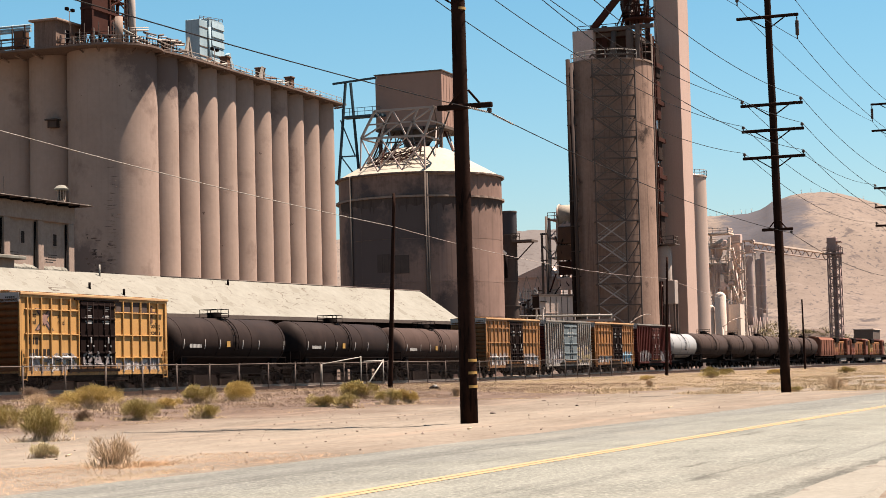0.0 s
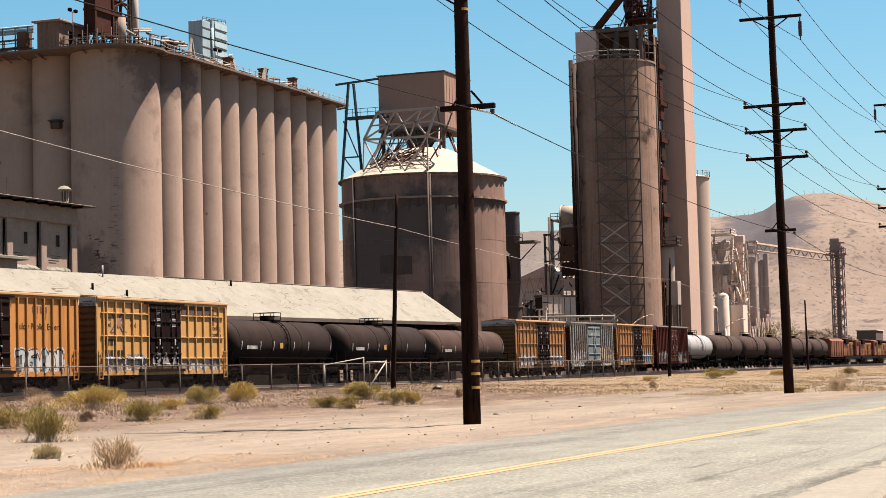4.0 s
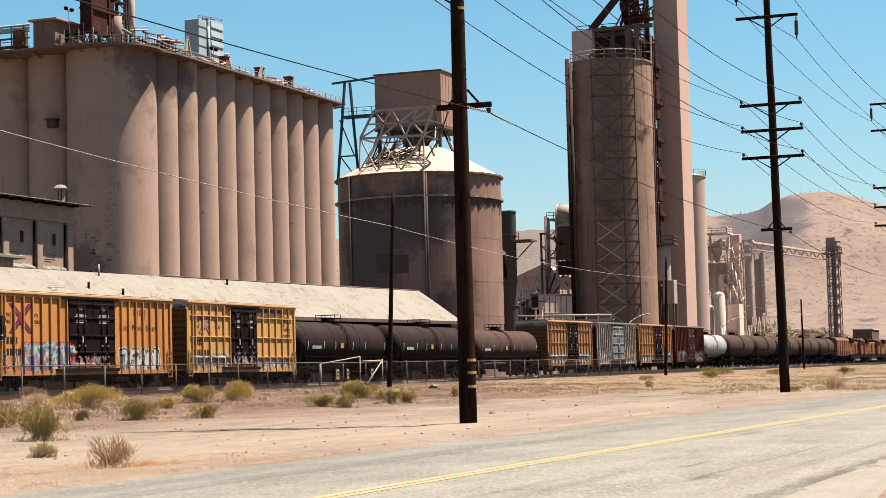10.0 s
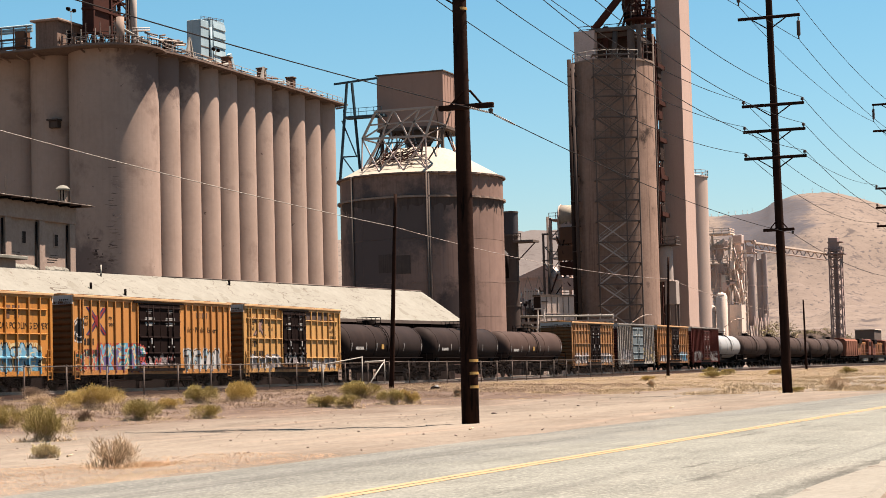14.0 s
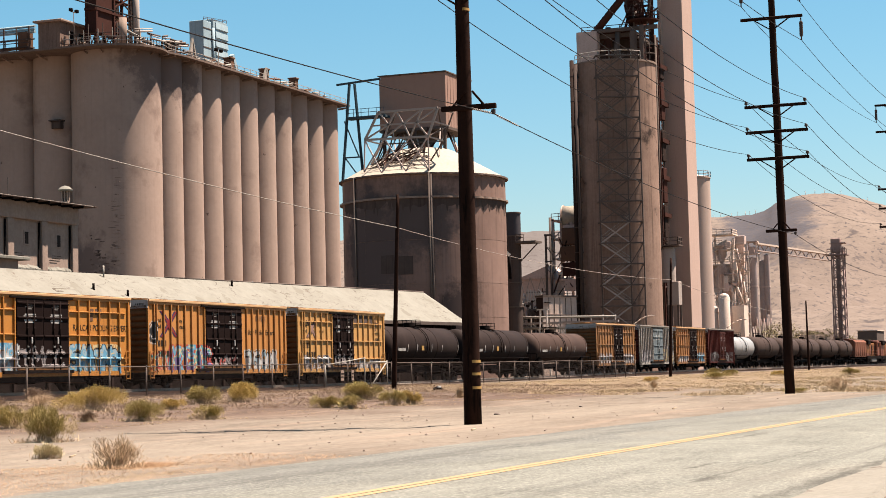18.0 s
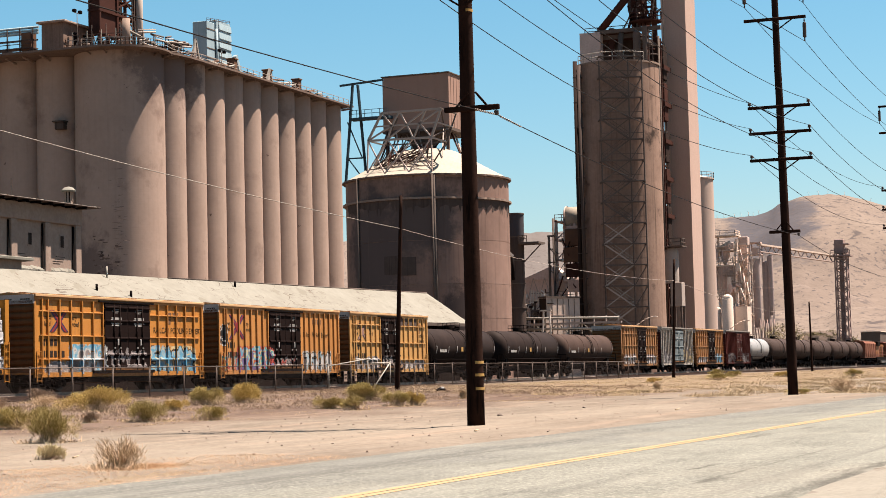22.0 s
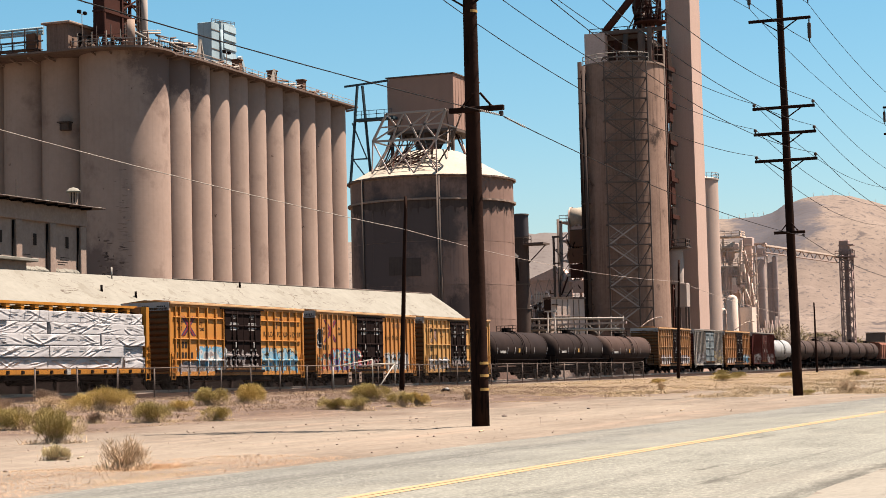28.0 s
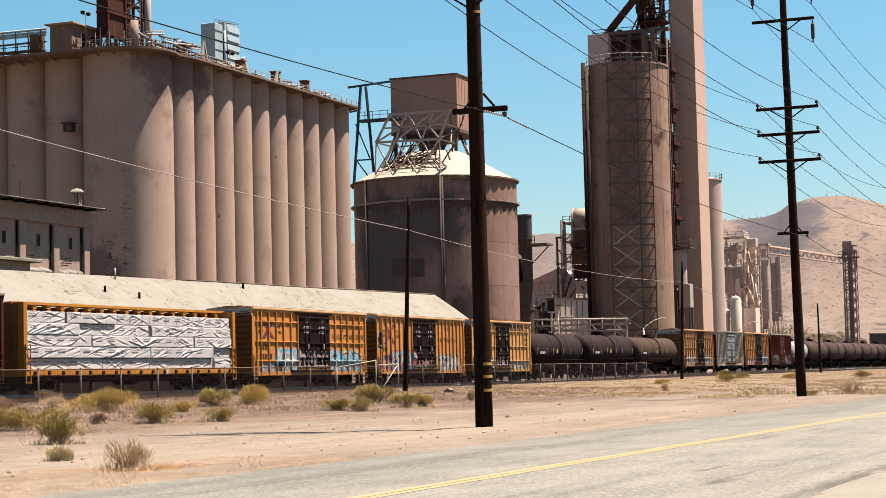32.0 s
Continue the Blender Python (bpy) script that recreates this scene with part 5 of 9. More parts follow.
    part("railing", Shape().rail_loop([(353 + 3.2 * math.cos(radians(a)), 83.6 + 3.2 * math.sin(radians(a)), 37.1) for a in range(150, 331, 20)], 1.1, 0.035), FARCONCRETE, b)
    part("pipe", Shape().tube((349.9, 82.6, 30), (349.9, 82.6, 42.6), 0.16, n=8), STEEL, b)
    # hopper box on legs by the shaft
    h = thing("hopper_house", "small grey hopper house on steel legs", "hopper")
    part("tank", Shape().lathe([(1.15, 15.6), (1.15, 20.8), (0.8, 21.4), (0.1, 21.6)], 308.0, 77.6, 24), TRUSSPAINT, h)
    part("cabin", Shape().box(307.0, 309.2, 75.8, 77.7, 11.8, 15.7, 0.05), TRUSSPAINT, h)
    for x, y in ((307.2, 76.0), (309.0, 76.0), (307.2, 77.5), (309.0, 77.5)):
        part("leg", Shape().box(x - 0.15, x + 0.15, y - 0.15, y + 0.15, 0, 11.8), STEEL, h)
    part("railing", Shape().rail_loop([(306.6, 79.2, 21.7), (306.6, 75.6, 21.7), (309.4, 75.6, 21.7)], 1.2, 0.06, 1.5), STEEL, h)
    part("deck", Shape().box(306.4, 309.6, 75.4, 79.4, 21.5, 21.7), STEEL, h)


tower_group()


# ---- machinery between the silos ----
def machinery():
    t = thing("process_tower", "rusty steel frame tower with a pale drum on top", "steel tower")
    for y in (90.1, 93.2):
        for x in (295.0, 299.5):
            part("column", Shape().box(x - 0.2, x + 0.2, y - 0.2, y + 0.2, 0, 26), HAZESTEEL, t)
    for z in (9.5, 13.2, 16.2, 19.4, 22.6, 25.6):
        dk = part("deck", Shape().box(294.8, 299.7, 89.8, 93.5, z, z + 0.22), HAZESTEEL, t)
        part("railing", Shape().rail_loop([(294.9, 93.4, z + 0.2), (294.9, 89.9, z + 0.2)], 1.0, 0.045, 1.2), TRUSSPAINT, dk)
    for z0, z1 in ((13.4, 16.2), (19.6, 22.6), (22.8, 25.6)):
        part("brace", Shape().beam((294.9, 93.1, z0), (294.9, 90.2, z1), 0.16), HAZESTEEL, t)
    part("casing", Shape().tube((296.2, 88.9, 26.3), (296.2, 91.7, 26.3), 1.75, n=28), CREAMDUST, t, "cream dust-caked drum lying on the frame")
    for y in (88.75, 91.6):
        part("casing_rim", Shape().tube((296.2, y, 26.3), (296.2, y + 0.2, 26.3), 1.9, n=28), HAZESTEEL, t)
    part("saddle", Shape().box(294.6, 297.8, 89.2, 91.4, 24.0, 24.9), HAZESTEEL, t)
    part("drum_head", Shape().box(294.3, 296.5, 88.9, 91.6, 21.6, 24.4, 0.15), RUST, t)
    part("tall_post", Shape().box(293.8, 294.1, 94.0, 94.3, 0, 23.4), STEEL, t)
    part("top_bracket", Shape().box(293.9, 294.2, 93.2, 94.4, 23.2, 23.5).box(293.9, 294.2, 93.2, 94.4, 19.0, 19.2), STEEL, t)
    part("hopper", Shape().add([(294.6, 89.8, 22.4), (298, 89.8, 22.4), (298, 92.3, 22.4), (294.6, 92.3, 22.4), (295.5, 90.6, 20.2), (297, 90.6, 20.2), (297, 91.5, 20.2), (295.5, 91.5, 20.2)], [(0, 1, 5, 4), (1, 2, 6, 5), (2, 3, 7, 6), (3, 0, 4, 7), (4, 5, 6, 7), (3, 2, 1, 0)]), HAZESTEEL, t)
    for k, z in enumerate((15.9, 16.9, 18.0, 19.1)):
        part("duct", Shape().box(294.2, 296.4, 89.6 + 0.15 * (k % 3), 91.9 + 0.3 * (k % 2), z, z + 0.4, 0.08), SLATS if k % 2 else HAZEWALL, t)
    part("riser", Shape().tube((294.4, 93.5, 2), (294.4, 93.5, 26.2), 0.2, n=10), STEEL, t)
    for k, (z0, z1) in enumerate(((19.0, 21.4), (16.6, 18.8), (14.2, 16.2))):
        part("side_plate", Shape().box(294.0, 294.3, 88.6, 91.8 - 0.3 * k, z0, z1, 0.04), (RUST, REDSTEEL, HAZEWALL)[k], t, "rusty casing plate")
    b = thing("equipment_house", "grey panelled equipment house", "equipment house")
    A, B = Vector((272.65, 88.0, 0)), Vector((278.0, 84.45, 0))
    along = (B - A).normalized()
    out = Vector((along.y, -along.x, 0))
    corners = lambda e, dz: [tuple((v + along * a + out * o).xy) for v, a, o in ((A, -e, e), (B, e, e), (B, e, -1.6 - e), (A, -e, -1.6 - e))]
    part("wall", Shape().prism(corners(0.0, 0), 0, 12.55), GREYPANEL, b)
    part("roof_trim", Shape().prism(corners(0.15, 0), 12.55, 12.8), STEEL, b)
    for k in range(1, 6):
        q = A + along * (6.4 * k / 6) + out * 0.03
        part("panel_joint", Shape().beam(q + Vector((0, 0, 7)), q + Vector((0, 0, 12.45)), 0.08), STEEL, b)
    part("belt_rail", Shape().beam(A + out * 0.04 + Vector((0, 0, 10.0)), B + out * 0.04 + Vector((0, 0, 10.0)), 0.12), HAZESTEEL, b)
    part("dark_louvre", Shape().beam(A + along * 0.1 + out * 0.05 + Vector((0, 0, 11.7)), A + along * 1.0 + out * 0.05 + Vector((0, 0, 11.7)), 0.9, 0.1), SHEDDARK, b)
    part("side_wall", Shape().prism([tuple((A + out * o - along * a).xy) for a, o in ((0.0, 0.0), (0.0, -1.6), (0.06, -1.6), (0.06, 0.0))], 0, 12.5), SHEDDARK, b)
    rc = random.Random(14)
    for k in range(34):
        y, z = rc.uniform(89.4, 93.6), rc.uniform(13.5, 20.5)
        part("pipe" if k % 2 else "bar", Shape().beam((294.0 + rc.random(), y, z), (294.2 + rc.random(), min(94.6, y + rc.choice((-1.4, 0.0, 1.2))), z + rc.uniform(0.8, 3.4)), rc.uniform(0.08, 0.2)), (UNDER, REDSTEEL, STEEL, HAZESTEEL)[k % 4], t)
    r = thing("screen_fence", "pale vertical slat screen", "screen")
    for k in range(12):
        part("slat", Shape().box(299.9, 300.05, 96.4 + 0.28 * k, 96.53 + 0.28 * k, 12.6, 15.2 - 0.1 * (11 - k)), SLATS, r)
    part("rail", Shape().box(300.05, 300.15, 96.3, 99.7, 13.0, 13.2).box(300.05, 300.15, 96.3, 99.7, 14.4, 14.6), STEEL, r)
    part("footing_wall", Shape().box(300.1, 301, 96.0, 100.0, 0, 12.8), HAZESTEEL, r)
    rnd = random.Random(21)
    for k in range(16):
        m = thing("machine_block", "dusty machine housing among pipes", "machinery", "machinery beside the silo")
        y, z, x = 95.2 + rnd.random() * 5.0, 8.0 + rnd.random() * 6.0, 296.5 + rnd.random() * 2.5
        sz = 0.35 + rnd.random() * 0.7
        part("housing", Shape().box(x, x + sz, y, y + sz * 1.2, z, z + sz * 0.9, 0.08), (UNDER, HAZESTEEL, SLATS, RUST)[k % 4], m)
        part("pipe", Shape().tube((x, y + sz * 0.5, 0), (x, y + sz * 0.5, z), 0.1, n=8), HAZESTEEL if k % 3 == 0 else STEEL, m)
        part("flange", Shape().tube((x - 0.2, y + 0.2, z + sz), (x + 0.4, y + 1.4 * rnd.random(), z + sz + 0.7), 0.1, n=8), SLATS if k % 2 else RUST, m)
    w = thing("brown_wall_building", "reddish brown clad building behind the machinery", "building")
    part("wall", Shape().box(310, 316, 97.9, 104.4, 0, 17.2), HAZEWALL, w)
    part("sloped_roof", Shape().add([(309.6, 97.6, 17.2), (309.6, 104.6, 17.2), (316.4, 104.6, 17.2), (316.4, 97.6, 17.2), (309.6, 99.2, 19.3), (316.4, 99.2, 19.3)], [(0, 1, 4), (3, 5, 2), (1, 2, 5, 4), (0, 4, 5, 3), (0, 3, 2, 1)]), HAZEWALL, w)
    for k in range(3):
        part("pipe_brace", Shape().beam((308, 98.5 + 2 * k, 14.0), (308, 99.6 + 2 * k, 17.4), 0.1).beam((308, 99.6 + 2 * k, 17.4), (308, 100.6 + 2 * k, 14.0), 0.1), TRUSSPAINT, w)
    p = thing("pipe_rack", "raised rack with pale pipes over the yard", "pipe rack")
    for z, r in ((9.5, 0.16), (7.9, 0.2)):
        part("pipe", Shape().tube((271.0, 91.6, z + 0.05), (271.0, 76.4, z - 0.25), r, n=10), PALE, p)
    part("beam", Shape().box(270.8, 271.2, 76.0, 91.8, 8.45, 8.75), TRUSSPAINT, p)
    for k in range(9):
        y = 91.4 - 1.85 * k
        part("leg", Shape().box(271.1, 271.3, y - 0.1, y + 0.1, 0, 9.6), TRUSSPAINT, p)
        if k < 8:
            part("brace", Shape().beam((271.2, y, 8.7 if k % 2 else 6.9), (271.2, y - 1.85, 6.9 if k % 2 else 8.7), 0.14), PALE, p)
    a = thing("a_frame_stand", "white steel A-frame stand", "steel frame")
    for y0, y1 in ((86.4, 86.85), (88.2, 87.75)):
        part("leg", Shape().beam((270.4, y0, 0.0), (270.4, y1, 10.6), 0.2), SLATS, a)
    part("crossbar", Shape().box(270.3, 270.5, 86.5, 88.3, 10.5, 10.7), SLATS, a)
    rb = random.Random(44)
    for k in range(18):
        m = thing("machine_block", "dusty machine housing among pipes", "machinery", "machinery beside the silo")
        x, y, z, sz = 273.6 + 2.5 * rb.random(), 88.6 + 3.0 * rb.random(), 8.6 + 3.8 * rb.random(), rb.uniform(0.3, 0.8)
        part("housing", Shape().box(x, x + sz, y, y + sz, z, z + sz * 0.8, 0.06), (SHEDDARK, UNDER, HAZESTEEL, STEEL)[k % 4], m)
        part("leg", Shape().box(x + 0.1, x + 0.25, y + 0.1, y + 0.25, 0, z), STEEL, m)
        part("pipe", Shape().tube((x - 0.1, y, z + sz), (x - 0.1, y + rb.uniform(-1.2, 1.2), z + sz + rb.choice((0.05, 0.9))), 0.07, n=8), SLATS if k % 3 == 0 else STEEL, m)


machinery()


def right_plant():
    t = thing("bin_tower", "dusty steel bin with open platforms above", "bin tower")
    for y in (87.0, 91.6):
        for x in (400.0, 404.6):
            part("column", Shape().box(x - 0.2, x + 0.2, y - 0.2, y + 0.2, 0, 29.8 if y > 88 else 28.2), HAZEPALE, t)
    for z in (23.0, 26.2, 29.4):
        dk = part("deck", Shape().box(399.7, 405, 86.7, 91.9, z, z + 0.25), HAZEPALE, t)
        part("railing", Shape().rail_loop([(399.8, 91.8, z + 0.2), (399.8, 86.9, z + 0.2), (404.8, 86.9, z + 0.2)], 1.0, 0.06, 1.6), HAZEPALE, dk)
    part("bin", Shape().lathe([(2.35, 18.0), (2.35, 23.0)], 402.3, 89.3, 32), HAZEWALL, t)
    part("hopper", Shape().lathe([(0.5, 12.0), (2.35, 18.0)], 402.3, 89.3, 32), HAZEWALL, t)
    for k in range(22):
        a = radians(130 + 8.5 * k)
        part("bin_rib", Shape().beam((402.3 + 2.4 * math.cos(a), 89.3 + 2.4 * math.sin(a), 18.1), (402.3 + 2.4 * math.cos(a), 89.3 + 2.4 * math.sin(a), 22.9), 0.1), HAZEPALE if k % 3 else HAZESTEEL, t)
    for z in (18.0, 22.9):
        part("bin_ring", Shape().lathe([(2.36, z), (2.55, z), (2.55, z + 0.25), (2.36, z + 0.25)], 402.3, 89.3, 32), HAZEPALE, t)
    for k in range(3):
        a = 85.9 - 0.75 * k
        part("stair_string", Shape().path([(400.5, a + 0.4, 23.5 - 2 * k), (400.5, a, 20.0 - 2 * k), (400.5, a + 0.35, 17.0 - 2 * k), (400.5, a - 0.2, 13.0 - 2 * k), (400.5, a + 0.1, 9.0 - 1.5 * k)], 0.13, 7), HAZEPALE, t)
    part("cyclone", Shape().lathe([(0.3, 23.4), (1.1, 25.4), (1.1, 27.4), (0.2, 27.6)], 401.2, 89.5, 18), HAZEWALL, t)
    part("duct", Shape().beam((400, 92.0, 26.0), (401, 88.2, 28.2), 0.7), HAZEPALE, t)
    part("duct", Shape().beam((400, 87.2, 23.4), (400, 86.6, 28.6), 0.6), HAZEPALE, t)
    rp = random.Random(77)
    for k in range(26):
        y, z = rp.uniform(84.2, 91.6), rp.uniform(4, 24)
        part("pipe", Shape().tube((399.4 + rp.random(), y, z), (399.4 + rp.random(), y + rp.choice((-1, 1)) * rp.uniform(0.2, 1.1), z + rp.uniform(1.5, 4.5)), rp.uniform(0.08, 0.2), n=6), HAZEPALE if k % 3 else HAZESTEEL, t)
    for k in range(10):
        y, z = rp.uniform(84.5, 90), rp.uniform(8, 28.5)
        wk = part("walkway", Shape().box(399.1, 400, y, y + 1.6, z - 0.12, z), HAZESTEEL if k % 2 else HAZEPALE, t)
        part("railing", Shape().rail_loop([(399.2, y, z), (399.2, y + rp.uniform(0.8, 2.2), z)], 1.0, 0.05, 0.8), HAZESTEEL if k % 2 else HAZEPALE, wk)
    for k in range(60):
        y, z = rp.uniform(83.4, 92.0), rp.uniform(9, 28.5)
        if k % 4 == 0:
            part("duct_box", Shape().box(399.0, 399.8, y, y + rp.uniform(0.4, 1.3), z, z + rp.uniform(0.5, 1.8), 0.08), HAZEPALE if k % 8 else HAZEWALL, t)
        else:
            part("strut", Shape().beam((398.8 + rp.random(), y, z), (398.8 + rp.random(), y + rp.uniform(-1.6, 1.6), z + rp.choice((0.05, 1.2, 2.6))), rp.uniform(0.08, 0.2)), HAZEPALE if k % 3 else HAZESTEEL, t)
    e = thing("bucket_elevator", "tall beige bucket elevator casing", "elevator")
    part("casing", Shape().box(403, 404.8, 85.1, 86.7, 0, 29.0, 0.05), HAZEWALL, e)
    part("head", Shape().box(402.8, 405, 84.9, 86.9, 27.4, 29.3, 0.1), HAZESTEEL, e)
    s = thing("outdoor_stair", "pale zigzag steel stair", "stair")
    for k in range(9):
        a, b = (84.2, 86.4) if k % 2 else (86.4, 84.2)
        part("flight", Shape().beam((401.8, a, 6 + 2.2 * k), (401.8, b, 8.2 + 2.2 * k), 0.35, 0.3), HAZEPALE, s)
        part("landing", Shape().box(401.4, 402.4, 83.9, 86.7, 8.1 + 2.2 * k, 8.25 + 2.2 * k), HAZEPALE, s)
    for y in (83.9, 86.7):
        part("post", Shape().box(401.6, 401.8, y - 0.1, y + 0.1, 0, 26), HAZEPALE, s)
    for k in range(4):
        part("slant_pipe", Shape().tube((401.3, 84.0 + 0.6 * k, 5.0 + 3.6 * k), (401.3, 84.7 + 0.6 * k, 11.2 + 3.6 * k), 0.14, n=8), HAZEPALE, s)
    for nm, x, y, r, z0, z1 in (("filter_silo", 406.2, 84.1, 1.05, 12.0, 24.6), ("filter_silo", 411.4, 82.9, 0.8, 13.0, 24.2), ("filter_silo", 411.0, 81.9, 0.6, 14.6, 25.4)):
        d = thing(nm, "slim grey-brown steel filter silo", "silo", "filter silos of the plant")
        part("shell", Shape().lathe([(r * 0.5, z0 - 2), (r, z0), (r, z1), (0.05, z1 + 0.2)], x, y, 24), FILTERGREY, d)
        part("band", Shape().lathe([(r + 0.02, 18.4), (r + 0.08, 18.4), (r + 0.08, 18.7), (r + 0.02, 18.7)], x, y, 24), HAZESTEEL, d)
        for a in (45, 135, 225, 315):
            part("leg", Shape().beam((x + 1.5 * r * math.cos(radians(a)), y + 1.5 * r * math.sin(radians(a)), 0), (x + r * math.cos(radians(a)), y + r * math.sin(radians(a)), z0), 0.18), HAZESTEEL, d)
    for k in range(7):
        y = 80.9 + 0.5 * k
        q = [(405.5, y, 0), (405.5, y + 0.1, 6.0), (405.5, y - 0.3 + 0.12 * k, 9.0), (405.6, y - 0.6 + 0.25 * k, 11.6)]
        g = thing("drop_pipe", "bent steel pipe below the filter silos", "pipe", "pipes below the filter silos")
        part("pipe", Shape().path(q, 0.13, 7), LATTICE, g)
        part("flange", Shape().tube((405.5, y, 0.0), (405.5, y, 0.3), 0.2, n=8), LATTICE, g)
    f = thing("head_frame", "open steel frame above the filter silo", "steel frame")
    for y in (82.8, 85.0):
        for x in (405, 407.4):
            part("post", Shape().box(x - 0.1, x + 0.1, y - 0.1, y + 0.1, 24.0, 28.2), HAZESTEEL, f)
    part("top", Shape().box(404.9, 407.5, 82.7, 85.1, 27.9, 28.2), HAZESTEEL, f)
    part("deck", Shape().box(404.8, 407.6, 82.5, 85.2, 25.4, 25.6), HAZESTEEL, f)
    part("brace", Shape().beam((405, 82.8, 25.6), (405, 85.0, 27.9), 0.12), HAZESTEEL, f)
    part("drive", Shape().box(405, 406.5, 83.2, 84.5, 25.6, 27.0, 0.1), HAZESTEEL, f)
    c = thing("conveyor_gallery", "long lattice conveyor gallery in the air", "conveyor")
    p, q = Vector((406, 83.1, 26.9)), Vector((440.3, 73.4, 25.9))
    up = Vector((0, 0, 0.75))
    part("chord", Shape().beam(p + up, q + up, 1.1, 0.35), HAZEPALE, c)
    part("chord", Shape().beam(p - up, q - up, 0.9, 0.22), HAZESTEEL, c)
    n = 18
    for k in range(n):
        part("web", Shape().beam(p.lerp(q, k / n) + up * (1 if k % 2 else -1), p.lerp(q, (k + 1) / n) + up * (-1 if k % 2 else 1), 0.18), HAZESTEEL, c)
    l = thing("lattice_tower", "dark lattice steel elevator tower", "lattice tower")
    for y in (70.2, 72.8):
        for x in (440, 442.6):
            part("leg", Shape().box(x - 0.15, x + 0.15, y - 0.15, y + 0.15, 0, 28.2), LATTICE, l)
    part("leg", Shape().box(440.6, 441.6, 71.0, 71.9, 0, 28.0), LATTICE, l, "elevator casing inside the lattice")
    for k in range(12):
        z = 1.0 + 2.25 * k
        part("brace", Shape().beam((440, 70.2, z), (440, 72.8, z + 2.25), 0.24).beam((440, 72.8, z), (440, 70.2, z + 2.25), 0.24), LATTICE, l)
        part("ring", Shape().box(439.9, 442.7, 70.1, 72.9, z - 0.1, z + 0.1), LATTICE, l)
        part("brace", Shape().beam((440, 70.2, z), (442.6, 70.2, z + 2.25), 0.2).beam((442.6, 72.8, z), (442.6, 70.2, z + 2.25), 0.16), LATTICE, l)
        part("ladder_cage", Shape().beam((439.7, 72.3, z), (439.7, 72.3, z + 2.2), 0.12).beam((439.7, 71.6, z + 1.1), (439.7, 72.3, z + 1.1), 0.1), LATTICE, l)
    part("platform", Shape().box(439.4, 443, 69.2, 73.8, 26.3, 26.6), LATTICE, l)
    part("railing", Shape().rail_loop([(439.5, 73.7, 26.6), (439.5, 69.3, 26.6)], 1.1, 0.07, 1.2), LATTICE, l)
    part("head_box", Shape().box(440, 442.4, 70.8, 72.9, 27.0, 30.2, 0.1), LATTICE, l)
    part("cap", Shape().box(439.8, 442.6, 69.6, 73.1, 29.0, 29.2), LATTICE, l)
    w = thing("white_tank", "upright white cylindrical tank", "tank")
    part("shell", Shape().lathe([(1.15, 0), (1.15, 15.7), (0.8, 16.3), (0.05, 16.6)], 386, 85.9, 28), HAZEPALE, w)
    part("railing", Shape().rail_loop([(385.2, 86.7, 16.3), (385.0, 85.9, 16.3), (385.3, 85.1, 16.3)], 0.9, 0.05, 1), HAZESTEEL, w)
    w2 = thing("cream_tank", "short cream upright tank beside the white tank", "tank")
    part("shell", Shape().lathe([(0.85, 0), (0.85, 13.4), (0.5, 13.9), (0.05, 14.0)], 386.5, 88.1, 24), HAZEPALE, w2)
    part("band", Shape().lathe([(0.87, 12.6), (0.93, 12.6), (0.93, 12.8), (0.87, 12.8)], 386.5, 88.1, 24), HAZEWALL, w2)
    x = thing("white_house", "small white equipment house", "equipment house")
    part("wall", Shape().box(388, 392, 82.3, 84.7, 0, 14.0), HAZEPALE, x)
    part("vent", Shape().box(387.8, 388, 82.9, 83.5, 9.0, 11.6, 0.04), HAZEPALE, x)
    y = thing("red_wall_house", "reddish brown equipment house", "equipment house")
    part("wall", Shape().box(395, 399, 86.0, 91.0, 0, 14.2), HAZEWALL, y)
    d = thing("dark_trailer", "dark box trailer beyond the train", "trailer")
    part("box", Shape().box(470, 482, 67.6, 72.2, 6.0, 9.4, 0.08), STEEL, d)
    part("roof_sheet", Shape().box(469.8, 482.2, 67.4, 72.4, 9.4, 9.6), HAZEPALE, d)
    part("bogie", Shape().box(471, 481, 67.6, 72.8, 0.9, 6.0), UNDER, d)
    for px, py in ((262, 71.5), (300, 66.5)):
        k = thing("lamp_post", "thin curved lamp post", "street lamp", "lamp posts in the yard")
        part("pole", Shape().tube((px, py, 0), (px, py, 7.6), 0.09, n=8), HAZEPALE, k)
        pts = [(px, py - 2.6 * u, 7.6 + 1.3 * math.sin(u * 1.5)) for u in (0, 0.25, 0.5, 0.75, 1.0)]
        arm = Shape()
        for a, b in zip(pts, pts[1:]):
            arm.tube(a, b, 0.07, n=6)
        part("arm", arm, HAZEPALE, k)
        part("lamp_head", Shape().box(px - 0.12, px + 0.12, py - 3.2, py - 2.5, 8.82, 8.98, 0.04), HAZEPALE, k)


right_plant()


def wind_turbine(az, h):
    d = 2585.0
    x, y = d * math.cos(radians(az)), d * math.sin(radians(az))
    z = ridge(az) * 2600 * 0.945 - 4
    t = thing("wind_turbine", "white wind turbine on the far ridge", "wind turbine", "wind turbines on the ridge")
    part("tower", Shape().tube((x, y, z), (x, y, z + h * 0.62), 0.45, 0.3, 6), WHITEPAINT, t)
    for k in range(3):
        a = radians(90 + 120 * k + az * 37)
        part("blade", Shape().beam((x - 1, y, z + h * 0.62), (x - 1, y + 1.7 * math.cos(a), z + h * 0.62 + 1.7 * math.sin(a)), 0.16, 0.12), WHITEPAINT, t)


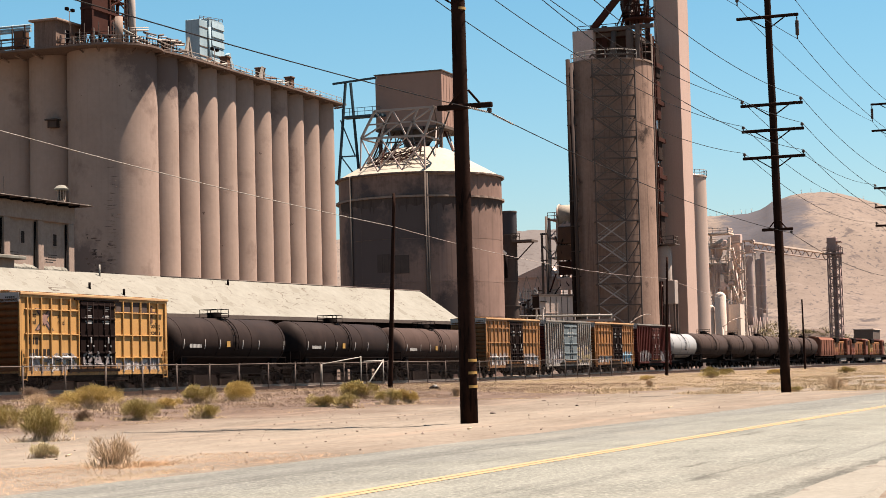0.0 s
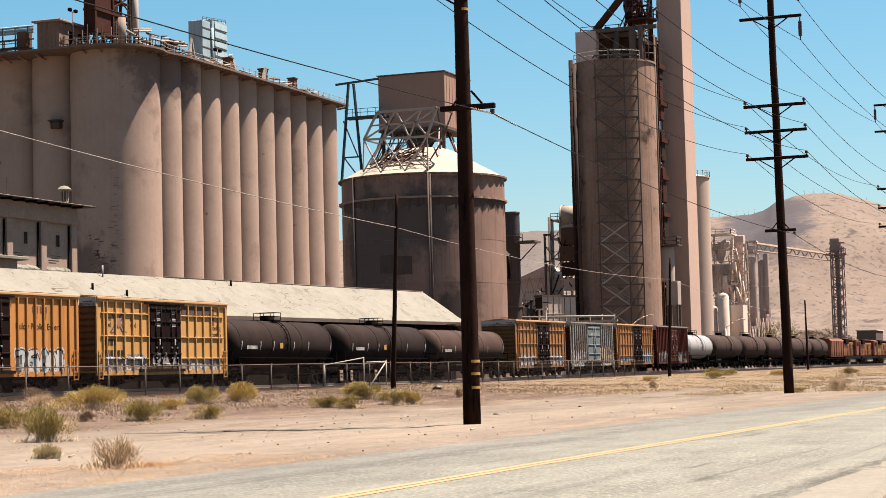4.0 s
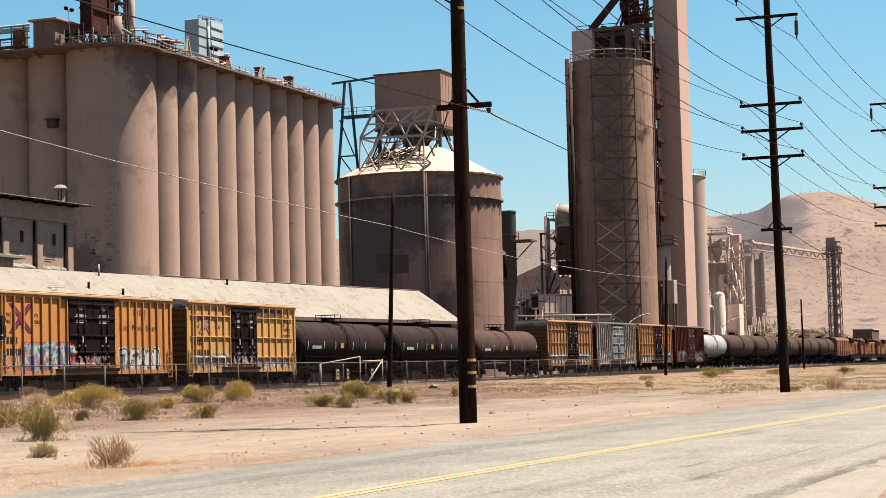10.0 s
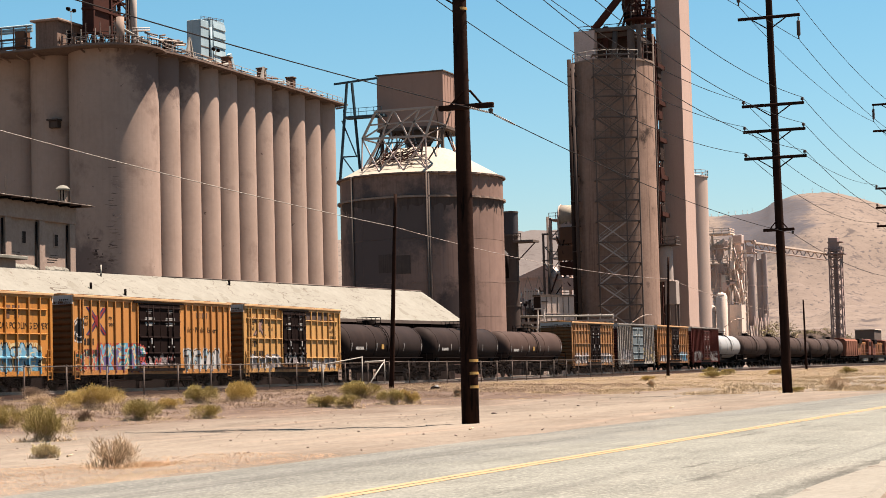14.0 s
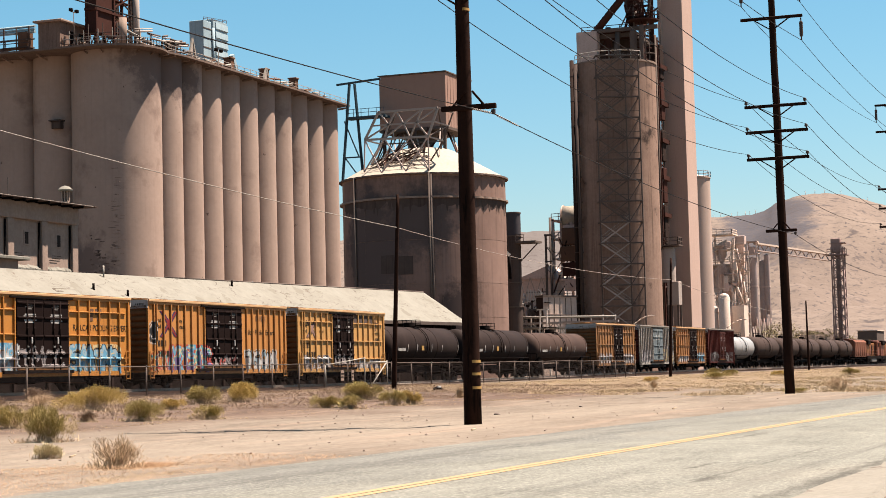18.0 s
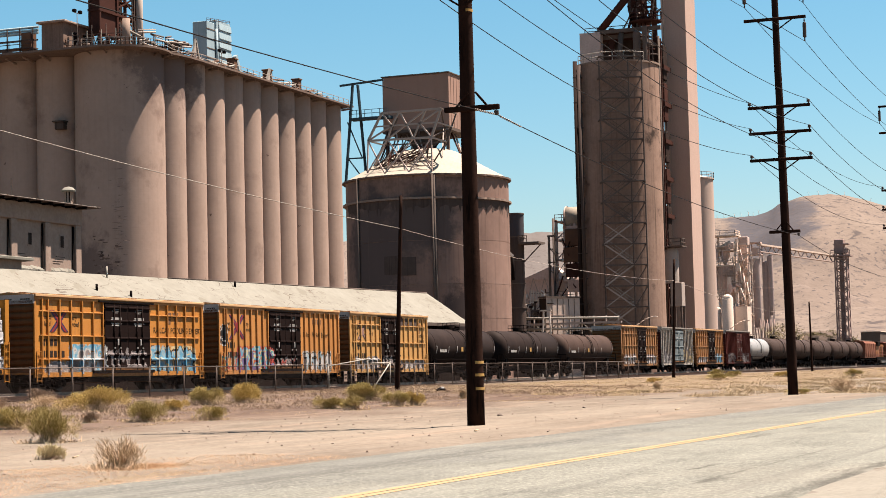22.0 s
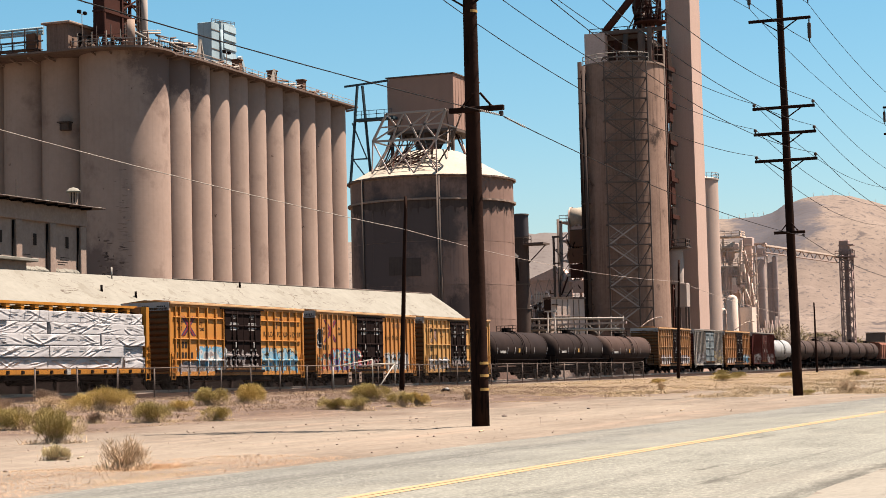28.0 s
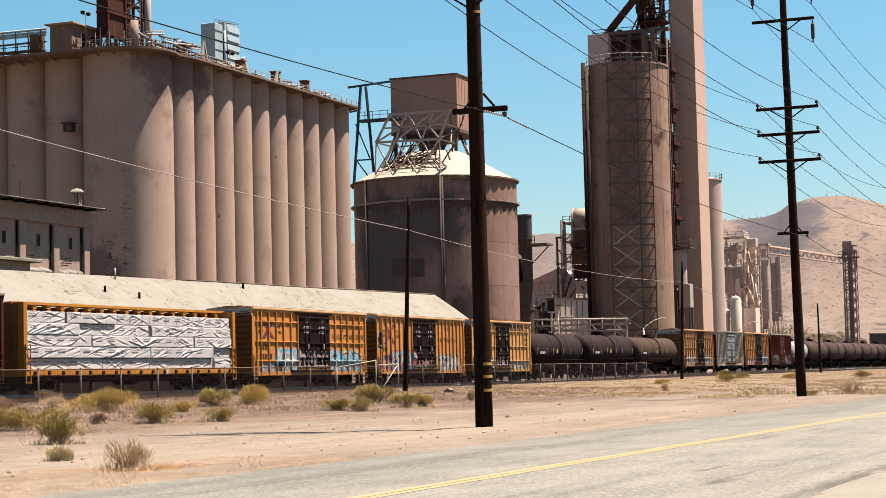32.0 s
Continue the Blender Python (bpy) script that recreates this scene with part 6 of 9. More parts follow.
for az, h in ((12.9, 14), (12.76, 13), (12.56, 15), (12.25, 14), (12.06, 15), (11.84, 16), (11.71, 15), (11.54, 16), (10.07, 14), (9.8, 15), (9.52, 14), (9.05, 15), (8.3, 13)):
    wind_turbine(az, h)


# ---- train ----
WHEEL_R = 0.457
TRAIN = []      # (thing, x at the start, axle parts)
SIDES = {}      # boxcar: posts, rails, door from, door to, length


def once(fn):
    """Keeps the mesh that fn builds, for alike parts."""
    kept = {}

    def get(*args):
        if args not in kept:
            kept[args] = fn(*args)
        return kept[args]
    return get


@once
def wheel_mesh(side):
    """One flanged wheel with bolts on its face, on the axle's end."""
    s = Shape()
    y, o = 0.80 * side, side
    prof = [(0.0, 0.10), (0.03, 0.12), (0.05, 0.30), (0.07, WHEEL_R - 0.06), (0.0, WHEEL_R), (-0.10, WHEEL_R), (-0.13, WHEEL_R + 0.025), (-0.14, 0.30), (-0.06, 0.12), (-0.06, 0.0)]
    n = 20
    vs = [(r * math.cos(2 * math.pi * i / n), y + o * d, r * math.sin(2 * math.pi * i / n)) for d, r in prof for i in range(n)]
    fs = [(k * n + i, (k + 1) * n + i, (k + 1) * n + (i + 1) % n, k * n + (i + 1) % n) for k in range(len(prof) - 1) for i in range(n)]
    s.add(vs, fs)
    for a in range(0, 360, 120):
        c, d = 0.24 * math.cos(radians(a)), 0.24 * math.sin(radians(a))
        s.box(c - 0.04, c + 0.04, y + o * 0.03 - 0.03, y + o * 0.03 + 0.05, d - 0.04, d + 0.04)
    return s.mesh("wheel", WHEELSTEEL)


@once
def axle_mesh():
    return Shape().tube((0, -0.95, 0), (0, 0.95, 0), 0.09, n=10).mesh("wheelset", WHEELSTEEL)


def wheelset(car, x):
    w = part("wheelset", axle_mesh(), WHEELSTEEL, car)
    w.location = (x, 0, WHEEL_R)
    for side in (-1, 1):
        part("wheel", wheel_mesh(side), WHEELSTEEL, w)
    return w


@once
def sideframe_mesh(side):
    y0, y1 = (-1.12, -0.92) if side < 0 else (0.92, 1.12)
    s = Shape().extrude_y([(-1.15, 0.62), (-1.15, 0.40), (-0.75, 0.42), (-0.42, 0.20), (0.42, 0.20), (0.75, 0.42), (1.15, 0.40), (1.15, 0.62), (0.62, 0.72), (0.4, 0.82), (-0.4, 0.82), (-0.62, 0.72)], y0, y1)
    for x in (-0.22, 0.0, 0.22):
        s.tube((x, (y0 + y1) / 2 - 0.14, 0.30), (x, (y0 + y1) / 2 - 0.14, 0.66), 0.08, n=8)
    for x in (-0.89, 0.89):
        s.tube((x, y0 - 0.06, 0.457), (x, y1, 0.457), 0.17, n=10)
    return s.mesh("sideframe", UNDER)


def running_gear(car, length, inset=2.35):
    axles = []
    for c in (inset, length - inset):
        for side in (-1, 1):
            f = part("sideframe", sideframe_mesh(side), UNDER, car)
            f.location = (c, 0, 0)
        part("bolster", Shape().box(c - 0.3, c + 0.3, -1.1, 1.1, 0.5, 0.85), UNDER, car)
        for d in (-0.89, 0.89):
            axles.append(wheelset(car, c + d))
    for x0, x1 in ((-0.75, 0.3), (length - 0.3, length + 0.75)):
        part("coupler", Shape().box(x0, x1, -0.16, 0.16, 0.72, 1.0, 0.04), UNDER, car)
    part("brake_pipe", Shape().tube((1.2, -1.15, 0.72), (length - 1.2, -1.15, 0.72), 0.04, n=6), UNDER, car)
    part("brake_tank", Shape().lathe_x([(length * 0.44, 0.05), (length * 0.44, 0.2), (length * 0.53, 0.2), (length * 0.53, 0.05)], -0.75, 0.62, 12), UNDER, car)
    return axles


def ladder(car, x, z0, z1, y=-1.66, w=0.42):
    s = Shape().box(x - w / 2 - 0.02, x - w / 2 + 0.02, y - 0.03, y + 0.03, z0, z1).box(x + w / 2 - 0.02, x + w / 2 + 0.02, y - 0.03, y + 0.03, z0, z1)
    n = int((z1 - z0) / 0.38)
    for k in range(n + 1):
        s.box(x - w / 2, x + w / 2, y - 0.02, y + 0.02, z0 + 0.05 + k * 0.38, z0 + 0.09 + k * 0.38)
    return s


def lettering(words, size, material, parent, x, z, y=-1.705, name="lettering"):
    cu = bpy.data.curves.new("lettering", "FONT")
    cu.body, cu.size, cu.extrude = words, size, 0.004
    tmp = bpy.data.objects.new("tmp", cu)
    scene.collection.objects.link(tmp)
    bpy.context.view_layer.update()
    me = bpy.data.meshes.new_from_object(tmp.evaluated_get(bpy.context.evaluated_depsgraph_get()))
    bpy.data.objects.remove(tmp)
    me.materials.clear()
    me.materials.append(material)
    ob = new(name, me)
    ob.parent = parent
    ob.matrix_local = pose(x, y, z, 90, 0, 0)
    return ob


def bars(parent, x, z, w, h, n, material, y=-1.705, name="marking", rows=1, gap=0.5):
    s = Shape()
    for r in range(rows):
        for k in range(n):
            x0 = x + k * w / n
            s.box(x0, x0 + w / n * 0.72, y - 0.006, y, z - r * h * (1 + gap), z - r * h * (1 + gap) + h)
    return part(name, s, material, parent)


def boxcar(start, length, paint, label, door0, door1, grid=True, posts=8, doors=None, two_doors=True, eave=5.05, roofmat=None, panel=None):
    car = thing("boxcar", label, "boxcar", "freight cars of the train")
    L, H, sill = length, 1.6, 0.85
    doors = doors or DOORSPRAY
    roofmat = roofmat or (CARROOF if paint in (WHITECAR, OXIDE, PAINT_R) else ROOFORANGE)
    d0, d1 = door0 * L, door1 * L
    body = Shape().box(0.05, L - 0.05, -H + 0.06, H - 0.06, sill + 0.1, eave - 0.05)
    part("body", body, panel or paint, car)
    frame = Shape()
    for y0, y1 in ((-H, -H + 0.1), (H - 0.1, H)):
        frame.box(0, L, y0, y1, sill - 0.05, sill + 0.2).box(0, L, y0 - 0.03 * (y0 < 0), y1, eave - 0.2, eave)
        for x in (0, L - 0.14):
            frame.box(x, x + 0.14, y0, y1, sill, eave)
    part("side_frame", frame, paint, car)
    ribs = []
    for a, b in ((0.14, d0), (d1, L - 0.14)):
        n = posts if (b - a) > 5 else max(3, round(posts * (b - a) / 6.0))
        for k in range(1, n):
            ribs.append(a + (b - a) * k / n)
        ribs += [a + 0.02 if a > 1 else a + 0.55, b - 0.1]
    for x in ribs:
        part("side_post", Shape().box(x - 0.055, x + 0.055, -H - 0.05, -H + 0.08, sill + 0.15, eave - 0.12, 0.02), paint, car)
        part("side_post", Shape().box(x - 0.055, x + 0.055, H - 0.08, H + 0.05, sill + 0.15, eave - 0.12), paint, car)
    if grid:
        for z in (1.74, 2.98, 4.25):
            for a, b in ((0.5, d0 - 0.05), (d1 + 0.05, L - 0.5)):
                part("side_rail", Shape().box(a, b, -H - 0.035, -H + 0.08, z - 0.03, z + 0.03, 0.012), paint, car)
    # corrugated ends
    for x, o in ((0.05, -1), (L - 0.05, 1)):
        n = 11
        h = (eave - sill - 0.35) / n
        prof = []
        for k in range(n):
            z = sill + 0.2 + h * k
            prof += [(x, z), (x + o * 0.11, z + h * 0.3), (x + o * 0.11, z + h * 0.7)]
        prof += [(x, eave - 0.15), (x - o * 0.02, eave - 0.15), (x - o * 0.02, sill + 0.2)]
        e = Shape().extrude_y(prof if o > 0 else prof[::-1], -H + 0.1, H - 0.1)
        part("end_wall", e, REDGRIMESHADE if paint in (OXIDE, PAINT_R, WHITECAR) else GRIMESHADE, car, "corrugated grimy end wall, its shade painted in")
    # doors
    halves = ((d0, (d0 + d1) / 2), ((d0 + d1) / 2, d1)) if two_doors else ((d0, d1),)
    for a, b in halves:
        dr = part("door", Shape().box(a + 0.02, b - 0.02, -H - 0.07, -H + 0.07, sill + 0.3, eave - 0.22), doors, car)
        for z in (1.35, 2.0, 2.9, 3.85, 4.6):
            part("door_rib", Shape().box(a + 0.05, b - 0.05, -H - 0.13, -H - 0.06, z - 0.06, z + 0.06, 0.03), doors, dr)
        m = (a + b) / 2
        for x in (m - 0.3, m + 0.3):
            part("lock_bar", Shape().tube((x, -H - 0.12, sill + 0.3), (x, -H - 0.12, eave - 0.3), 0.035, n=6), doors, dr)
        for x in (m - 0.3, m + 0.3):
            for z in (1.75, 2.35, 3.3):
                part("bar_keeper", Shape().box(x - 0.08, x + 0.08, -H - 0.16, -H - 0.12, z - 0.05, z + 0.05, 0.02), STENCIL if z < 3 else doors, dr)
        part("handle", Shape().box(m - 0.05, m + 0.07, -H - 0.19, -H - 0.14, 2.5, 2.85, 0.03), WHITEPAINT, dr)
        for k, (zz, ww) in enumerate(((4.48, 0.30), (4.38, 0.36), (4.28, 0.24), (3.98, 0.42), (3.88, 0.5), (3.78, 0.34), (3.68, 0.46), (3.58, 0.40))):
            part("stencil_line", Shape().box(m - (b - a) * ww * 0.5, m + (b - a) * (ww * 0.5 - 0.03 * (k % 3)), -H - 0.077, -H - 0.071, zz, zz + (0.045 if k < 3 else 0.07)), STENCIL if k < 3 else WHITEPAINT, dr)
    part("door_track", Shape().box(d0 - 1.2, d1 + 0.4, -H - 0.12, -H + 0.02, sill + 0.12, sill + 0.28), UNDER, car)
    part("door_track", Shape().box(d0 - 0.6, d1 + 0.4, -H - 0.1, -H + 0.02, eave - 0.2, eave - 0.1), UNDER, car)
    # roof
    roof = Shape().extrude_x([(-H - 0.05, eave), (H + 0.05, eave), (H + 0.05, eave + 0.06), (0, eave + 0.22), (-H - 0.05, eave + 0.06)], -0.02, L + 0.02)
    part("roof", roof, roofmat, car)
    # on orange cars the strip's pale colour stands for sunlight on the lip
    part("roof_edge", Shape().box(-0.02, L + 0.02, -H - 0.09, -H - 0.04, eave - 0.05, eave + 0.09, 0.02), ROOFEDGE if roofmat is ROOFORANGE else roofmat, car, "pale roof edge, sunlit in colour on orange cars")
    rr = Shape()
    for k in range(1, 15):
        x = L * k / 15
        rr.extrude_x([(-H, eave + 0.06), (0, eave + 0.22), (H, eave + 0.06), (H, eave + 0.11), (0, eave + 0.27), (-H, eave + 0.11)], x - 0.04, x + 0.04)
    part("roof_seams", rr, roofmat, car)
    for x in (-0.06, L - 0.02):
        part("end_fascia", Shape().box(x, x + 0.08, -H, H, eave - 0.42, eave + 0.06), ENDWHITE, car, "pale fascia over the end wall")
    for k in range(9):
        y = -H + 0.25 + 0.12 * k + (0.5 if k > 4 else 0.0)
        part("car_number", Shape().box(-0.066, -0.06, y, y + 0.08, eave - 0.22, eave - 0.14), FADEDBLACK, car)
    part("underframe", Shape().box(0.3, L - 0.3, -0.4, 0.4, 0.62, sill + 0.1).box(d0 - 1.6, d1 + 1.6, -H + 0.05, -H + 0.12, 0.5, sill), UNDER, car)
    for k in range(5):
        x = L * (0.24 + 0.13 * k)
        part("cross_bearer", Shape().box(x - 0.1, x + 0.1, -H + 0.12, H - 0.12, 0.55, sill + 0.1), UNDER, car)
    part("brake_rod", Shape().tube((L * 0.2, -0.9, 0.42), (L * 0.42, -0.9, 0.5), 0.03, n=6).tube((L * 0.58, -0.9, 0.5), (L * 0.8, -0.9, 0.42), 0.03, n=6), RUST, car)
    part("door_sill", Shape().box(d0, d1, -H - 0.1, -H + 0.06, sill + 0.28, sill + 0.52, 0.02), GRIMESHADE, car, "scuffed orange-brown door sill")
    SIDES[car] = (ribs, (1.74, 2.98, 4.25) if grid else (), d0, d1, L)
    for x in (0.34, L - 0.34):
        part("ladder", ladder(car, x, 0.55, 2.1, -1.63), paint, car)
        part("step", Shape().box(x - 0.25, x + 0.25, -H - 0.04, -H + 0.2, 0.4, 0.46), UNDER, car)
    axles = running_gear(car, L, 2.5)
    TRAIN.append((car, start, axles))
    return car


def tank_car(start, length, paint, label, radius=1.5, top=4.25, stripes=True):
    car = thing("tank_car", label, "tank car", "freight cars of the train")
    L, R = length, radius
    cz = top - R
    prof = [(0.3, 0.02), (0.36, R * 0.45), (0.5, R * 0.75), (0.72, R * 0.93), (1.0, R), (L - 1.0, R), (L - 0.72, R * 0.93), (L - 0.5, R * 0.75), (L - 0.36, R * 0.45), (L - 0.3, 0.02)]
    part("tank", Shape().lathe_x(prof, 0, cz, 48), paint, car)
    for f in (0.075, 0.36, 0.64, 0.925):
        part("weld_band", Shape().lathe_x([(L * f - 0.06, R - 0.01), (L * f - 0.06, R + 0.022), (L * f + 0.06, R + 0.022), (L * f + 0.06, R - 0.01)], 0, cz, 40), paint, car)
    part("frame_sill", Shape().box(-0.2, L + 0.2, -0.38, 0.38, 0.72, 1.18).box(0.0, 2.6, -1.45, 1.45, 1.0, 1.12).box(L - 2.6, L, -1.45, 1.45, 1.0, 1.12), UNDER, car)
    for x in (2.0, L - 2.0):
        part("saddle", Shape().box(x - 0.35, x + 0.35, -1.15, 1.15, 1.05, cz - R * 0.55), UNDER, car)
    m = L * 0.5
    part("manway", Shape().lathe([(0.0, top + 0.38), (0.42, top + 0.36), (0.45, top + 0.3), (0.45, top - 0.1)], m, 0, 16), UNDER, car)
    deck = Shape().box(m - 0.5, m + 0.5, -0.75, -0.45, top + 0.02, top + 0.07).box(m - 0.5, m + 0.5, 0.45, 0.75, top + 0.02, top + 0.07)
    plat = part("platform", deck, UNDER, car)
    part("handrail", Shape().rail_loop([(m - 0.5, -0.75, top + 0.05), (m + 0.5, -0.75, top + 0.05), (m + 0.5, 0.75, top + 0.05), (m - 0.5, 0.75, top + 0.05), (m - 0.5, -0.75, top + 0.05)], 0.5, 0.018, 0.9), UNDER, plat)
    lad = Shape()
    for dx in (-0.22, 0.22):
        pts = [(m + dx, -(R + 0.12) * math.cos(radians(t)), cz + (R + 0.12) * math.sin(radians(t))) for t in range(-20, 81, 10)]
        lad.path(pts, 0.028, 5)
    for t in range(-18, 80, 13):
        lad.box(m - 0.22, m + 0.22, -(R + 0.14) * math.cos(radians(t)), -(R + 0.1) * math.cos(radians(t)), cz + (R + 0.12) * math.sin(radians(t)) - 0.02, cz + (R + 0.12) * math.sin(radians(t)) + 0.02)
    part("ladder", lad, UNDER, car)
    part("side_rail", Shape().tube((1.0, -1.5, 1.75), (L - 1.0, -1.5, 1.75), 0.03, n=6).beam((1.0, -1.5, 1.1), (1.0, -1.5, 1.8), 0.05).beam((L - 1.0, -1.5, 1.1), (L - 1.0, -1.5, 1.8), 0.05), UNDER, car)
    for x in (0.15, L - 0.15):
        part("end_rail", Shape().rail_loop([(x, -1.45, 1.12), (x, 1.45, 1.12)], 1.0, 0.025, 1.4), UNDER, car)
    if stripes:
        for f in (0.085, 0.25, 0.37, 0.56, 0.7, 0.925):
            a0 = -0.55
            part("reflector", Shape().add([(L * f + dx, -(R + 0.03) * math.cos(t), cz + (R + 0.03) * math.sin(t)) for t in (-0.32, -0.22, -0.12, -0.02, 0.06) for dx in (-0.045, 0.045)], [(2 * i, 2 * i + 1, 2 * i + 3, 2 * i + 2) for i in range(4)]), WHITEPAINT, car)
        part("placard", Shape().box(m - 1.3, m - 0.85, -R - 0.06, -R - 0.02, cz - 0.36, cz + 0.0), YELLOW, car, "yellow diamond placard holder")
        bars(car, 2.1, cz - 0.42, 1.5, 0.22, 9, WHITEPAINT, -R + 0.0, "car_number")
    axles = running_gear(car, L, 1.75)
    TRAIN.append((car, start, axles))
    return car


def centerbeam(start, length):
    car = thing("centerbeam_car", "orange centerbeam flatcar loaded with white wrapped lumber", "flatcar", "freight cars of the train")
    L, H = length, 1.55
    part("deck", Shape().box(0, L, -H, H, 0.95, 1.25).box(0.2, L - 0.2, -H - 0.03, -H + 0.05, 1.0, 1.2), BEAMPAINT, car)
    for x in (0.0, L - 0.32):
        part("bulkhead", Shape().box(x, x + 0.32, -H, -H + 0.35, 1.2, 4.75).box(x, x + 0.32, H - 0.35, H, 1.2, 4.75).box(x + 0.08, x + 0.24, -H + 0.3, H - 0.3, 1.2, 4.75), BEAMPAINT, car)
        for k in range(7):
            part("bulkhead_rib", Shape().box(x - 0.05, x + 0.02, -H + 0.35, H - 0.35, 1.4 + 0.46 * k, 1.5 + 0.46 * k), GRIMESHADE, car)
        part("bulkhead_panel", Shape().box(x - 0.02, x + 0.34, -H + 0.36, H - 0.36, 1.25, 4.7), GRIMESHADE, car, "dark grimy bulkhead panel")
    part("top_chord", Shape().box(0, L, -0.7, 0.7, 4.72, 4.80).box(0, L, -0.78, -0.7, 4.68, 4.82), BEAMPAINT, car)
    n = 17
    for k in range(n):
        x = 0.9 + (L - 1.8) * k / (n - 1)
        part("center_post", Shape().box(x - 0.1, x + 0.1, -0.45, 0.45, 1.2, 4.62).box(x - 0.16, x + 0.16, -0.74, -0.4, 4.3, 4.66), BEAMPAINT, car)
        part("winch", Shape().box(x - 0.1, x + 0.1, -H - 0.1, -H + 0.02, 1.02, 1.2), UNDER, car)
    rnd = random.Random(11)
    tiers = 5
    h = 0.615
    for side in (-1, 1):
        for t in range(tiers):
            z = 1.27 + t * h
            x = 0.42
            while x < L - 1.5:
                w = min(rnd.choice((3.7, 4.9, 6.1, 7.3)), L - 0.42 - x)
                if L - 0.42 - (x + w) < 1.6:
                    w = L - 0.42 - x
                out = H - 0.02 - rnd.choice((0.0, 0.03, 0.06, 0.14))
                part("lumber_pack", wrapped(w, h, rnd.random() * 90, side, x, z, out), WRAP, car)
                if side < 0:
                    for q in range(int(w / 1.25)):
                        part("printed_mark", Shape().box(x + 0.3 + 1.25 * q, x + 0.95 + 1.25 * q, -out - 0.016, -out - 0.008, z + h * 0.66, z + h * 0.74), WRAPPRINT, car)
                x += w + rnd.choice((0.02, 0.03, 0.03, 0.16))
    for k in range(16):
        x = 1.5 + (L - 3.0) * k / 15
        part("strap", Shape().beam((x, -0.7, 4.5), (x, -H + 0.01, 1.27 + tiers * h + 0.02), 0.04), UNDER, car)
    part("underframe", Shape().box(0.3, L - 0.3, -0.5, 0.5, 0.6, 0.95).box(L * 0.2, L * 0.8, -H + 0.1, -H + 0.2, 0.72, 0.95), UNDER, car)
    for x in (0.3, L - 0.3):
        part("ladder", ladder(car, x, 0.55, 2.6, -H - 0.05), BEAMPAINT, car)
    part("route_plate", Shape().box(L * 0.62, L * 0.62 + 0.35, -H - 0.08, -H - 0.04, 0.98, 1.3), WHITEPAINT, car)
    axles = running_gear(car, L, 2.3)
    TRAIN.append((car, start, axles))
    return car


def wrapped(w, h, seed, side, x0, z0, out):
    """A pack of lumber in taut sheeting: flat face with long slanting folds."""
    s = Shape()
    rnd = random.Random(int(seed * 1000))
    nx, nz = max(10, int(w / 0.075)), 20
    U, V = np.meshgrid(np.linspace(0, 1, nx + 1), np.linspace(0, 1, nz + 1), indexing="ij")
    P, Q = U * w, V * h
    bulge = np.zeros(U.shape)
    for _ in range(int(2 + w * rnd.uniform(0.8, 2.0))):
        # one pulled fold: a sharp crest and a soft trough along a slanting line
        cx, cz, ang = rnd.uniform(0, w), rnd.uniform(0, h), radians(rnd.choice((-1, 1, 1)) * rnd.uniform(6, 26))
        ln, wd, amp = rnd.uniform(0.6, 2.2), rnd.uniform(0.035, 0.08), rnd.uniform(0.012, 0.04)
        a = (P - cx) * math.cos(ang) + (Q - cz) * math.sin(ang)
        b = -(P - cx) * math.sin(ang) + (Q - cz) * math.cos(ang)
        reach = np.clip(1 - np.abs(a) / ln, 0, 1)
        bulge += amp * reach * (np.exp(-np.abs(b) / wd) - 0.8 * np.exp(-((b + 1.6 * wd) / wd) ** 2))
    edge = np.minimum(1, np.minimum(U, 1 - U) * w / 0.05) * np.minimum(1, np.minimum(V, 1 - V) * h / 0.04)
    vs = [(x0 + P[i, k], side * (out - 0.04 + (0.012 + bulge[i, k]) * edge[i, k]), z0 + 0.008 + V[i, k] * (h - 0.024)) for i in range(nx + 1) for k in range(nz + 1)]
    fs = [(i * (nz + 1) + k, (i + 1) * (nz + 1) + k, (i + 1) * (nz + 1) + k + 1, i * (nz + 1) + k + 1) for i in range(nx) for k in range(nz)]
    s.add(vs, fs if side < 0 else [f[::-1] for f in fs], False)
    y0, y1 = sorted((side * 0.5, side * (out - 0.08)))
    s.box(x0 + 0.004, x0 + w - 0.004, y0, y1, z0 + 0.004, z0 + h - 0.012)
    return s


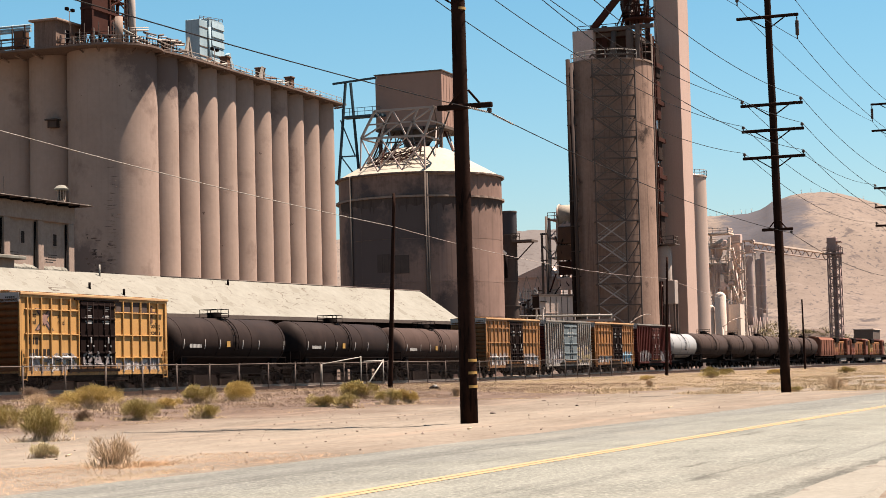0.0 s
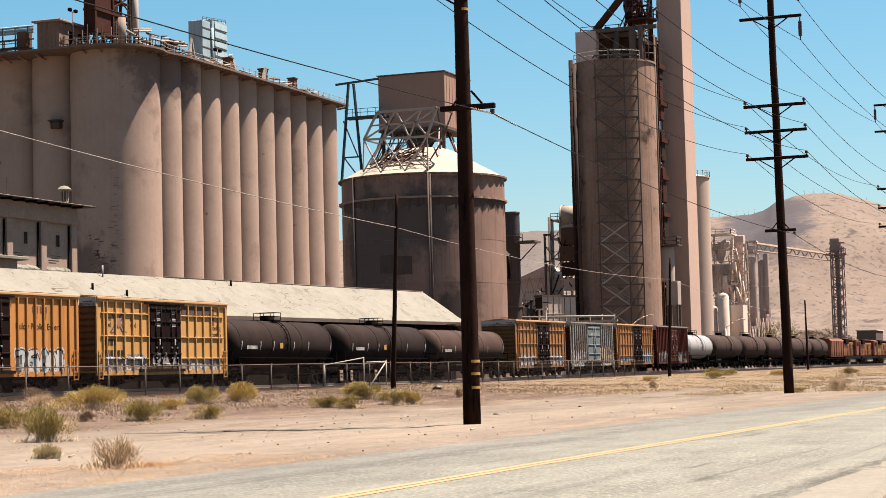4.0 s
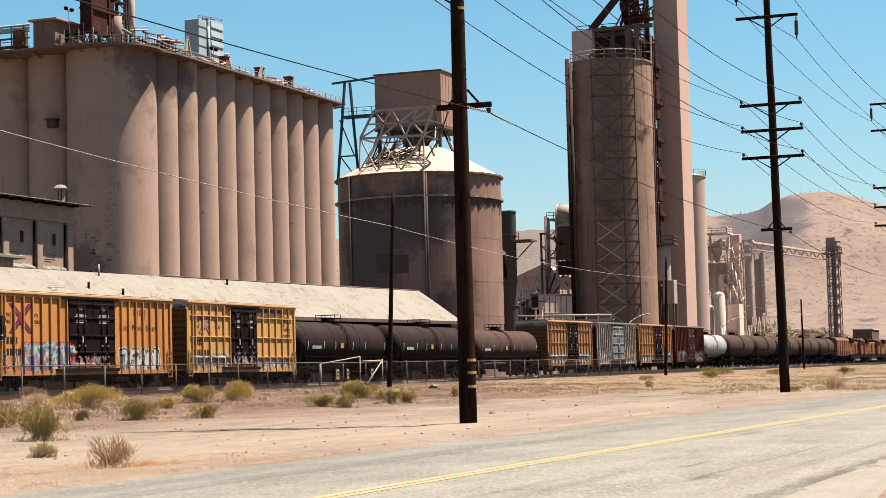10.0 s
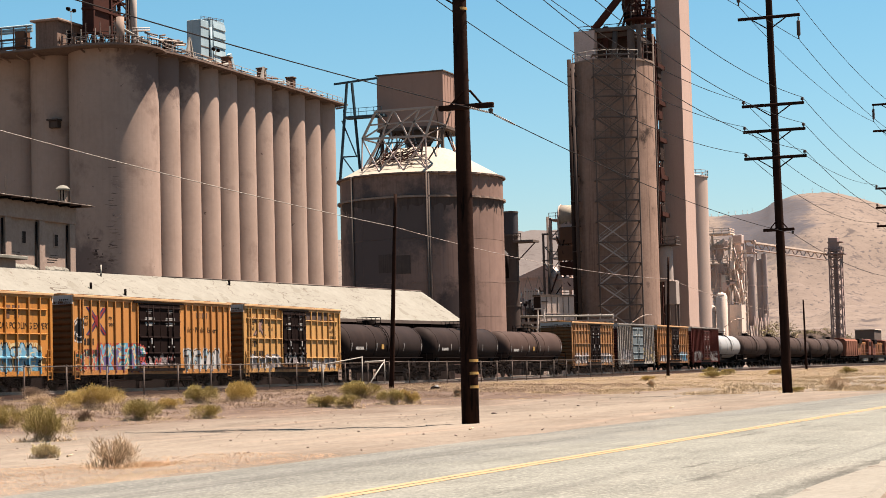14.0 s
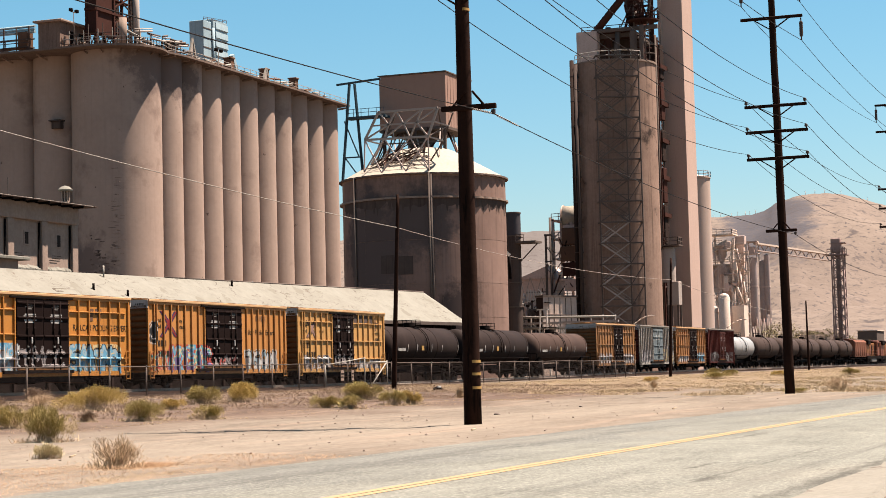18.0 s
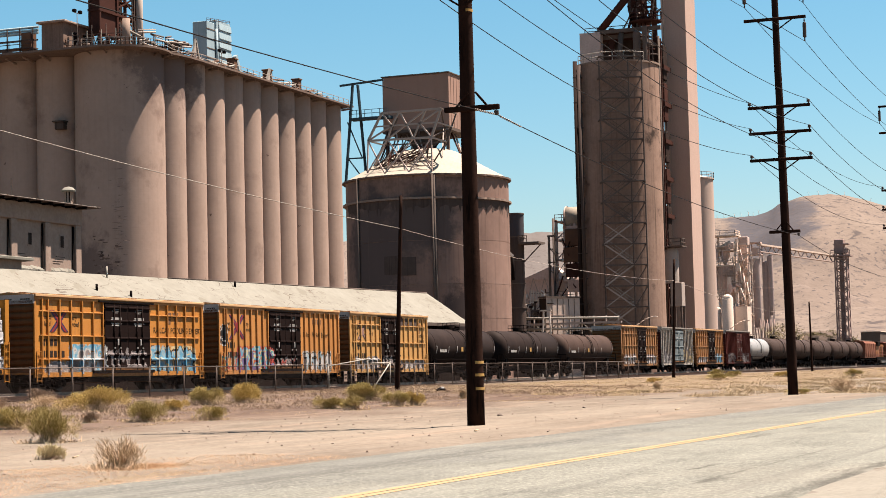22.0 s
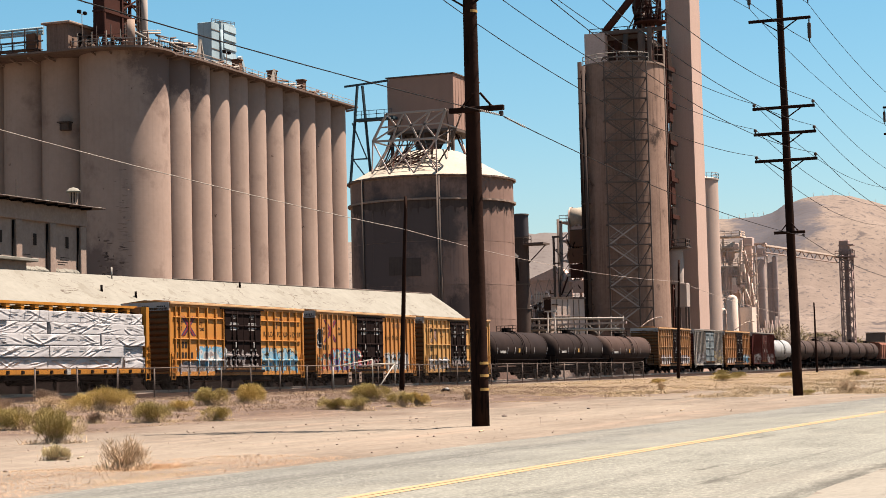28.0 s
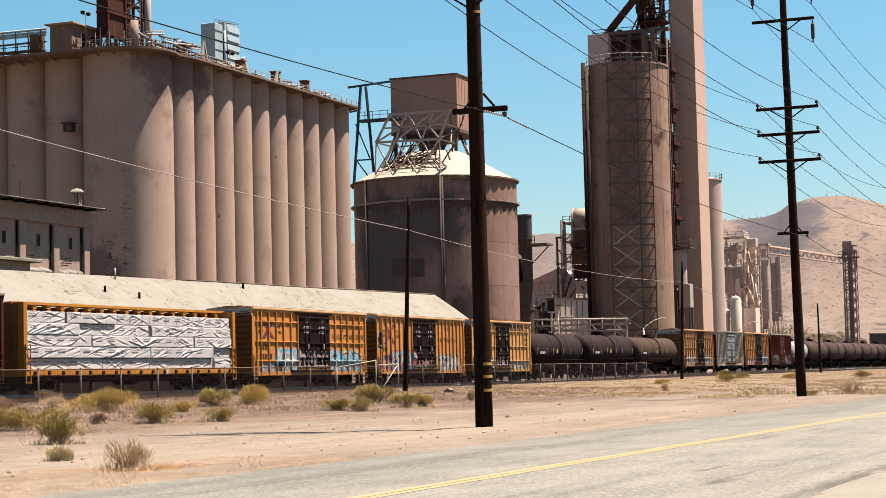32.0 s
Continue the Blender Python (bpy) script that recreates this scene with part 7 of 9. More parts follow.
def hopper(start, length):
    car = thing("hopper_car", "brown covered hopper car behind the locomotives", "hopper car", "freight cars of the train")
    L = length
    part("body", Shape().extrude_x([(-1.5, 1.4), (1.5, 1.4), (1.6, 2.2), (1.6, 4.1), (1.2, 4.5), (-1.2, 4.5), (-1.6, 4.1), (-1.6, 2.2)], 1.0, L - 0.8), HOPPERRED, car)
    part("hatch", Shape().box(1.5, L - 1.5, -0.5, 0.5, 4.5, 4.7), HOPPERRED, car)
    part("roof_walk", Shape().box(0.6, L - 0.6, -0.9, -0.6, 4.6, 4.66), CARROOF, car)
    part("end_platform", Shape().box(0, L, -1.3, 1.3, 1.0, 1.2), UNDER, car)
    for k in range(6):
        x = 1.6 + (L - 3.2) * k / 5
        part("side_post", Shape().box(x - 0.06, x + 0.06, -1.7, -1.58, 1.5, 4.1), HOPPERRED, car)
    for x in (L * 0.25, L * 0.5, L * 0.75):
        part("chute", Shape().add([(x - 1.5, -1.3, 1.4), (x + 1.5, -1.3, 1.4), (x + 1.5, 1.3, 1.4), (x - 1.5, 1.3, 1.4), (x - 0.4, -0.4, 0.5), (x + 0.4, -0.4, 0.5), (x + 0.4, 0.4, 0.5), (x - 0.4, 0.4, 0.5)], [(0, 1, 5, 4), (1, 2, 6, 5), (2, 3, 7, 6), (3, 0, 4, 7), (4, 5, 6, 7)]), UNDER, car)
    TRAIN.append((car, start, running_gear(car, L, 2.0)))


def locomotive(start, length, label, paint):
    car = thing("locomotive", label, "locomotive", "locomotives of the train")
    L = length
    part("frame", Shape().box(0, L, -1.5, 1.5, 1.15, 1.5).box(0.4, L - 0.4, -1.52, -1.45, 1.0, 1.25), UNDER, car)
    part("hood", Shape().box(5.2, L - 5.4, -0.95, 0.95, 1.5, 4.0, 0.12), GRIMESHADE, car, "soot-dark engine hood")
    part("rear_hood", Shape().box(0.9, 5.2, -1.1, 1.1, 1.5, 4.35, 0.12), paint, car)
    part("radiator", Shape().box(1.6, 5.0, -1.45, 1.45, 3.7, 4.6, 0.1), UNDER, car)
    part("vent", Shape().box(1.9, 3.1, -1.48, -1.42, 3.85, 4.4), UNDER, car)
    part("cab", Shape().box(L - 5.4, L - 2.6, -1.5, 1.5, 1.5, 4.55, 0.15), LOCORED, car)
    part("nose", Shape().box(L - 2.6, L - 0.8, -1.0, 1.0, 1.5, 3.3, 0.2), paint, car)
    for k in range(5):
        x = 5.6 + (L - 11.6) * k / 4
        part("hood_door", Shape().box(x - 0.5, x + 0.5, -1.0, -0.94, 1.8, 3.6, 0.03), LOCORED if k % 2 else UNDER, car)
    for x in (L - 5.0, L - 3.9):
        part("window", Shape().box(x, x + 0.8, -1.53, -1.48, 3.3, 4.1), BLACKDOOR, car)
    part("fuel_tank", Shape().box(L * 0.34, L * 0.66, -1.4, 1.4, 0.35, 1.1, 0.15), WHITECAR, car)
    part("exhaust", Shape().box(L * 0.45, L * 0.55, -0.5, 0.5, 4.25, 4.6, 0.05), UNDER, car)
    part("handrail", Shape().rail_loop([(1.0, -1.48, 1.5), (L - 5.6, -1.48, 1.5)], 1.05, 0.022, 1.8), LOCORED, car)
    part("stripe", Shape().box(1.0, 5.1, -1.14, -1.09, 1.6, 2.0), LOCORED, car)
    part("roof_hatch", Shape().box(1.2, L - 3.0, -0.8, 0.8, 4.3, 4.62, 0.08), OXIDE, car)
    part("end_step", Shape().box(0.0, 0.5, -1.5, 1.5, 0.5, 1.2).box(L - 0.5, L, -1.5, 1.5, 0.5, 1.2), UNDER, car)
    for k in range(3):
        part("hood_panel", Shape().box(1.2 + 1.3 * k, 2.3 + 1.3 * k, -1.16, -1.1, 2.1, 3.5, 0.03), paint, car)
    part("grille", Shape().box(3.3, 4.9, -1.14, -1.09, 2.3, 3.6), UNDER, car)
    axles = []
    for c in (3.4, L - 3.6):
        part("truck_frame", Shape().box(c - 2.3, c + 2.3, -1.2, -0.95, 0.45, 0.95, 0.1).box(c - 2.3, c + 2.3, 0.95, 1.2, 0.45, 0.95), UNDER, car)
        for d in (-1.8, 0, 1.8):
            axles.append(wheelset(car, c + d))
    TRAIN.append((car, start, axles))


PAINT_B = mat("weathered_orange_car_paint", (0.70, 0.285, 0.045), (0.58, 0.215, 0.04), 1.6, 0.6, streak=0.45, spots=((0.10, 0.045, 0.02), 1.4, 0.66, 0.1), tone=0.43)
PAINT_A = mat("faded_orange_ribbed_paint", (0.70, 0.30, 0.075), (0.58, 0.235, 0.06), 1.6, 0.6, streak=0.4, spots=((0.11, 0.05, 0.02), 1.4, 0.67, 0.1), tone=0.43)
PAINT_F = mat("stained_yellow_car_paint", (0.78, 0.42, 0.13), (0.60, 0.30, 0.10), 1.4, 0.6, streak=0.6, spots=((0.10, 0.05, 0.025), 1.2, 0.61, 0.12), tone=0.42)
PAINT_Y = mat("dull_yellow_car_paint", (0.50, 0.235, 0.08), (0.30, 0.13, 0.05), 1.4, 0.6, streak=0.6, tone=0.42, spots=((0.07, 0.033, 0.022), 1.0, 0.54, 0.12))
PAINT_Z = mat("dull_orange_car_paint", (0.52, 0.225, 0.065), (0.33, 0.135, 0.045), 1.4, 0.6, streak=0.6, tone=0.42, spots=((0.07, 0.033, 0.022), 1.0, 0.55, 0.12))
PAINT_R = mat("dark_red_car_side_paint", (0.15, 0.042, 0.034), (0.09, 0.032, 0.026), 1.5, 0.65, streak=0.5, tone=0.43, spots=((0.11, 0.08, 0.07), 1.0, 0.63, 0.1))
DOORSPRAY = mat("grimy_black_door_paint", (0.024, 0.013, 0.011), (0.014, 0.008, 0.007), 1.2, 0.8, tone=0.36, spots=((0.05, 0.04, 0.038), 0.9, 0.66))
ROOFORANGE = mat("orange_painted_roof", (0.70, 0.32, 0.09), (0.55, 0.30, 0.14), 2.0, 0.6, streak=0.1)
ENDWHITE = mat("chalky_white_end_paint", (0.72, 0.64, 0.57), (0.58, 0.50, 0.44), 1.5, 0.8, streak=0.4, tone=0.52)
# pale tint holds the sunlit look of the roof lip
ROOFEDGE = mat("sunlit_orange_roof_edge", (0.66, 0.41, 0.22), (0.56, 0.33, 0.16), 2.0, 0.7, tone=0.5)
STREAKED = mat("rust_streaked_grey_panel", (0.10, 0.066, 0.052), (0.05, 0.029, 0.023), 1.0, 0.8, streak=0.8, spots=((0.15, 0.13, 0.11), 1.3, 0.60, 0.06))
STENCIL = mat("chalky_stencil_paint", (0.42, 0.40, 0.38), (0.12, 0.11, 0.10), 0.25, 0.8)
HOPPERRED = mat("faded_red_brown_hopper_paint", (0.38, 0.165, 0.11), (0.30, 0.135, 0.09), 2.5, 0.7, streak=0.25)
LOCORED = mat("faded_red_orange_paint", (0.42, 0.11, 0.05), (0.28, 0.085, 0.04), 1.5, 0.6, streak=0.4, tone=0.30)
LOCOORANGE = mat("sooty_orange_paint", (0.62, 0.24, 0.07), (0.40, 0.15, 0.05), 1.5, 0.6, streak=0.5, tone=0.30)
LOCOYELLOW = mat("sooty_yellow_paint", (0.66, 0.36, 0.08), (0.42, 0.20, 0.06), 1.5, 0.6, streak=0.5, tone=0.30)

red_last = boxcar(2.9, 15.4, OXIDE, "dark red steel boxcar with vertical ribs", 0.40, 0.62, False, 9, OXIDE)
lumber = centerbeam(20.1, 22.7)
tbox_b = boxcar(45.0, 17.95, PAINT_B, "orange boxcar with black double doors and blue graffiti", 0.374, 0.643, True, 6)
tbox_a = boxcar(64.9, 18.0, PAINT_A, "orange ribbed boxcar with black doors and colourful graffiti", 0.38, 0.64, False, 8)
fbox = boxcar(84.7, 15.1, PAINT_F, "faded yellow boxcar with dark doors and white graffiti", 0.375, 0.61, True, 6)
tank_car(100.6, 16.2, TANKBLACK, "sooty black tank car with white reflector strips")
tank_car(118.0, 16.9, TANKBLACK, "sooty black tank car with white reflector strips")
tank_car(136.2, 17.6, TANKBROWN, "dusty brown tank car", 1.42, 4.1)
ybox = boxcar(155.5, 14.9, PAINT_Y, "yellow boxcar with dark door and scrawled lower side", 0.42, 0.66, True, 6)
wbox = boxcar(172.2, 15.0, WHITECAR, "dirty white ribbed boxcar with a blue-grey door", 0.38, 0.66, False, 8, BLUEDOOR, False, panel=STREAKED)
zbox = boxcar(188.6, 15.0, PAINT_Z, "yellow-orange boxcar with dark doors", 0.44, 0.68, True, 6)
rbox = boxcar(205.2, 14.9, PAINT_R, "dark red ribbed boxcar", 0.42, 0.64, False, 9, OXIDE)
tank_car(221.0, 13.6, TANKWHITE, "white tank car between darker cars", 1.5, 4.3, False)
for x0, x1 in ((235.4, 252.4), (253.2, 268.4), (269.2, 286.8), (287.6, 305.4), (306.2, 320.8)):
    tank_car(x0, x1 - x0, TANKDUST, "dusty black tank car in a row of black tank cars", 1.55, 4.4, False)
hopper(321.6, 15.4)
locomotive(337.8, 18.6, "orange diesel locomotive with a dark radiator", LOCOORANGE)
locomotive(357.2, 21.6, "orange diesel locomotive with yellow stripe", LOCORED)
locomotive(379.6, 21.6, "yellow-orange diesel locomotive at the head of the train", LOCOYELLOW)

EMBLEM_GREY, EMBLEM_PINK = mat("faded_emblem_grey", (0.16, 0.13, 0.13), None, 0.6, 0.7), mat("faded_emblem_pink", (0.55, 0.33, 0.27), None, 0.6, 0.7)
EMBLEM_RED, EMBLEM_BLUE = mat("emblem_red", (0.40, 0.03, 0.03), None, 0.6, 0.6), mat("emblem_blue", (0.03, 0.035, 0.14), None, 0.6, 0.6)


def emblem(car, x, z, s, colours=(EMBLEM_BLUE, EMBLEM_RED)):
    """A crossed-arms emblem: broad dark arms with a bright core."""
    for o in (-1, 1):
        for lay, (w, c) in enumerate(((0.46, 0), (0.2, 1))):
            y = -1.549 - 0.004 * (lay * 2 + (o > 0))
            quad = [(x - s * 0.6 - w / 2, z - o * s * 0.52), (x - s * 0.6 + w / 2, z - o * s * 0.52), (x + s * 0.6 + w / 2, z + o * s * 0.52), (x + s * 0.6 - w / 2, z + o * s * 0.52)]
            part("emblem_stroke", Shape().extrude_y(quad[::o], y, -1.53), colours[c], car)
    part("emblem_core", Shape().extrude_y([(x - 0.28, z), (x, z - 0.34), (x + 0.28, z), (x, z + 0.34)], -1.568, -1.53), colours[1], car)


for car, L, fade in ((tbox_b, 17.95, False), (tbox_a, 18.0, False), (fbox, 15.1, True)):
    emblem(car, 2.5 if car is tbox_a else 2.35, 3.75, 1.45 if car is tbox_a else 1.1, (EMBLEM_GREY, EMBLEM_PINK) if fade else (EMBLEM_BLUE, EMBLEM_RED))
    for words, x, z in (("next", 0.95, 3.85), ("load", 0.95, 3.5), ("any", 3.6, 3.85), ("road", 3.6, 3.5)):
        lettering(words, 0.36, FADEDBLACK, car, x, z, -1.548, "slogan")
    if fade:
        lettering("Pooling", 0.42, FADEDBLACK, car, 13.1, 3.45, -1.548, "slogan")
        lettering("Experts", 0.42, FADEDBLACK, car, 13.1, 3.05, -1.548, "slogan")
        part("patch_panel", Shape().box(9.3, 12.9, -1.556, -1.53, 4.3, 4.85), DARKSHEET, car, "dark repainted panel strip")
        for x0, x1, z0, z1 in ((12.9, 14.0, 4.22, 4.38), (13.3, 13.52, 3.75, 4.7)):
            part("logo_block", Shape().box(x0, x1, -1.558, -1.546, z0, z1), RUST, car)
    else:
        lettering("RAILCAR POOLING EXPERTS" if car is tbox_b else "Railcar Pooling Experts", 0.46, FADEDBLACK, car, L * 0.675, 3.25, -1.548, "slogan")
        for zz, a, b in ((4.35, 0.76, 0.79), (4.0, 0.77, 0.785), (4.35, 0.80, 0.835), (4.0, 0.81, 0.83)):
            part("logo_block", Shape().box(L * a, L * b, -1.556, -1.546, zz - 0.22, zz + 0.1), RUST, car)
    bars(car, 0.75, 2.45, 1.5, 0.34, 4, FADEDBLACK, -1.548, "car_number")
    bars(car, 0.75, 1.85, 2.2, 0.34, 6, FADEDBLACK, -1.548, "car_number")


GLYPHS = (((0, 0), (0, .9), (.5, 1), (.8, .75), (.5, .5), (0, .5), (.8, 0)), ((.8, .9), (.3, 1), (0, .6), (.05, .2), (.4, 0), (.8, .15)),
          ((0, 0), (.1, 1), (.45, .4), (.8, 1), (.8, 0)), ((0, .95), (.8, 1), (.4, 1), (.4, 0)), ((.8, 1), (.1, .9), (0, .55), (.7, .5), (.8, .15), (.4, 0), (0, .1)),
          ((0, 0), (.4, 1), (.8, 0), (.6, .4), (.15, .4)), ((.4, 1), (0, .7), (.05, .2), (.4, 0), (.8, .25), (.8, .75), (.4, 1)))


def sprayed(car, x0, x1, z0, z1, count, seed, fills, outline, halo, stroke=0.2, edge=0.055, glow=0.1, label="sprayed graffiti in several colours"):
    """Overlapping sprayed loops and strokes on a car's side, a skin of paint that follows posts, rails and doors."""
    ribs, rails, d0, d1, _ = SIDES[car]
    rnd = random.Random(seed)
    step = 0.034
    xs, zs = np.arange(x0 - 0.25, x1 + 0.25, step), np.arange(max(0.9, z0 - 0.2), z1 + 0.25, step)
    X, Z = np.meshgrid(xs, zs, indexing="ij")
    wob = np.array([[noise.noise((a * 2.2, seed, b * 2.2)) for b in zs] for a in xs])
    fine = np.array([[noise.noise((a * 9.0, seed + 5, b * 3.0)) for b in zs] for a in xs])
    d = np.full(X.shape, 9.0)
    owner = np.zeros(X.shape, int)
    pitch, hh = (x1 - x0) / count, z1 - z0
    for k in range(count):
        g = GLYPHS[rnd.randrange(len(GLYPHS))]
        lean, sw, sh, dz = rnd.uniform(-0.2, 0.25), rnd.uniform(0.9, 1.25), rnd.uniform(0.78, 1.0), rnd.uniform(0.0, 0.16)
        pts = [(x0 + pitch * (k + u * sw + lean * v), z0 + hh * (dz + v * sh)) for u, v in g]
        for (ax, az), (bx, bz) in zip(pts, pts[1:]):
            ll = (bx - ax) ** 2 + (bz - az) ** 2 + 1e-6
            u = np.clip(((X - ax) * (bx - ax) + (Z - az) * (bz - az)) / ll, 0, 1)
            e = np.hypot(X - ax - u * (bx - ax), Z - az - u * (bz - az))
            owner = np.where(e < d, k, owner)
            d = np.minimum(d, e)
    d = d + 0.09 * wob
    tone = wob * 1.6 + (Z - z0) / hh + 0.35 * np.sin(owner * 2.4)
    n = len(fills)
    pick = np.clip((tone * n * 0.75).astype(int), 0, n - 1)
    cls = np.where(d < stroke, pick, np.where(d < stroke + edge, n, np.where((d < stroke + edge + glow) & (fine < 0.12), n + 1, -1)))
    cls = np.where((d < stroke * 0.28) & (wob > 0.05), n + 1, cls)
    cls = np.where((fine > 0.42) & (d > stroke * 0.5), -1, cls)

    def depth(x, z):
        if d0 <= x <= d1:
            return 1.735 if min(abs(z - q) for q in (1.35, 2.0, 2.9)) < 0.07 else 1.675
        near = min(abs(x - q) for q in ribs) < 0.062 or any(abs(z - q) < 0.048 for q in rails)
        return 1.661 if near else 1.545

    verts = [(a, -depth(a, b), b) for a in xs for b in zs]
    m = len(zs)
    faces, mats = [], []
    for i in range(len(xs) - 1):
        for k in range(m - 1):
            c = cls[i, k]
            if c >= 0:
                faces.append((i * m + k, (i + 1) * m + k, (i + 1) * m + k + 1, i * m + k + 1))
                mats.append(int(c))
    me = bpy.data.meshes.new("graffiti")
    me.from_pydata(verts, [], faces)
    for mt in (*fills, outline, halo):
        me.materials.append(mt)
    me.polygons.foreach_set("material_index", mats)
    me.update()
    return part("graffiti", me, None, car, label)


def spray_paint(name, c, d=None):
    return mat(name, c, d or tuple(v * 0.7 for v in c), 0.5, 0.6, fine=9.0, tone=1.0)


S_SKY, S_PALE, S_WHITE, S_INK = spray_paint("sprayed_sky_blue", (0.060, 0.190, 0.280), (0.09, 0.15, 0.19)), spray_paint("sprayed_pale_blue", (0.19, 0.255, 0.28), (0.12, 0.15, 0.17)), spray_paint("sprayed_white", (0.33, 0.31, 0.29), (0.22, 0.19, 0.18)), spray_paint("sprayed_black", (0.008, 0.008, 0.009))
S_RED, S_PURPLE, S_TEAL, S_CREAM, S_GREY = spray_paint("sprayed_red", (0.24, 0.035, 0.025)), spray_paint("sprayed_purple", (0.09, 0.06, 0.13)), spray_paint("sprayed_teal", (0.03, 0.15, 0.17)), spray_paint("sprayed_cream", (0.36, 0.28, 0.15)), spray_paint("sprayed_dirty_grey", (0.15, 0.125, 0.12))
sprayed(tbox_b, 3.5, 6.7, 1.15, 2.3, 5, 3, (S_GREY, S_WHITE, S_PALE, S_SKY), S_PALE, S_WHITE, 0.24, 0.05, 0.2, "pale blue and white sprayed graffiti")
sprayed(tbox_b, 1.2, 4.2, 0.95, 1.4, 6, 4, (S_GREY, S_GREY), S_WHITE, S_GREY, 0.1, 0.03, 0.1, "faint dirty white sprayed smears")
sprayed(tbox_b, 11.9, 16.8, 1.0, 2.3, 6, 5, (S_SKY, S_PALE, S_SKY, S_PALE), S_INK, S_CREAM, 0.2, 0.075, 0.2, "sky blue sprayed graffiti with black outlines")
sprayed(tbox_a, 2.6, 7.4, 1.0, 2.35, 6, 7, (S_PURPLE, S_TEAL, S_CREAM, S_PALE, S_SKY), S_RED, S_RED, 0.25, 0.05, 0.12, "blue, purple and cream sprayed graffiti edged with red")
sprayed(tbox_a, 0.3, 2.6, 1.0, 2.0, 4, 8, (S_RED, S_TEAL, S_GREY), S_CREAM, S_RED, 0.08, 0.04, 0.06, "thin red and green sprayed scrawl")
sprayed(tbox_a, 12.2, 16.6, 1.0, 2.1, 8, 9, (S_WHITE, S_PALE, S_WHITE), S_INK, S_WHITE, 0.12, 0.075, 0.1, "white sprayed graffiti with black outlines")
sprayed(tbox_a, 0.45, 0.95, 2.75, 3.75, 1, 10, (S_INK, S_WHITE), S_INK, S_WHITE, 0.16, 0.06, 0.08, "small black and white sprayed tag")
sprayed(tbox_a, 7.6, 10.8, 1.25, 1.75, 4, 19, (S_GREY, S_RED), S_INK, S_GREY, 0.06, 0.03, 0.05, "small sprayed marks")
sprayed(tbox_b, 7.0, 11.2, 1.2, 2.2, 4, 12, (S_GREY, S_GREY), S_INK, S_GREY, 0.06, 0.03, 0.04, "thin grey sprayed scrawl")
sprayed(fbox, 1.0, 5.4, 1.0, 1.75, 8, 13, (S_GREY, S_WHITE, S_WHITE), S_INK, S_GREY, 0.1, 0.03, 0.1, "white and grey sprayed graffiti")
sprayed(fbox, 5.9, 9.0, 1.1, 2.0, 3, 14, (S_GREY, S_GREY), S_INK, S_INK, 0.06, 0.03, 0.05, "thin grey sprayed scrawl")
sprayed(fbox, 9.6, 14.2, 1.0, 1.5, 9, 15, (S_WHITE, S_GREY), S_GREY, S_GREY, 0.07, 0.03, 0.08, "faint white sprayed smears")
for car, a, b, top_, cols, sd in ((ybox, 0.8, 5.6, 1.9, (S_WHITE, S_GREY), 21), (ybox, 10.2, 14.2, 1.8, (S_WHITE, S_GREY), 22), (wbox, 0.8, 5.2, 2.2, (S_WHITE, S_GREY), 23), (wbox, 10.2, 14.2, 2.6, (S_CREAM, S_GREY), 24),
                                  (zbox, 10.4, 14.2, 1.9, (S_SKY, S_PALE), 25), (zbox, 0.8, 6.0, 1.5, (S_WHITE, S_GREY), 26), (rbox, 1.0, 5.4, 2.0, (S_GREY, S_WHITE), 27), (rbox, 9.8, 14.0, 2.0, (S_WHITE, S_GREY), 28)):
    sprayed(car, a, b, 1.0, top_, 6, sd, cols, S_GREY, S_GREY, 0.13, 0.05, 0.08, "chalky sprayed scrawl")


def rolled(t):
    for (a, p), (b, q) in zip(ROLLED, ROLLED[1:]):
        if a <= t <= b:
            return p + (q - p) * (t - a) / (b - a)
    return ROLLED[-1][1]


def motions():
    """The train rolls along the track; its wheels turn."""
    n = 120
    times = [32.0 * k / n for k in range(n + 1)]
    for car, start, axles in TRAIN:
        rows = []
        for t, d in ROLLED:
            a, b = start - 0.2 + d, start + 15.0 + d
            rows.append((t, pose(a, track_y(a), rail_z(a), 0, -math.degrees(math.atan2(rail_z(b) - rail_z(a), b - a)), math.degrees(math.atan2(track_y(b) - track_y(a), b - a)))))
        walk(car, rows)
        for w in axles:
            x, y, z = w.location
            walk(w, [(t, Matrix.Translation((x, y, z)) @ Matrix.Rotation(rolled(t) / WHEEL_R, 4, "Y")) for t in times])


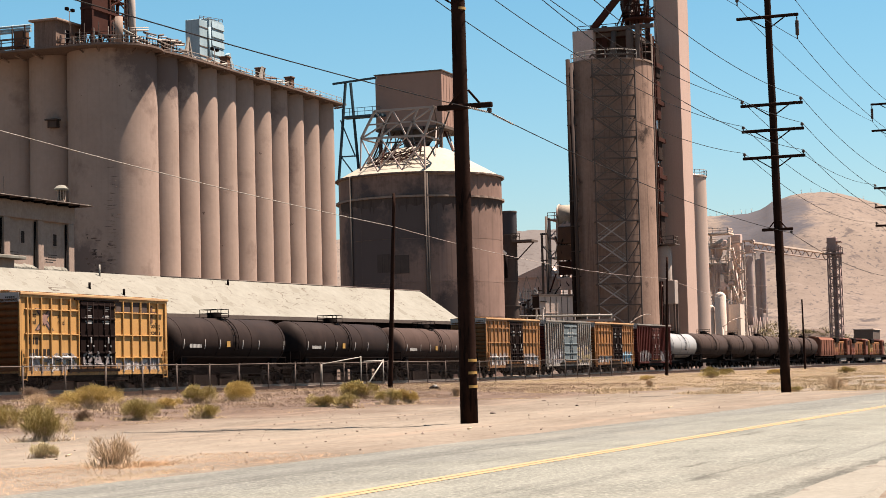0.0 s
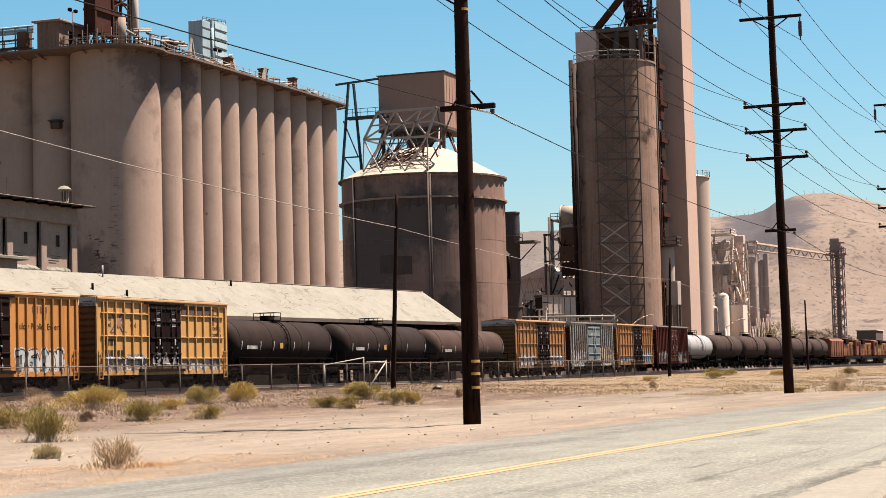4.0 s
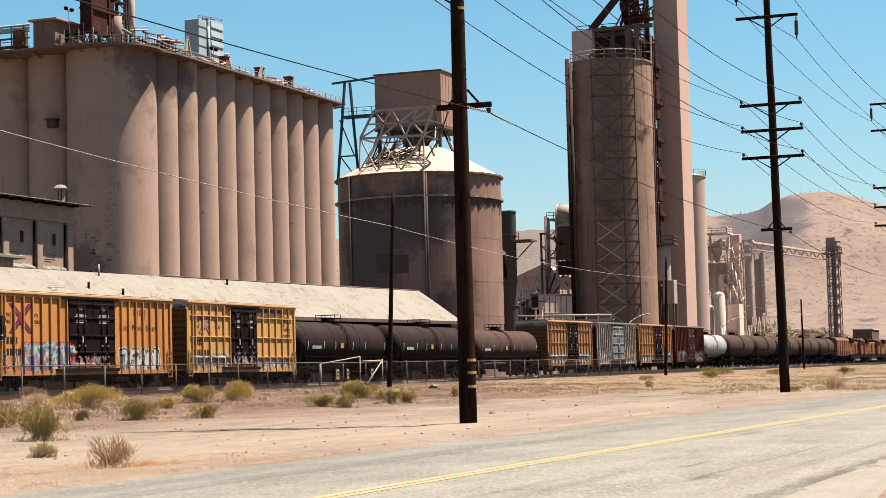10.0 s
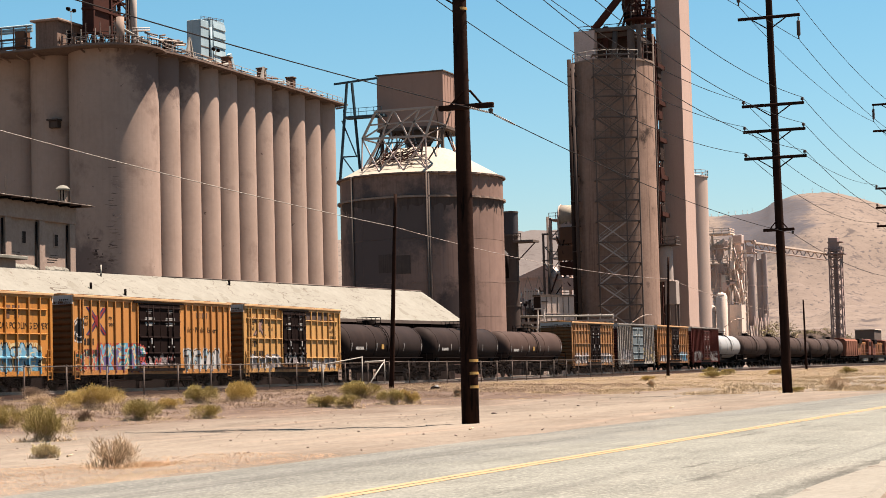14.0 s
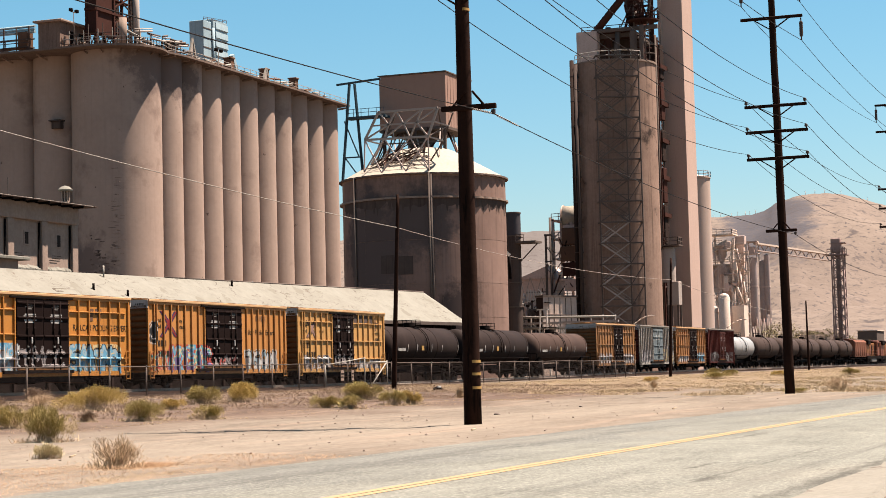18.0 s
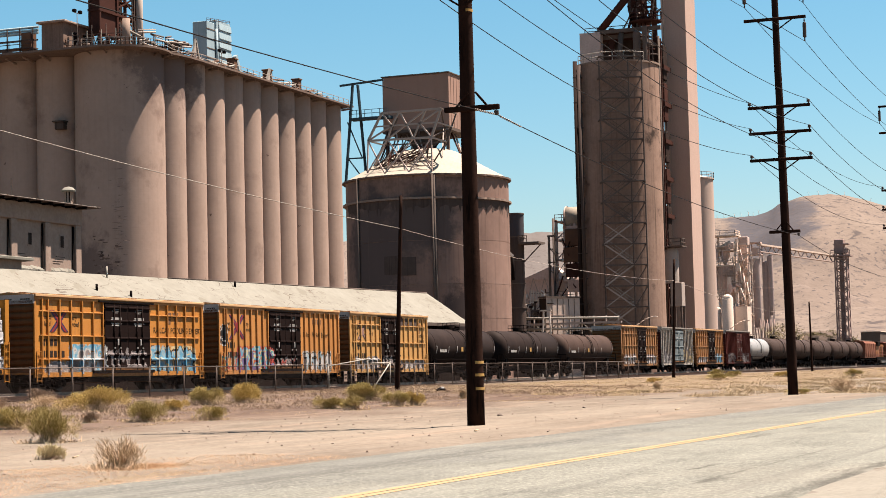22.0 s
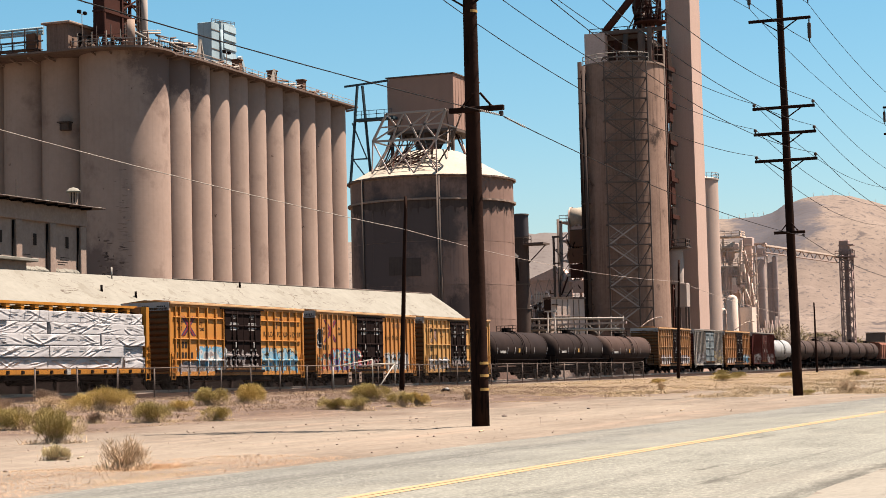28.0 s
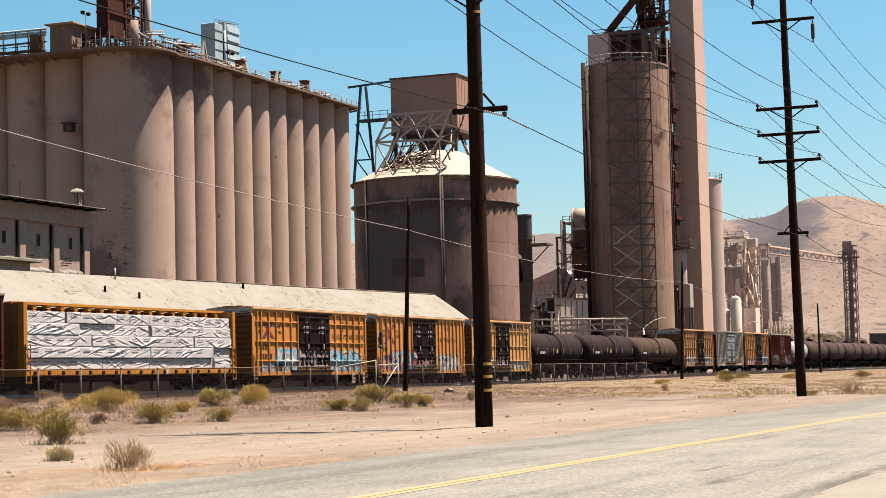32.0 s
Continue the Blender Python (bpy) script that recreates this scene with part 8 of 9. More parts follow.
# ---- poles and wires ----
def utility_pole(x, y, height, r, arms, label, lean=(0, 0), bands=(), group="poles along the road"):
    p = thing("utility_pole", label, "utility pole", group)
    base = ground_z(x, y) - 0.3
    top = Vector((x + lean[0], y + lean[1], height))
    foot = Vector((x, y, base))
    n = 14
    wob = lambda k: Vector((noise.noise((x, k, 1.0)), noise.noise((y, k, 2.0)), 0)) * r * 0.12
    s = Shape().path([foot.lerp(top, k / n) + wob(k) for k in range(n + 1)], [r * (1 - 0.42 * k / n) for k in range(n + 1)], 14)
    part("shaft", s, POLEWOOD, p)
    at = lambda z: foot.lerp(top, (z - base) / (height - base))
    ends = []
    for z, half, kind in arms:
        c = at(z)
        if kind == "low" and bands:
            c = c - Vector((0, 0.19, 0))
        a = part("crossarm", Shape().box(c.x - 0.28, c.x - 0.16, c.y - half, c.y + half, z - 0.07, z + 0.07, 0.02), POLEWOOD, p)
        for o in (-1, 1):
            part("brace", Shape().beam((c.x - 0.24, c.y + o * 0.62 * half, z), (c.x - 0.2, c.y + o * 0.1, z + (0.42 if kind == "low" else -0.52)), 0.05), POLEWOOD, a)
            e = Vector((c.x - 0.22, c.y + o * (half - 0.08), z))
            if kind == "both" or (kind == "hang" and o < 0):
                part("insulator", Shape().lathe([(0.03, z - 0.1), (0.03, z - 0.25), (0.085, z - 0.3), (0.085, z - 0.95), (0.03, z - 1.0), (0.03, z - 1.15)], e.x, e.y, 10), DARKSHEET, a)
                e = e - Vector((0, 0, 1.15))
            elif kind == "pin":
                part("insulator", Shape().lathe([(0.02, z + 0.05), (0.03, z + 0.12), (0.08, z + 0.14), (0.07, z + 0.24), (0.0, z + 0.28)], e.x, e.y, 10), DARKSHEET, a)
                e = e + Vector((0, 0, 0.26))
            elif kind == "low" and o < 0:
                part("insulator", Shape().lathe([(0.0, z - 0.08), (0.06, z - 0.1), (0.06, z - 0.2), (0.0, z - 0.23)], e.x, e.y, 10), DARKSHEET, a)
                e = e - Vector((0, 0, 0.2))
            ends.append(e)
    for z, mt in bands:
        c = at(z)
        rr = r * (1 - 0.42 * (z - base) / (height - base)) + 0.012
        part("band", Shape().lathe([(rr, z - 0.035), (rr, z + 0.035)], c.x, c.y, 12, 203, 300), mt, p, "yellow reflective band")
    return ends


def wire(p, q, sag, r=0.016, group="overhead wires", n=26, material=WIRE):
    p, q = Vector(p), Vector(q)
    s = Shape()
    pts = [p.lerp(q, i / n) - Vector((0, 0, 4 * sag * (i / n) * (1 - i / n))) for i in range(n + 1)]
    s.path(pts, r, 4, False)
    return solid("overhead_wire", s, material, "thin overhead wire between poles", "wire", group)


ARMS = [(19.3, 1.45, "both"), (17.5, 1.45, "hang"), (13.6, 1.45, "pin"), (12.3, 1.45, "pin"), (11.05, 1.45, "pin"), (7.68, 0.72, "low")]
BAND = mat("yellow_reflective_band", (0.86, 0.50, 0.14), (0.70, 0.40, 0.11), 0.3, 0.6, tone=0.32)
LINE = []
for k, x in enumerate((4.2, 46.4, 88.4, 131.5, 174.0, 217.0, 260.0)):
    arms = ARMS if k != 1 else [(z + 0.48 if z < 9 else z + 0.35, h + 0.03 if z < 9 else h, kind) for z, h, kind in ARMS]
    bands = ((10.75, BAND), (1.63, BAND), (1.31, BAND), (0.96, BAND)) if k == 1 else ()
    if k == 2:
        arms = [(19.3, 1.45, "both"), (17.5, 1.45, "hang"), (13.39, 1.45, "pin"), (12.19, 1.45, "pin"), (10.93, 1.45, "pin"), (7.57, 0.72, "low")]
    elif k > 2:
        arms = [(z - 0.52, h, kind) for z, h, kind in ARMS]
    LINE.append(utility_pole(x, 16.74 if k == 2 else 16.95, 21.5, 0.235, arms, "dark tarred wooden utility pole with crossarms" + (" and yellow bands" if k == 1 else ""), (0.1, 0.28) if k == 2 else (0.05, 0.05), bands))
for a, b in zip(LINE, LINE[1:]):
    for i, (p, q) in enumerate(zip(a, b)):
        if i in (3, 11):
            continue
        wire(p, q, (0.68 if i < 4 else 0.9) if i < 10 else 0.3 if a is LINE[0] else 0.36 if a is LINE[1] else 0.6, 0.013)



def wire_grip(p, q, sag, a, b):
    """A spiral armour rod wound round the wire between the shares a and b of its span."""
    at = lambda u: Vector(p).lerp(Vector(q), u) - Vector((0, 0, 4 * sag * u * (1 - u)))
    turns, n = 11, 110
    side = (Vector(q) - Vector(p)).cross(Vector((0, 0, 1))).normalized()
    pts = [at(a + (b - a) * i / n) + side * (0.022 * math.cos(6.2832 * turns * i / n)) + Vector((0, 0, 0.022 * math.sin(6.2832 * turns * i / n))) for i in range(n + 1)]
    solid("wire_grip", Shape().path(pts, 0.009, 4), TRUSSPAINT, "pale spiral grip wound round the wire", "wire grip", "spiral grips on the wire")


wire_grip(LINE[0][10], LINE[1][10], 0.3, 0.962, 0.995)
wire_grip(LINE[1][10], LINE[2][10], 0.36, 0.006, 0.046)

OLD = []
for x, y, h, lean in ((28.0, 44.0, 15.9, (0.2, 0.1)), (107.0, 44.1, 12.2, (-0.5, -0.75)), (173.2, 43.8, 11.6, (0.4, -0.3)), (246.7, 44.2, 9.7, (0, 0.1))):
    utility_pole(x, y, h, 0.16, [], "bare leaning wooden pole near the fence", lean, (), "bare poles along the track")
    OLD.append(Vector((x + lean[0] * 0.85, y + lean[1] * 0.85, h - 2.0)))
for k, (p, q) in enumerate(zip(OLD, OLD[1:])):
    wire(p, q, 0.6, 0.02 if k == 0 else 0.016, "wires along the track", 40, PALE if k == 0 else TRUSSPAINT)


# ---- fence, plants, small things on the ground ----
GALV = mat("galvanised_fence_steel", (0.10, 0.075, 0.065), (0.06, 0.046, 0.04), 1.0, 0.85, fine=6.0)
GALVRAIL = mat("weathered_fence_rail", (0.26, 0.205, 0.175), (0.17, 0.132, 0.113), 1.0, 0.8, fine=6.0)
SAGE = mat("grey_green_foliage", (0.29, 0.235, 0.078), (0.20, 0.165, 0.06), 0.3, 0.9, vary=0.12, fine=6.0, tone=0.78, island=(0.31, 0.225, 0.10))
SAGEY = mat("yellow_green_foliage", (0.39, 0.285, 0.080), (0.28, 0.21, 0.065), 0.3, 0.9, vary=0.12, fine=6.0, tone=0.74, island=(0.38, 0.26, 0.11))
PALESAGE = mat("pale_grey_green_foliage", (0.44, 0.38, 0.22), (0.34, 0.295, 0.18), 0.3, 0.9, vary=0.1, fine=6.0, tone=0.85, island=(0.42, 0.33, 0.21))
DEAD = mat("dead_twigs", (0.38, 0.265, 0.175), (0.26, 0.18, 0.12), 0.5, 0.95, vary=0.15, fine=4.0, tone=0.95, island=(0.36, 0.275, 0.17))
STRAW = mat("dry_straw_grass", (0.45, 0.335, 0.20), (0.36, 0.265, 0.16), 3.0, 0.95, fine=2.0, tone=0.76, island=(0.19, 0.14, 0.09))
REDGRASS = mat("dry_reddish_litter", (0.34, 0.235, 0.165), (0.25, 0.17, 0.12), 1.5, 0.95, fine=2.0, tone=0.68, island=(0.13, 0.09, 0.065))
RUSSET = mat("warm_russet_litter", (0.45, 0.285, 0.17), (0.35, 0.215, 0.13), 1.5, 0.95, fine=2.0, tone=0.85, island=(0.30, 0.20, 0.125))
STONE = mat("dusty_pebble", (0.40, 0.31, 0.26), (0.24, 0.18, 0.15), 0.3, 0.95, fine=10.0, tone=0.5)


def fence():
    f = thing("chain_link_fence", "galvanised chain-link fence along the track", "fence")
    y, h, pitch = 50.0, 1.62, 3.7
    xs = [54.4 + pitch * k for k in range(36)]
    post = Shape().tube((0, 0, -0.3), (0, 0, h), 0.042, n=8).tube((0, 0, h), (0, 0, h + 0.05), 0.055, 0.01, 8).mesh("post", GALVRAIL)
    rnd = random.Random(3)
    for x in xs:
        p = part("post", post, GALVRAIL, f)
        p.matrix_local = pose(x, y, ground_z(x, y), rnd.uniform(-1.5, 1.5), rnd.uniform(-2, 2), 0)
    for k, (a, b) in enumerate(zip(xs, xs[1:])):
        za, zb = ground_z(a, y), ground_z(b, y)
        part("top_rail", Shape().tube((a, y, za + h - 0.03), (b, y, zb + h - 0.03), 0.026, n=6, caps=False), GALVRAIL, f)
        part("bottom_rail", Shape().tube((a, y, za + 0.1), (b, y, zb + 0.1), 0.022, n=6, caps=False), GALV, f)
        net = Shape()
        n = 37
        for i in range(n):
            u = a + pitch * i / n
            z0 = za + (zb - za) * i / n
            for o in (-1, 1):
                e = min(max(u + o * (h - 0.1), a), b)
                t = abs(e - u)
                net.beam((u, y - 0.03, z0 + 0.06), (e, y - 0.03, z0 + 0.06 + t), 0.0024)
        for i in range(int(h / 0.1)):
            z0 = 0.06 + i * 0.1
            reach = min(h - 0.06 - z0, pitch)
            net.beam((a, y - 0.03, za + z0), (a + reach, y - 0.03, za + z0 + reach), 0.0024)
            net.beam((b, y - 0.03, zb + z0), (b - reach, y - 0.03, zb + z0 + reach), 0.0024)
        part("wire_mesh", net, GALV, f)
    g = thing("bent_gate", "bent pipe gate leaning on the fence", "gate")
    for p, q, r in (((109.6, 49.75, 2.1), (115.8, 49.75, 2.55), 0.04), ((116.2, 49.75, 2.25), (119.6, 49.75, 2.3), 0.05), ((119.6, 49.75, 2.3), (116.9, 49.75, 0.75), 0.05), ((119.6, 49.75, 0.5), (119.6, 49.75, 2.4), 0.05), ((115.8, 49.75, 0.5), (115.8, 49.75, 2.6), 0.05), ((109.6, 49.75, 0.5), (109.6, 49.75, 2.1), 0.05)):
        part("pipe", Shape().tube(p, q, r * 0.8, n=8), PALE, g)
    for x, w in ((112.2, 0.5), (113.9, 0.35), (117.9, 0.4)):
        s = thing("fence_sign", "small pale sign wired to the fence", "sign", "signs on the fence")
        part("plate", Shape().box(x, x + w, 49.86, 49.9, 1.1, 1.75, 0.01), PLASTER, s)
        part("bars", Shape().box(x + 0.06, x + w - 0.06, 49.85, 49.862, 1.5, 1.6).box(x + 0.06, x + w - 0.1, 49.85, 49.862, 1.3, 1.38), FADEDBLACK, s)


fence()


def blade(s, p, d, length, w, bend, rnd):
    """One stalk or leaf: two tapering segments."""
    a = rnd.random() * 6.28
    side = Vector((math.cos(a), math.sin(a), 0)) * w
    m = p + d * (length * 0.55) + Vector((0, 0, -bend * 0.3 * length))
    t = p + d * length + Vector((0, 0, -bend * length))
    o = len(s.v)
    s.v += [tuple(p - side * 0.6), tuple(p + side * 0.6), tuple(m + side), tuple(m - side), tuple(t)]
    s.f += [(o, o + 1, o + 2, o + 3), (o + 3, o + 2, o + 4)]
    s.smooth += [False, False]


def bush(x, y, r, h, kind, seed):
    names = {"g": ("rabbitbrush", "grey-green desert shrub on dry dirt", SAGE), "gy": ("rabbitbrush", "yellow-green desert shrub on dry dirt", SAGEY),
             "d": ("dead_shrub", "dry brown twiggy shrub", DEAD), "p": ("small_shrub", "pale grey-green low shrub", PALESAGE), "r": ("dead_shrub", "dry reddish brown weed clump", REDGRASS)}
    nm, label, mt = names[kind]
    b = thing(nm, label, "shrub", "shrubs on the verge")
    rnd = random.Random(seed)
    if kind in ("g", "gy"):
        r, h = 1.25 * r, 0.95 * h
    z0 = ground_z(x, y)
    n = int((6500 if kind in "dr" else 5000 if kind == "p" else 7600) * min(2.6, max(0.4, r * h * 2.4)))
    fol, stems = Shape(), Shape()
    lobes = []
    for k in range(9):
        a, q = rnd.random() * 6.28, rnd.random() ** 0.5
        lobes.append((q * 0.8 * r * math.cos(a), q * 0.8 * r * math.sin(a), h * (0.62 - 0.26 * q + rnd.uniform(-0.12, 0.12)), r * rnd.uniform(0.36, 0.54), h * rnd.uniform(0.3, 0.42)))
    for lx, ly, lz, lr, lh in lobes:
        for _ in range(26):
            top = Vector((x + lx + rnd.gauss(0, 0.45 * lr), y + ly + rnd.gauss(0, 0.45 * lr), z0 + lz + rnd.uniform(0.1, 0.95) * lh))
            foot = Vector((x + rnd.gauss(0, 0.2 * r), y + rnd.gauss(0, 0.2 * r), z0 - 0.03))
            blade(stems, foot, (top - foot).normalized(), (top - foot).length, 0.006, 0.04, rnd)
    while n > 0:
        lx, ly, lz, lr, lh = rnd.choice(lobes)
        a, u, q = rnd.random() * 6.28, rnd.uniform(-0.75, 1.0), rnd.random() ** 0.4
        w = math.sqrt(1 - u * u)
        out = Vector((math.cos(a) * w, math.sin(a) * w, u))
        p = Vector((x + lx + out.x * lr * q, y + ly + out.y * lr * q, z0 + lz + out.z * lh * q))
        n -= 1
        if p.z < z0 + 0.02 or noise.noise((p.x * 4.5, p.y * 4.5, p.z * 4.5)) < -0.12:
            continue
        d = (out * 0.55 + Vector((lx / r * 0.5, ly / r * 0.5, 0.75)) + Vector((rnd.gauss(0, 0.3), rnd.gauss(0, 0.3), rnd.gauss(0, 0.3)))).normalized()
        size = (0.5 + 0.5 * h) * (1.7 if rnd.random() < 0.07 else 1.0)
        for _ in range(2):
            e = (d + Vector((rnd.gauss(0, 0.35), rnd.gauss(0, 0.35), rnd.gauss(0, 0.25)))).normalized()
            blade(fol, p, e, rnd.uniform(0.05, 0.15) * size, rnd.uniform(0.0024, 0.0054) * (0.6 if kind in "dr" else 1.0), 0.08, rnd)
    skirt = Shape()
    for _ in range(int(520 * r)):
        a, q = rnd.random() * 6.28, r * (0.5 + 0.75 * rnd.random())
        p = Vector((x + q * math.cos(a), y + q * math.sin(a), 0))
        p.z = ground_z(p.x, p.y) - 0.01
        blade(skirt, p, Vector((rnd.gauss(0, 0.5), rnd.gauss(0, 0.5), 0.7)).normalized(), rnd.uniform(0.06, 0.24), 0.007, 0.2, rnd)
    part("woody_base", stems, DEAD, b, "brown woody stems")
    tagged(part("dry_skirt", skirt, STRAW if seed % 2 else DEAD, b, "dry stalks round the foot"), "dry stalks round the foot", kind="stuff")
    part("foliage", fol, mt, b)


BUSHES = [(36.1, 23.1, 0.46, 0.76, "g"), (45.1, 29.8, 0.75, 0.73, "g"), (59.4, 36.0, 1.0, 0.88, "gy"), (51.1, 29.2, 0.62, 0.68, "g"), (25.35, 15.0, 0.37, 0.50, "d"),
          (71.0, 37.7, 0.64, 0.88, "g"), (73.6, 37.7, 1.0, 0.96, "gy"), (53.5, 28.3, 0.42, 0.49, "g"), (63.4, 35.0, 0.44, 0.46, "gy"), (64.9, 29.5, 0.44, 0.56, "g"),
          (63.6, 27.8, 0.35, 0.57, "g"), (78.0, 33.5, 0.68, 0.95, "g"), (69.3, 28.6, 0.48, 0.62, "g"), (71.1, 28.6, 0.36, 0.61, "gy"), (29.9, 19.1, 0.24, 0.27, "p"),
          (72.5, 46.8, 0.7, 0.71, "r"), (85.8, 32.0, 0.21, 0.5, "d"), (113.6, 29.8, 0.31, 0.41, "d"), (157.0, 36.0, 0.95, 0.66, "g"), (93.1, 17.4, 0.46, 0.32, "g"),
          (97.4, 16.0, 0.6, 0.7, "d"), (200.7, 31.6, 0.82, 0.8, "g"), (180.3, 34.8, 0.8, 0.64, "gy"), (49.8, 30.4, 0.29, 0.3, "r"), (46.6, 31.5, 0.4, 0.6, "g"),
          (205.0, 47.0, 0.8, 0.7, "g"), (186.0, 41.0, 0.7, 0.6, "g"), (140.0, 37.0, 0.6, 0.4, "gy"), (66.0, 42.5, 0.7, 0.5, "d"), (58.5, 39.5, 0.6, 0.55, "r")]
for i, (x, y, r, h, k) in enumerate(BUSHES):
    bush(x, y, r, h, k, 50 + i)


def litter(name, label, count, seed, area, material, lo, hi, w, dens=None, spread=0.55, tuft=5, wide=0.12):
    """Loose dry blades over a stretch of ground."""
    rnd = random.Random(seed)
    s = Shape()
    while count > 0:
        x, y = area(rnd)
        if dens and noise.noise((x * 0.17, y * 0.3, seed)) < dens:
            count -= 0.34
            continue
        for _ in range(tuft):
            ang, tilt = rnd.random() * 6.28, min(1.5, max(0.0, rnd.gauss(spread, 0.3)))
            d = Vector((math.cos(ang) * math.sin(tilt), math.sin(ang) * math.sin(tilt), math.cos(tilt)))
            px, py = x + rnd.gauss(0, wide), y + rnd.gauss(0, wide)
            blade(s, Vector((px, py, ground_z(px, py) - 0.01)), d, rnd.uniform(lo, hi), w * rnd.uniform(0.7, 1.3), 0.25, rnd)
        count -= tuft
    return solid(name, s, material, label, "dry grass", kind="stuff")


litter("dry_grass", "dry straw-coloured grass on the far verge", 120000, 1, lambda q: (95 + 235 * q.random() ** 1.2, 47 - 20 * q.random() ** 1.2), STRAW, 0.05, 0.20, 0.010, 0.0, 1.0, 40, 0.4)
litter("dry_grass", "tall dry grass clumps beside the road", 70000, 11, lambda q: (92 + 130 * q.random() ** 1.2, 12.6 + 18 * q.random()), STRAW, 0.10, 0.36, 0.007, 0.05, 0.8, 46, 0.3)
litter("dry_grass", "sparse dry straw grass between the shrubs", 50000, 2, lambda q: (q.uniform(38, 105), q.uniform(27, 49)), STRAW, 0.03, 0.14, 0.006, 0.05, 1.1, 30, 0.3)
litter("dry_weeds", "dry reddish weed litter beside the road", 50000, 3, lambda q: (q.uniform(18, 30), q.gauss(14.9, 0.75)), RUSSET, 0.02, 0.085, 0.0026, 0.0, 1.2, 30, 0.2)
litter("dry_weeds", "pale straw weeds beside the road", 24000, 4, lambda q: (q.gauss(22.6, 1.7), q.gauss(15.0, 0.6)), STRAW, 0.02, 0.09, 0.0024, -0.15, 1.2, 26, 0.16)
litter("dry_weeds", "reddish weeds round the dead shrub", 9000, 6, lambda q: (q.gauss(25.7, 0.45), q.gauss(14.85, 0.16)), RUSSET, 0.03, 0.15, 0.0024, None, 1.0, 20, 0.1)
litter("dry_weeds", "reddish brown dead weeds near the fence", 75000, 5, lambda q: (q.uniform(46, 125), 50 - 19 * q.random() ** 1.3), REDGRASS, 0.06, 0.28, 0.0062, 0.0, 0.7, 30, 0.22)


def pebbles():
    rnd = random.Random(8)
    s = Shape()
    for _ in range(2600):
        x = 16 + 95 * rnd.random() ** 1.3
        y = rnd.uniform(13.4, 30) if rnd.random() < 0.75 else rnd.uniform(30, 48)
        r = 0.010 + 0.035 * rnd.random() ** 5
        z = ground_z(x, y)
        o = len(s.v)
        k = [rnd.uniform(0.6, 1.2) for _ in range(5)]
        s.v += [(x + r * k[0], y, z + r * 0.3), (x, y + r * k[1], z + r * 0.3), (x - r * k[2], y, z + r * 0.3), (x, y - r * k[3], z + r * 0.3), (x, y, z + r * k[4]), (x, y, z - r * 0.5)]
        s.f += [(o, o + 1, o + 4), (o + 1, o + 2, o + 4), (o + 2, o + 3, o + 4), (o + 3, o, o + 4), (o + 1, o, o + 5), (o + 2, o + 1, o + 5), (o + 3, o + 2, o + 5), (o, o + 3, o + 5)]
        s.smooth += [False] * 8
    solid("pebbles", s, STONE, "scattered pebbles on the dirt", "pebbles", kind="stuff")


pebbles()


def ground_clutter():
    for x, y, r in ((59.2, 20.8, 0.09), (66.0, 20.0, 0.06), (75.2, 24.2, 0.08)):
        k = thing("rock", "dark rock lying on the dirt", "rock", "rocks on the dirt")
        s = Shape().lathe([(0.02, r * 0.7), (r * 0.6, r * 0.55), (r, r * 0.2), (r * 0.9, -r * 0.3)], 0, 0, 9)
        s.v = [(v[0] * 1.5 + 0.04 * noise.noise((v[0] * 9, v[1] * 9, x)), v[1], v[2] + 0.04 * noise.noise((v[0] * 9, v[1] * 9, y))) for v in s.v]
        part("stone", s, STEEL, k)
        k.location = (x, y, ground_z(x, y))
    b = thing("trash_bag", "dark bag with a white patch dropped by the fence", "bag")
    part("bag", Shape().lathe([(0.02, 0.24), (0.16, 0.2), (0.3, 0.1), (0.26, 0.0)], 104.0, 40.1, 12), UNDER, b)
    part("patch", Shape().lathe([(0.02, 0.26), (0.08, 0.24), (0.12, 0.16)], 103.8, 39.95, 10), WHITEPAINT, b)
    for p in b.children:
        p.location.z = ground_z(104, 40.1)
    for x, y, ang, ln in ((30.5, 19.0, 20, 0.5), (27.5, 16.2, 75, 0.35), (41.5, 15.2, 10, 0.6), (61.0, 15.4, 5, 0.8)):
        t = thing("stick", "dry dark stick on the dirt", "stick", "sticks on the dirt")
        d = Vector((math.cos(radians(ang)), math.sin(radians(ang)), 0.03)) * ln
        p = Vector((x, y, ground_z(x, y) + 0.02))
        part("twig", Shape().tube(p, p + d, 0.018, 0.01, 6), DEAD, t)


ground_clutter()

# ties under the rails, near stretch
tie_mesh = Shape().box(-0.115, 0.115, -1.3, 1.3, -0.36, -0.172, 0.02).mesh("tie", TIEWOOD)
bed_ob = bpy.data.objects["ballast_bed"]
for k in range(290):
    t = part("tie", tie_mesh, TIEWOOD, bed_ob)
    x = 62 + 0.54 * k
    t.location = (x, track_y(x), rail_z(x))


TREELEAF = mat("dusty_grey_green_leaves", (0.24, 0.195, 0.105), (0.16, 0.135, 0.075), 0.8, 0.9, fine=4.0, tone=0.62)


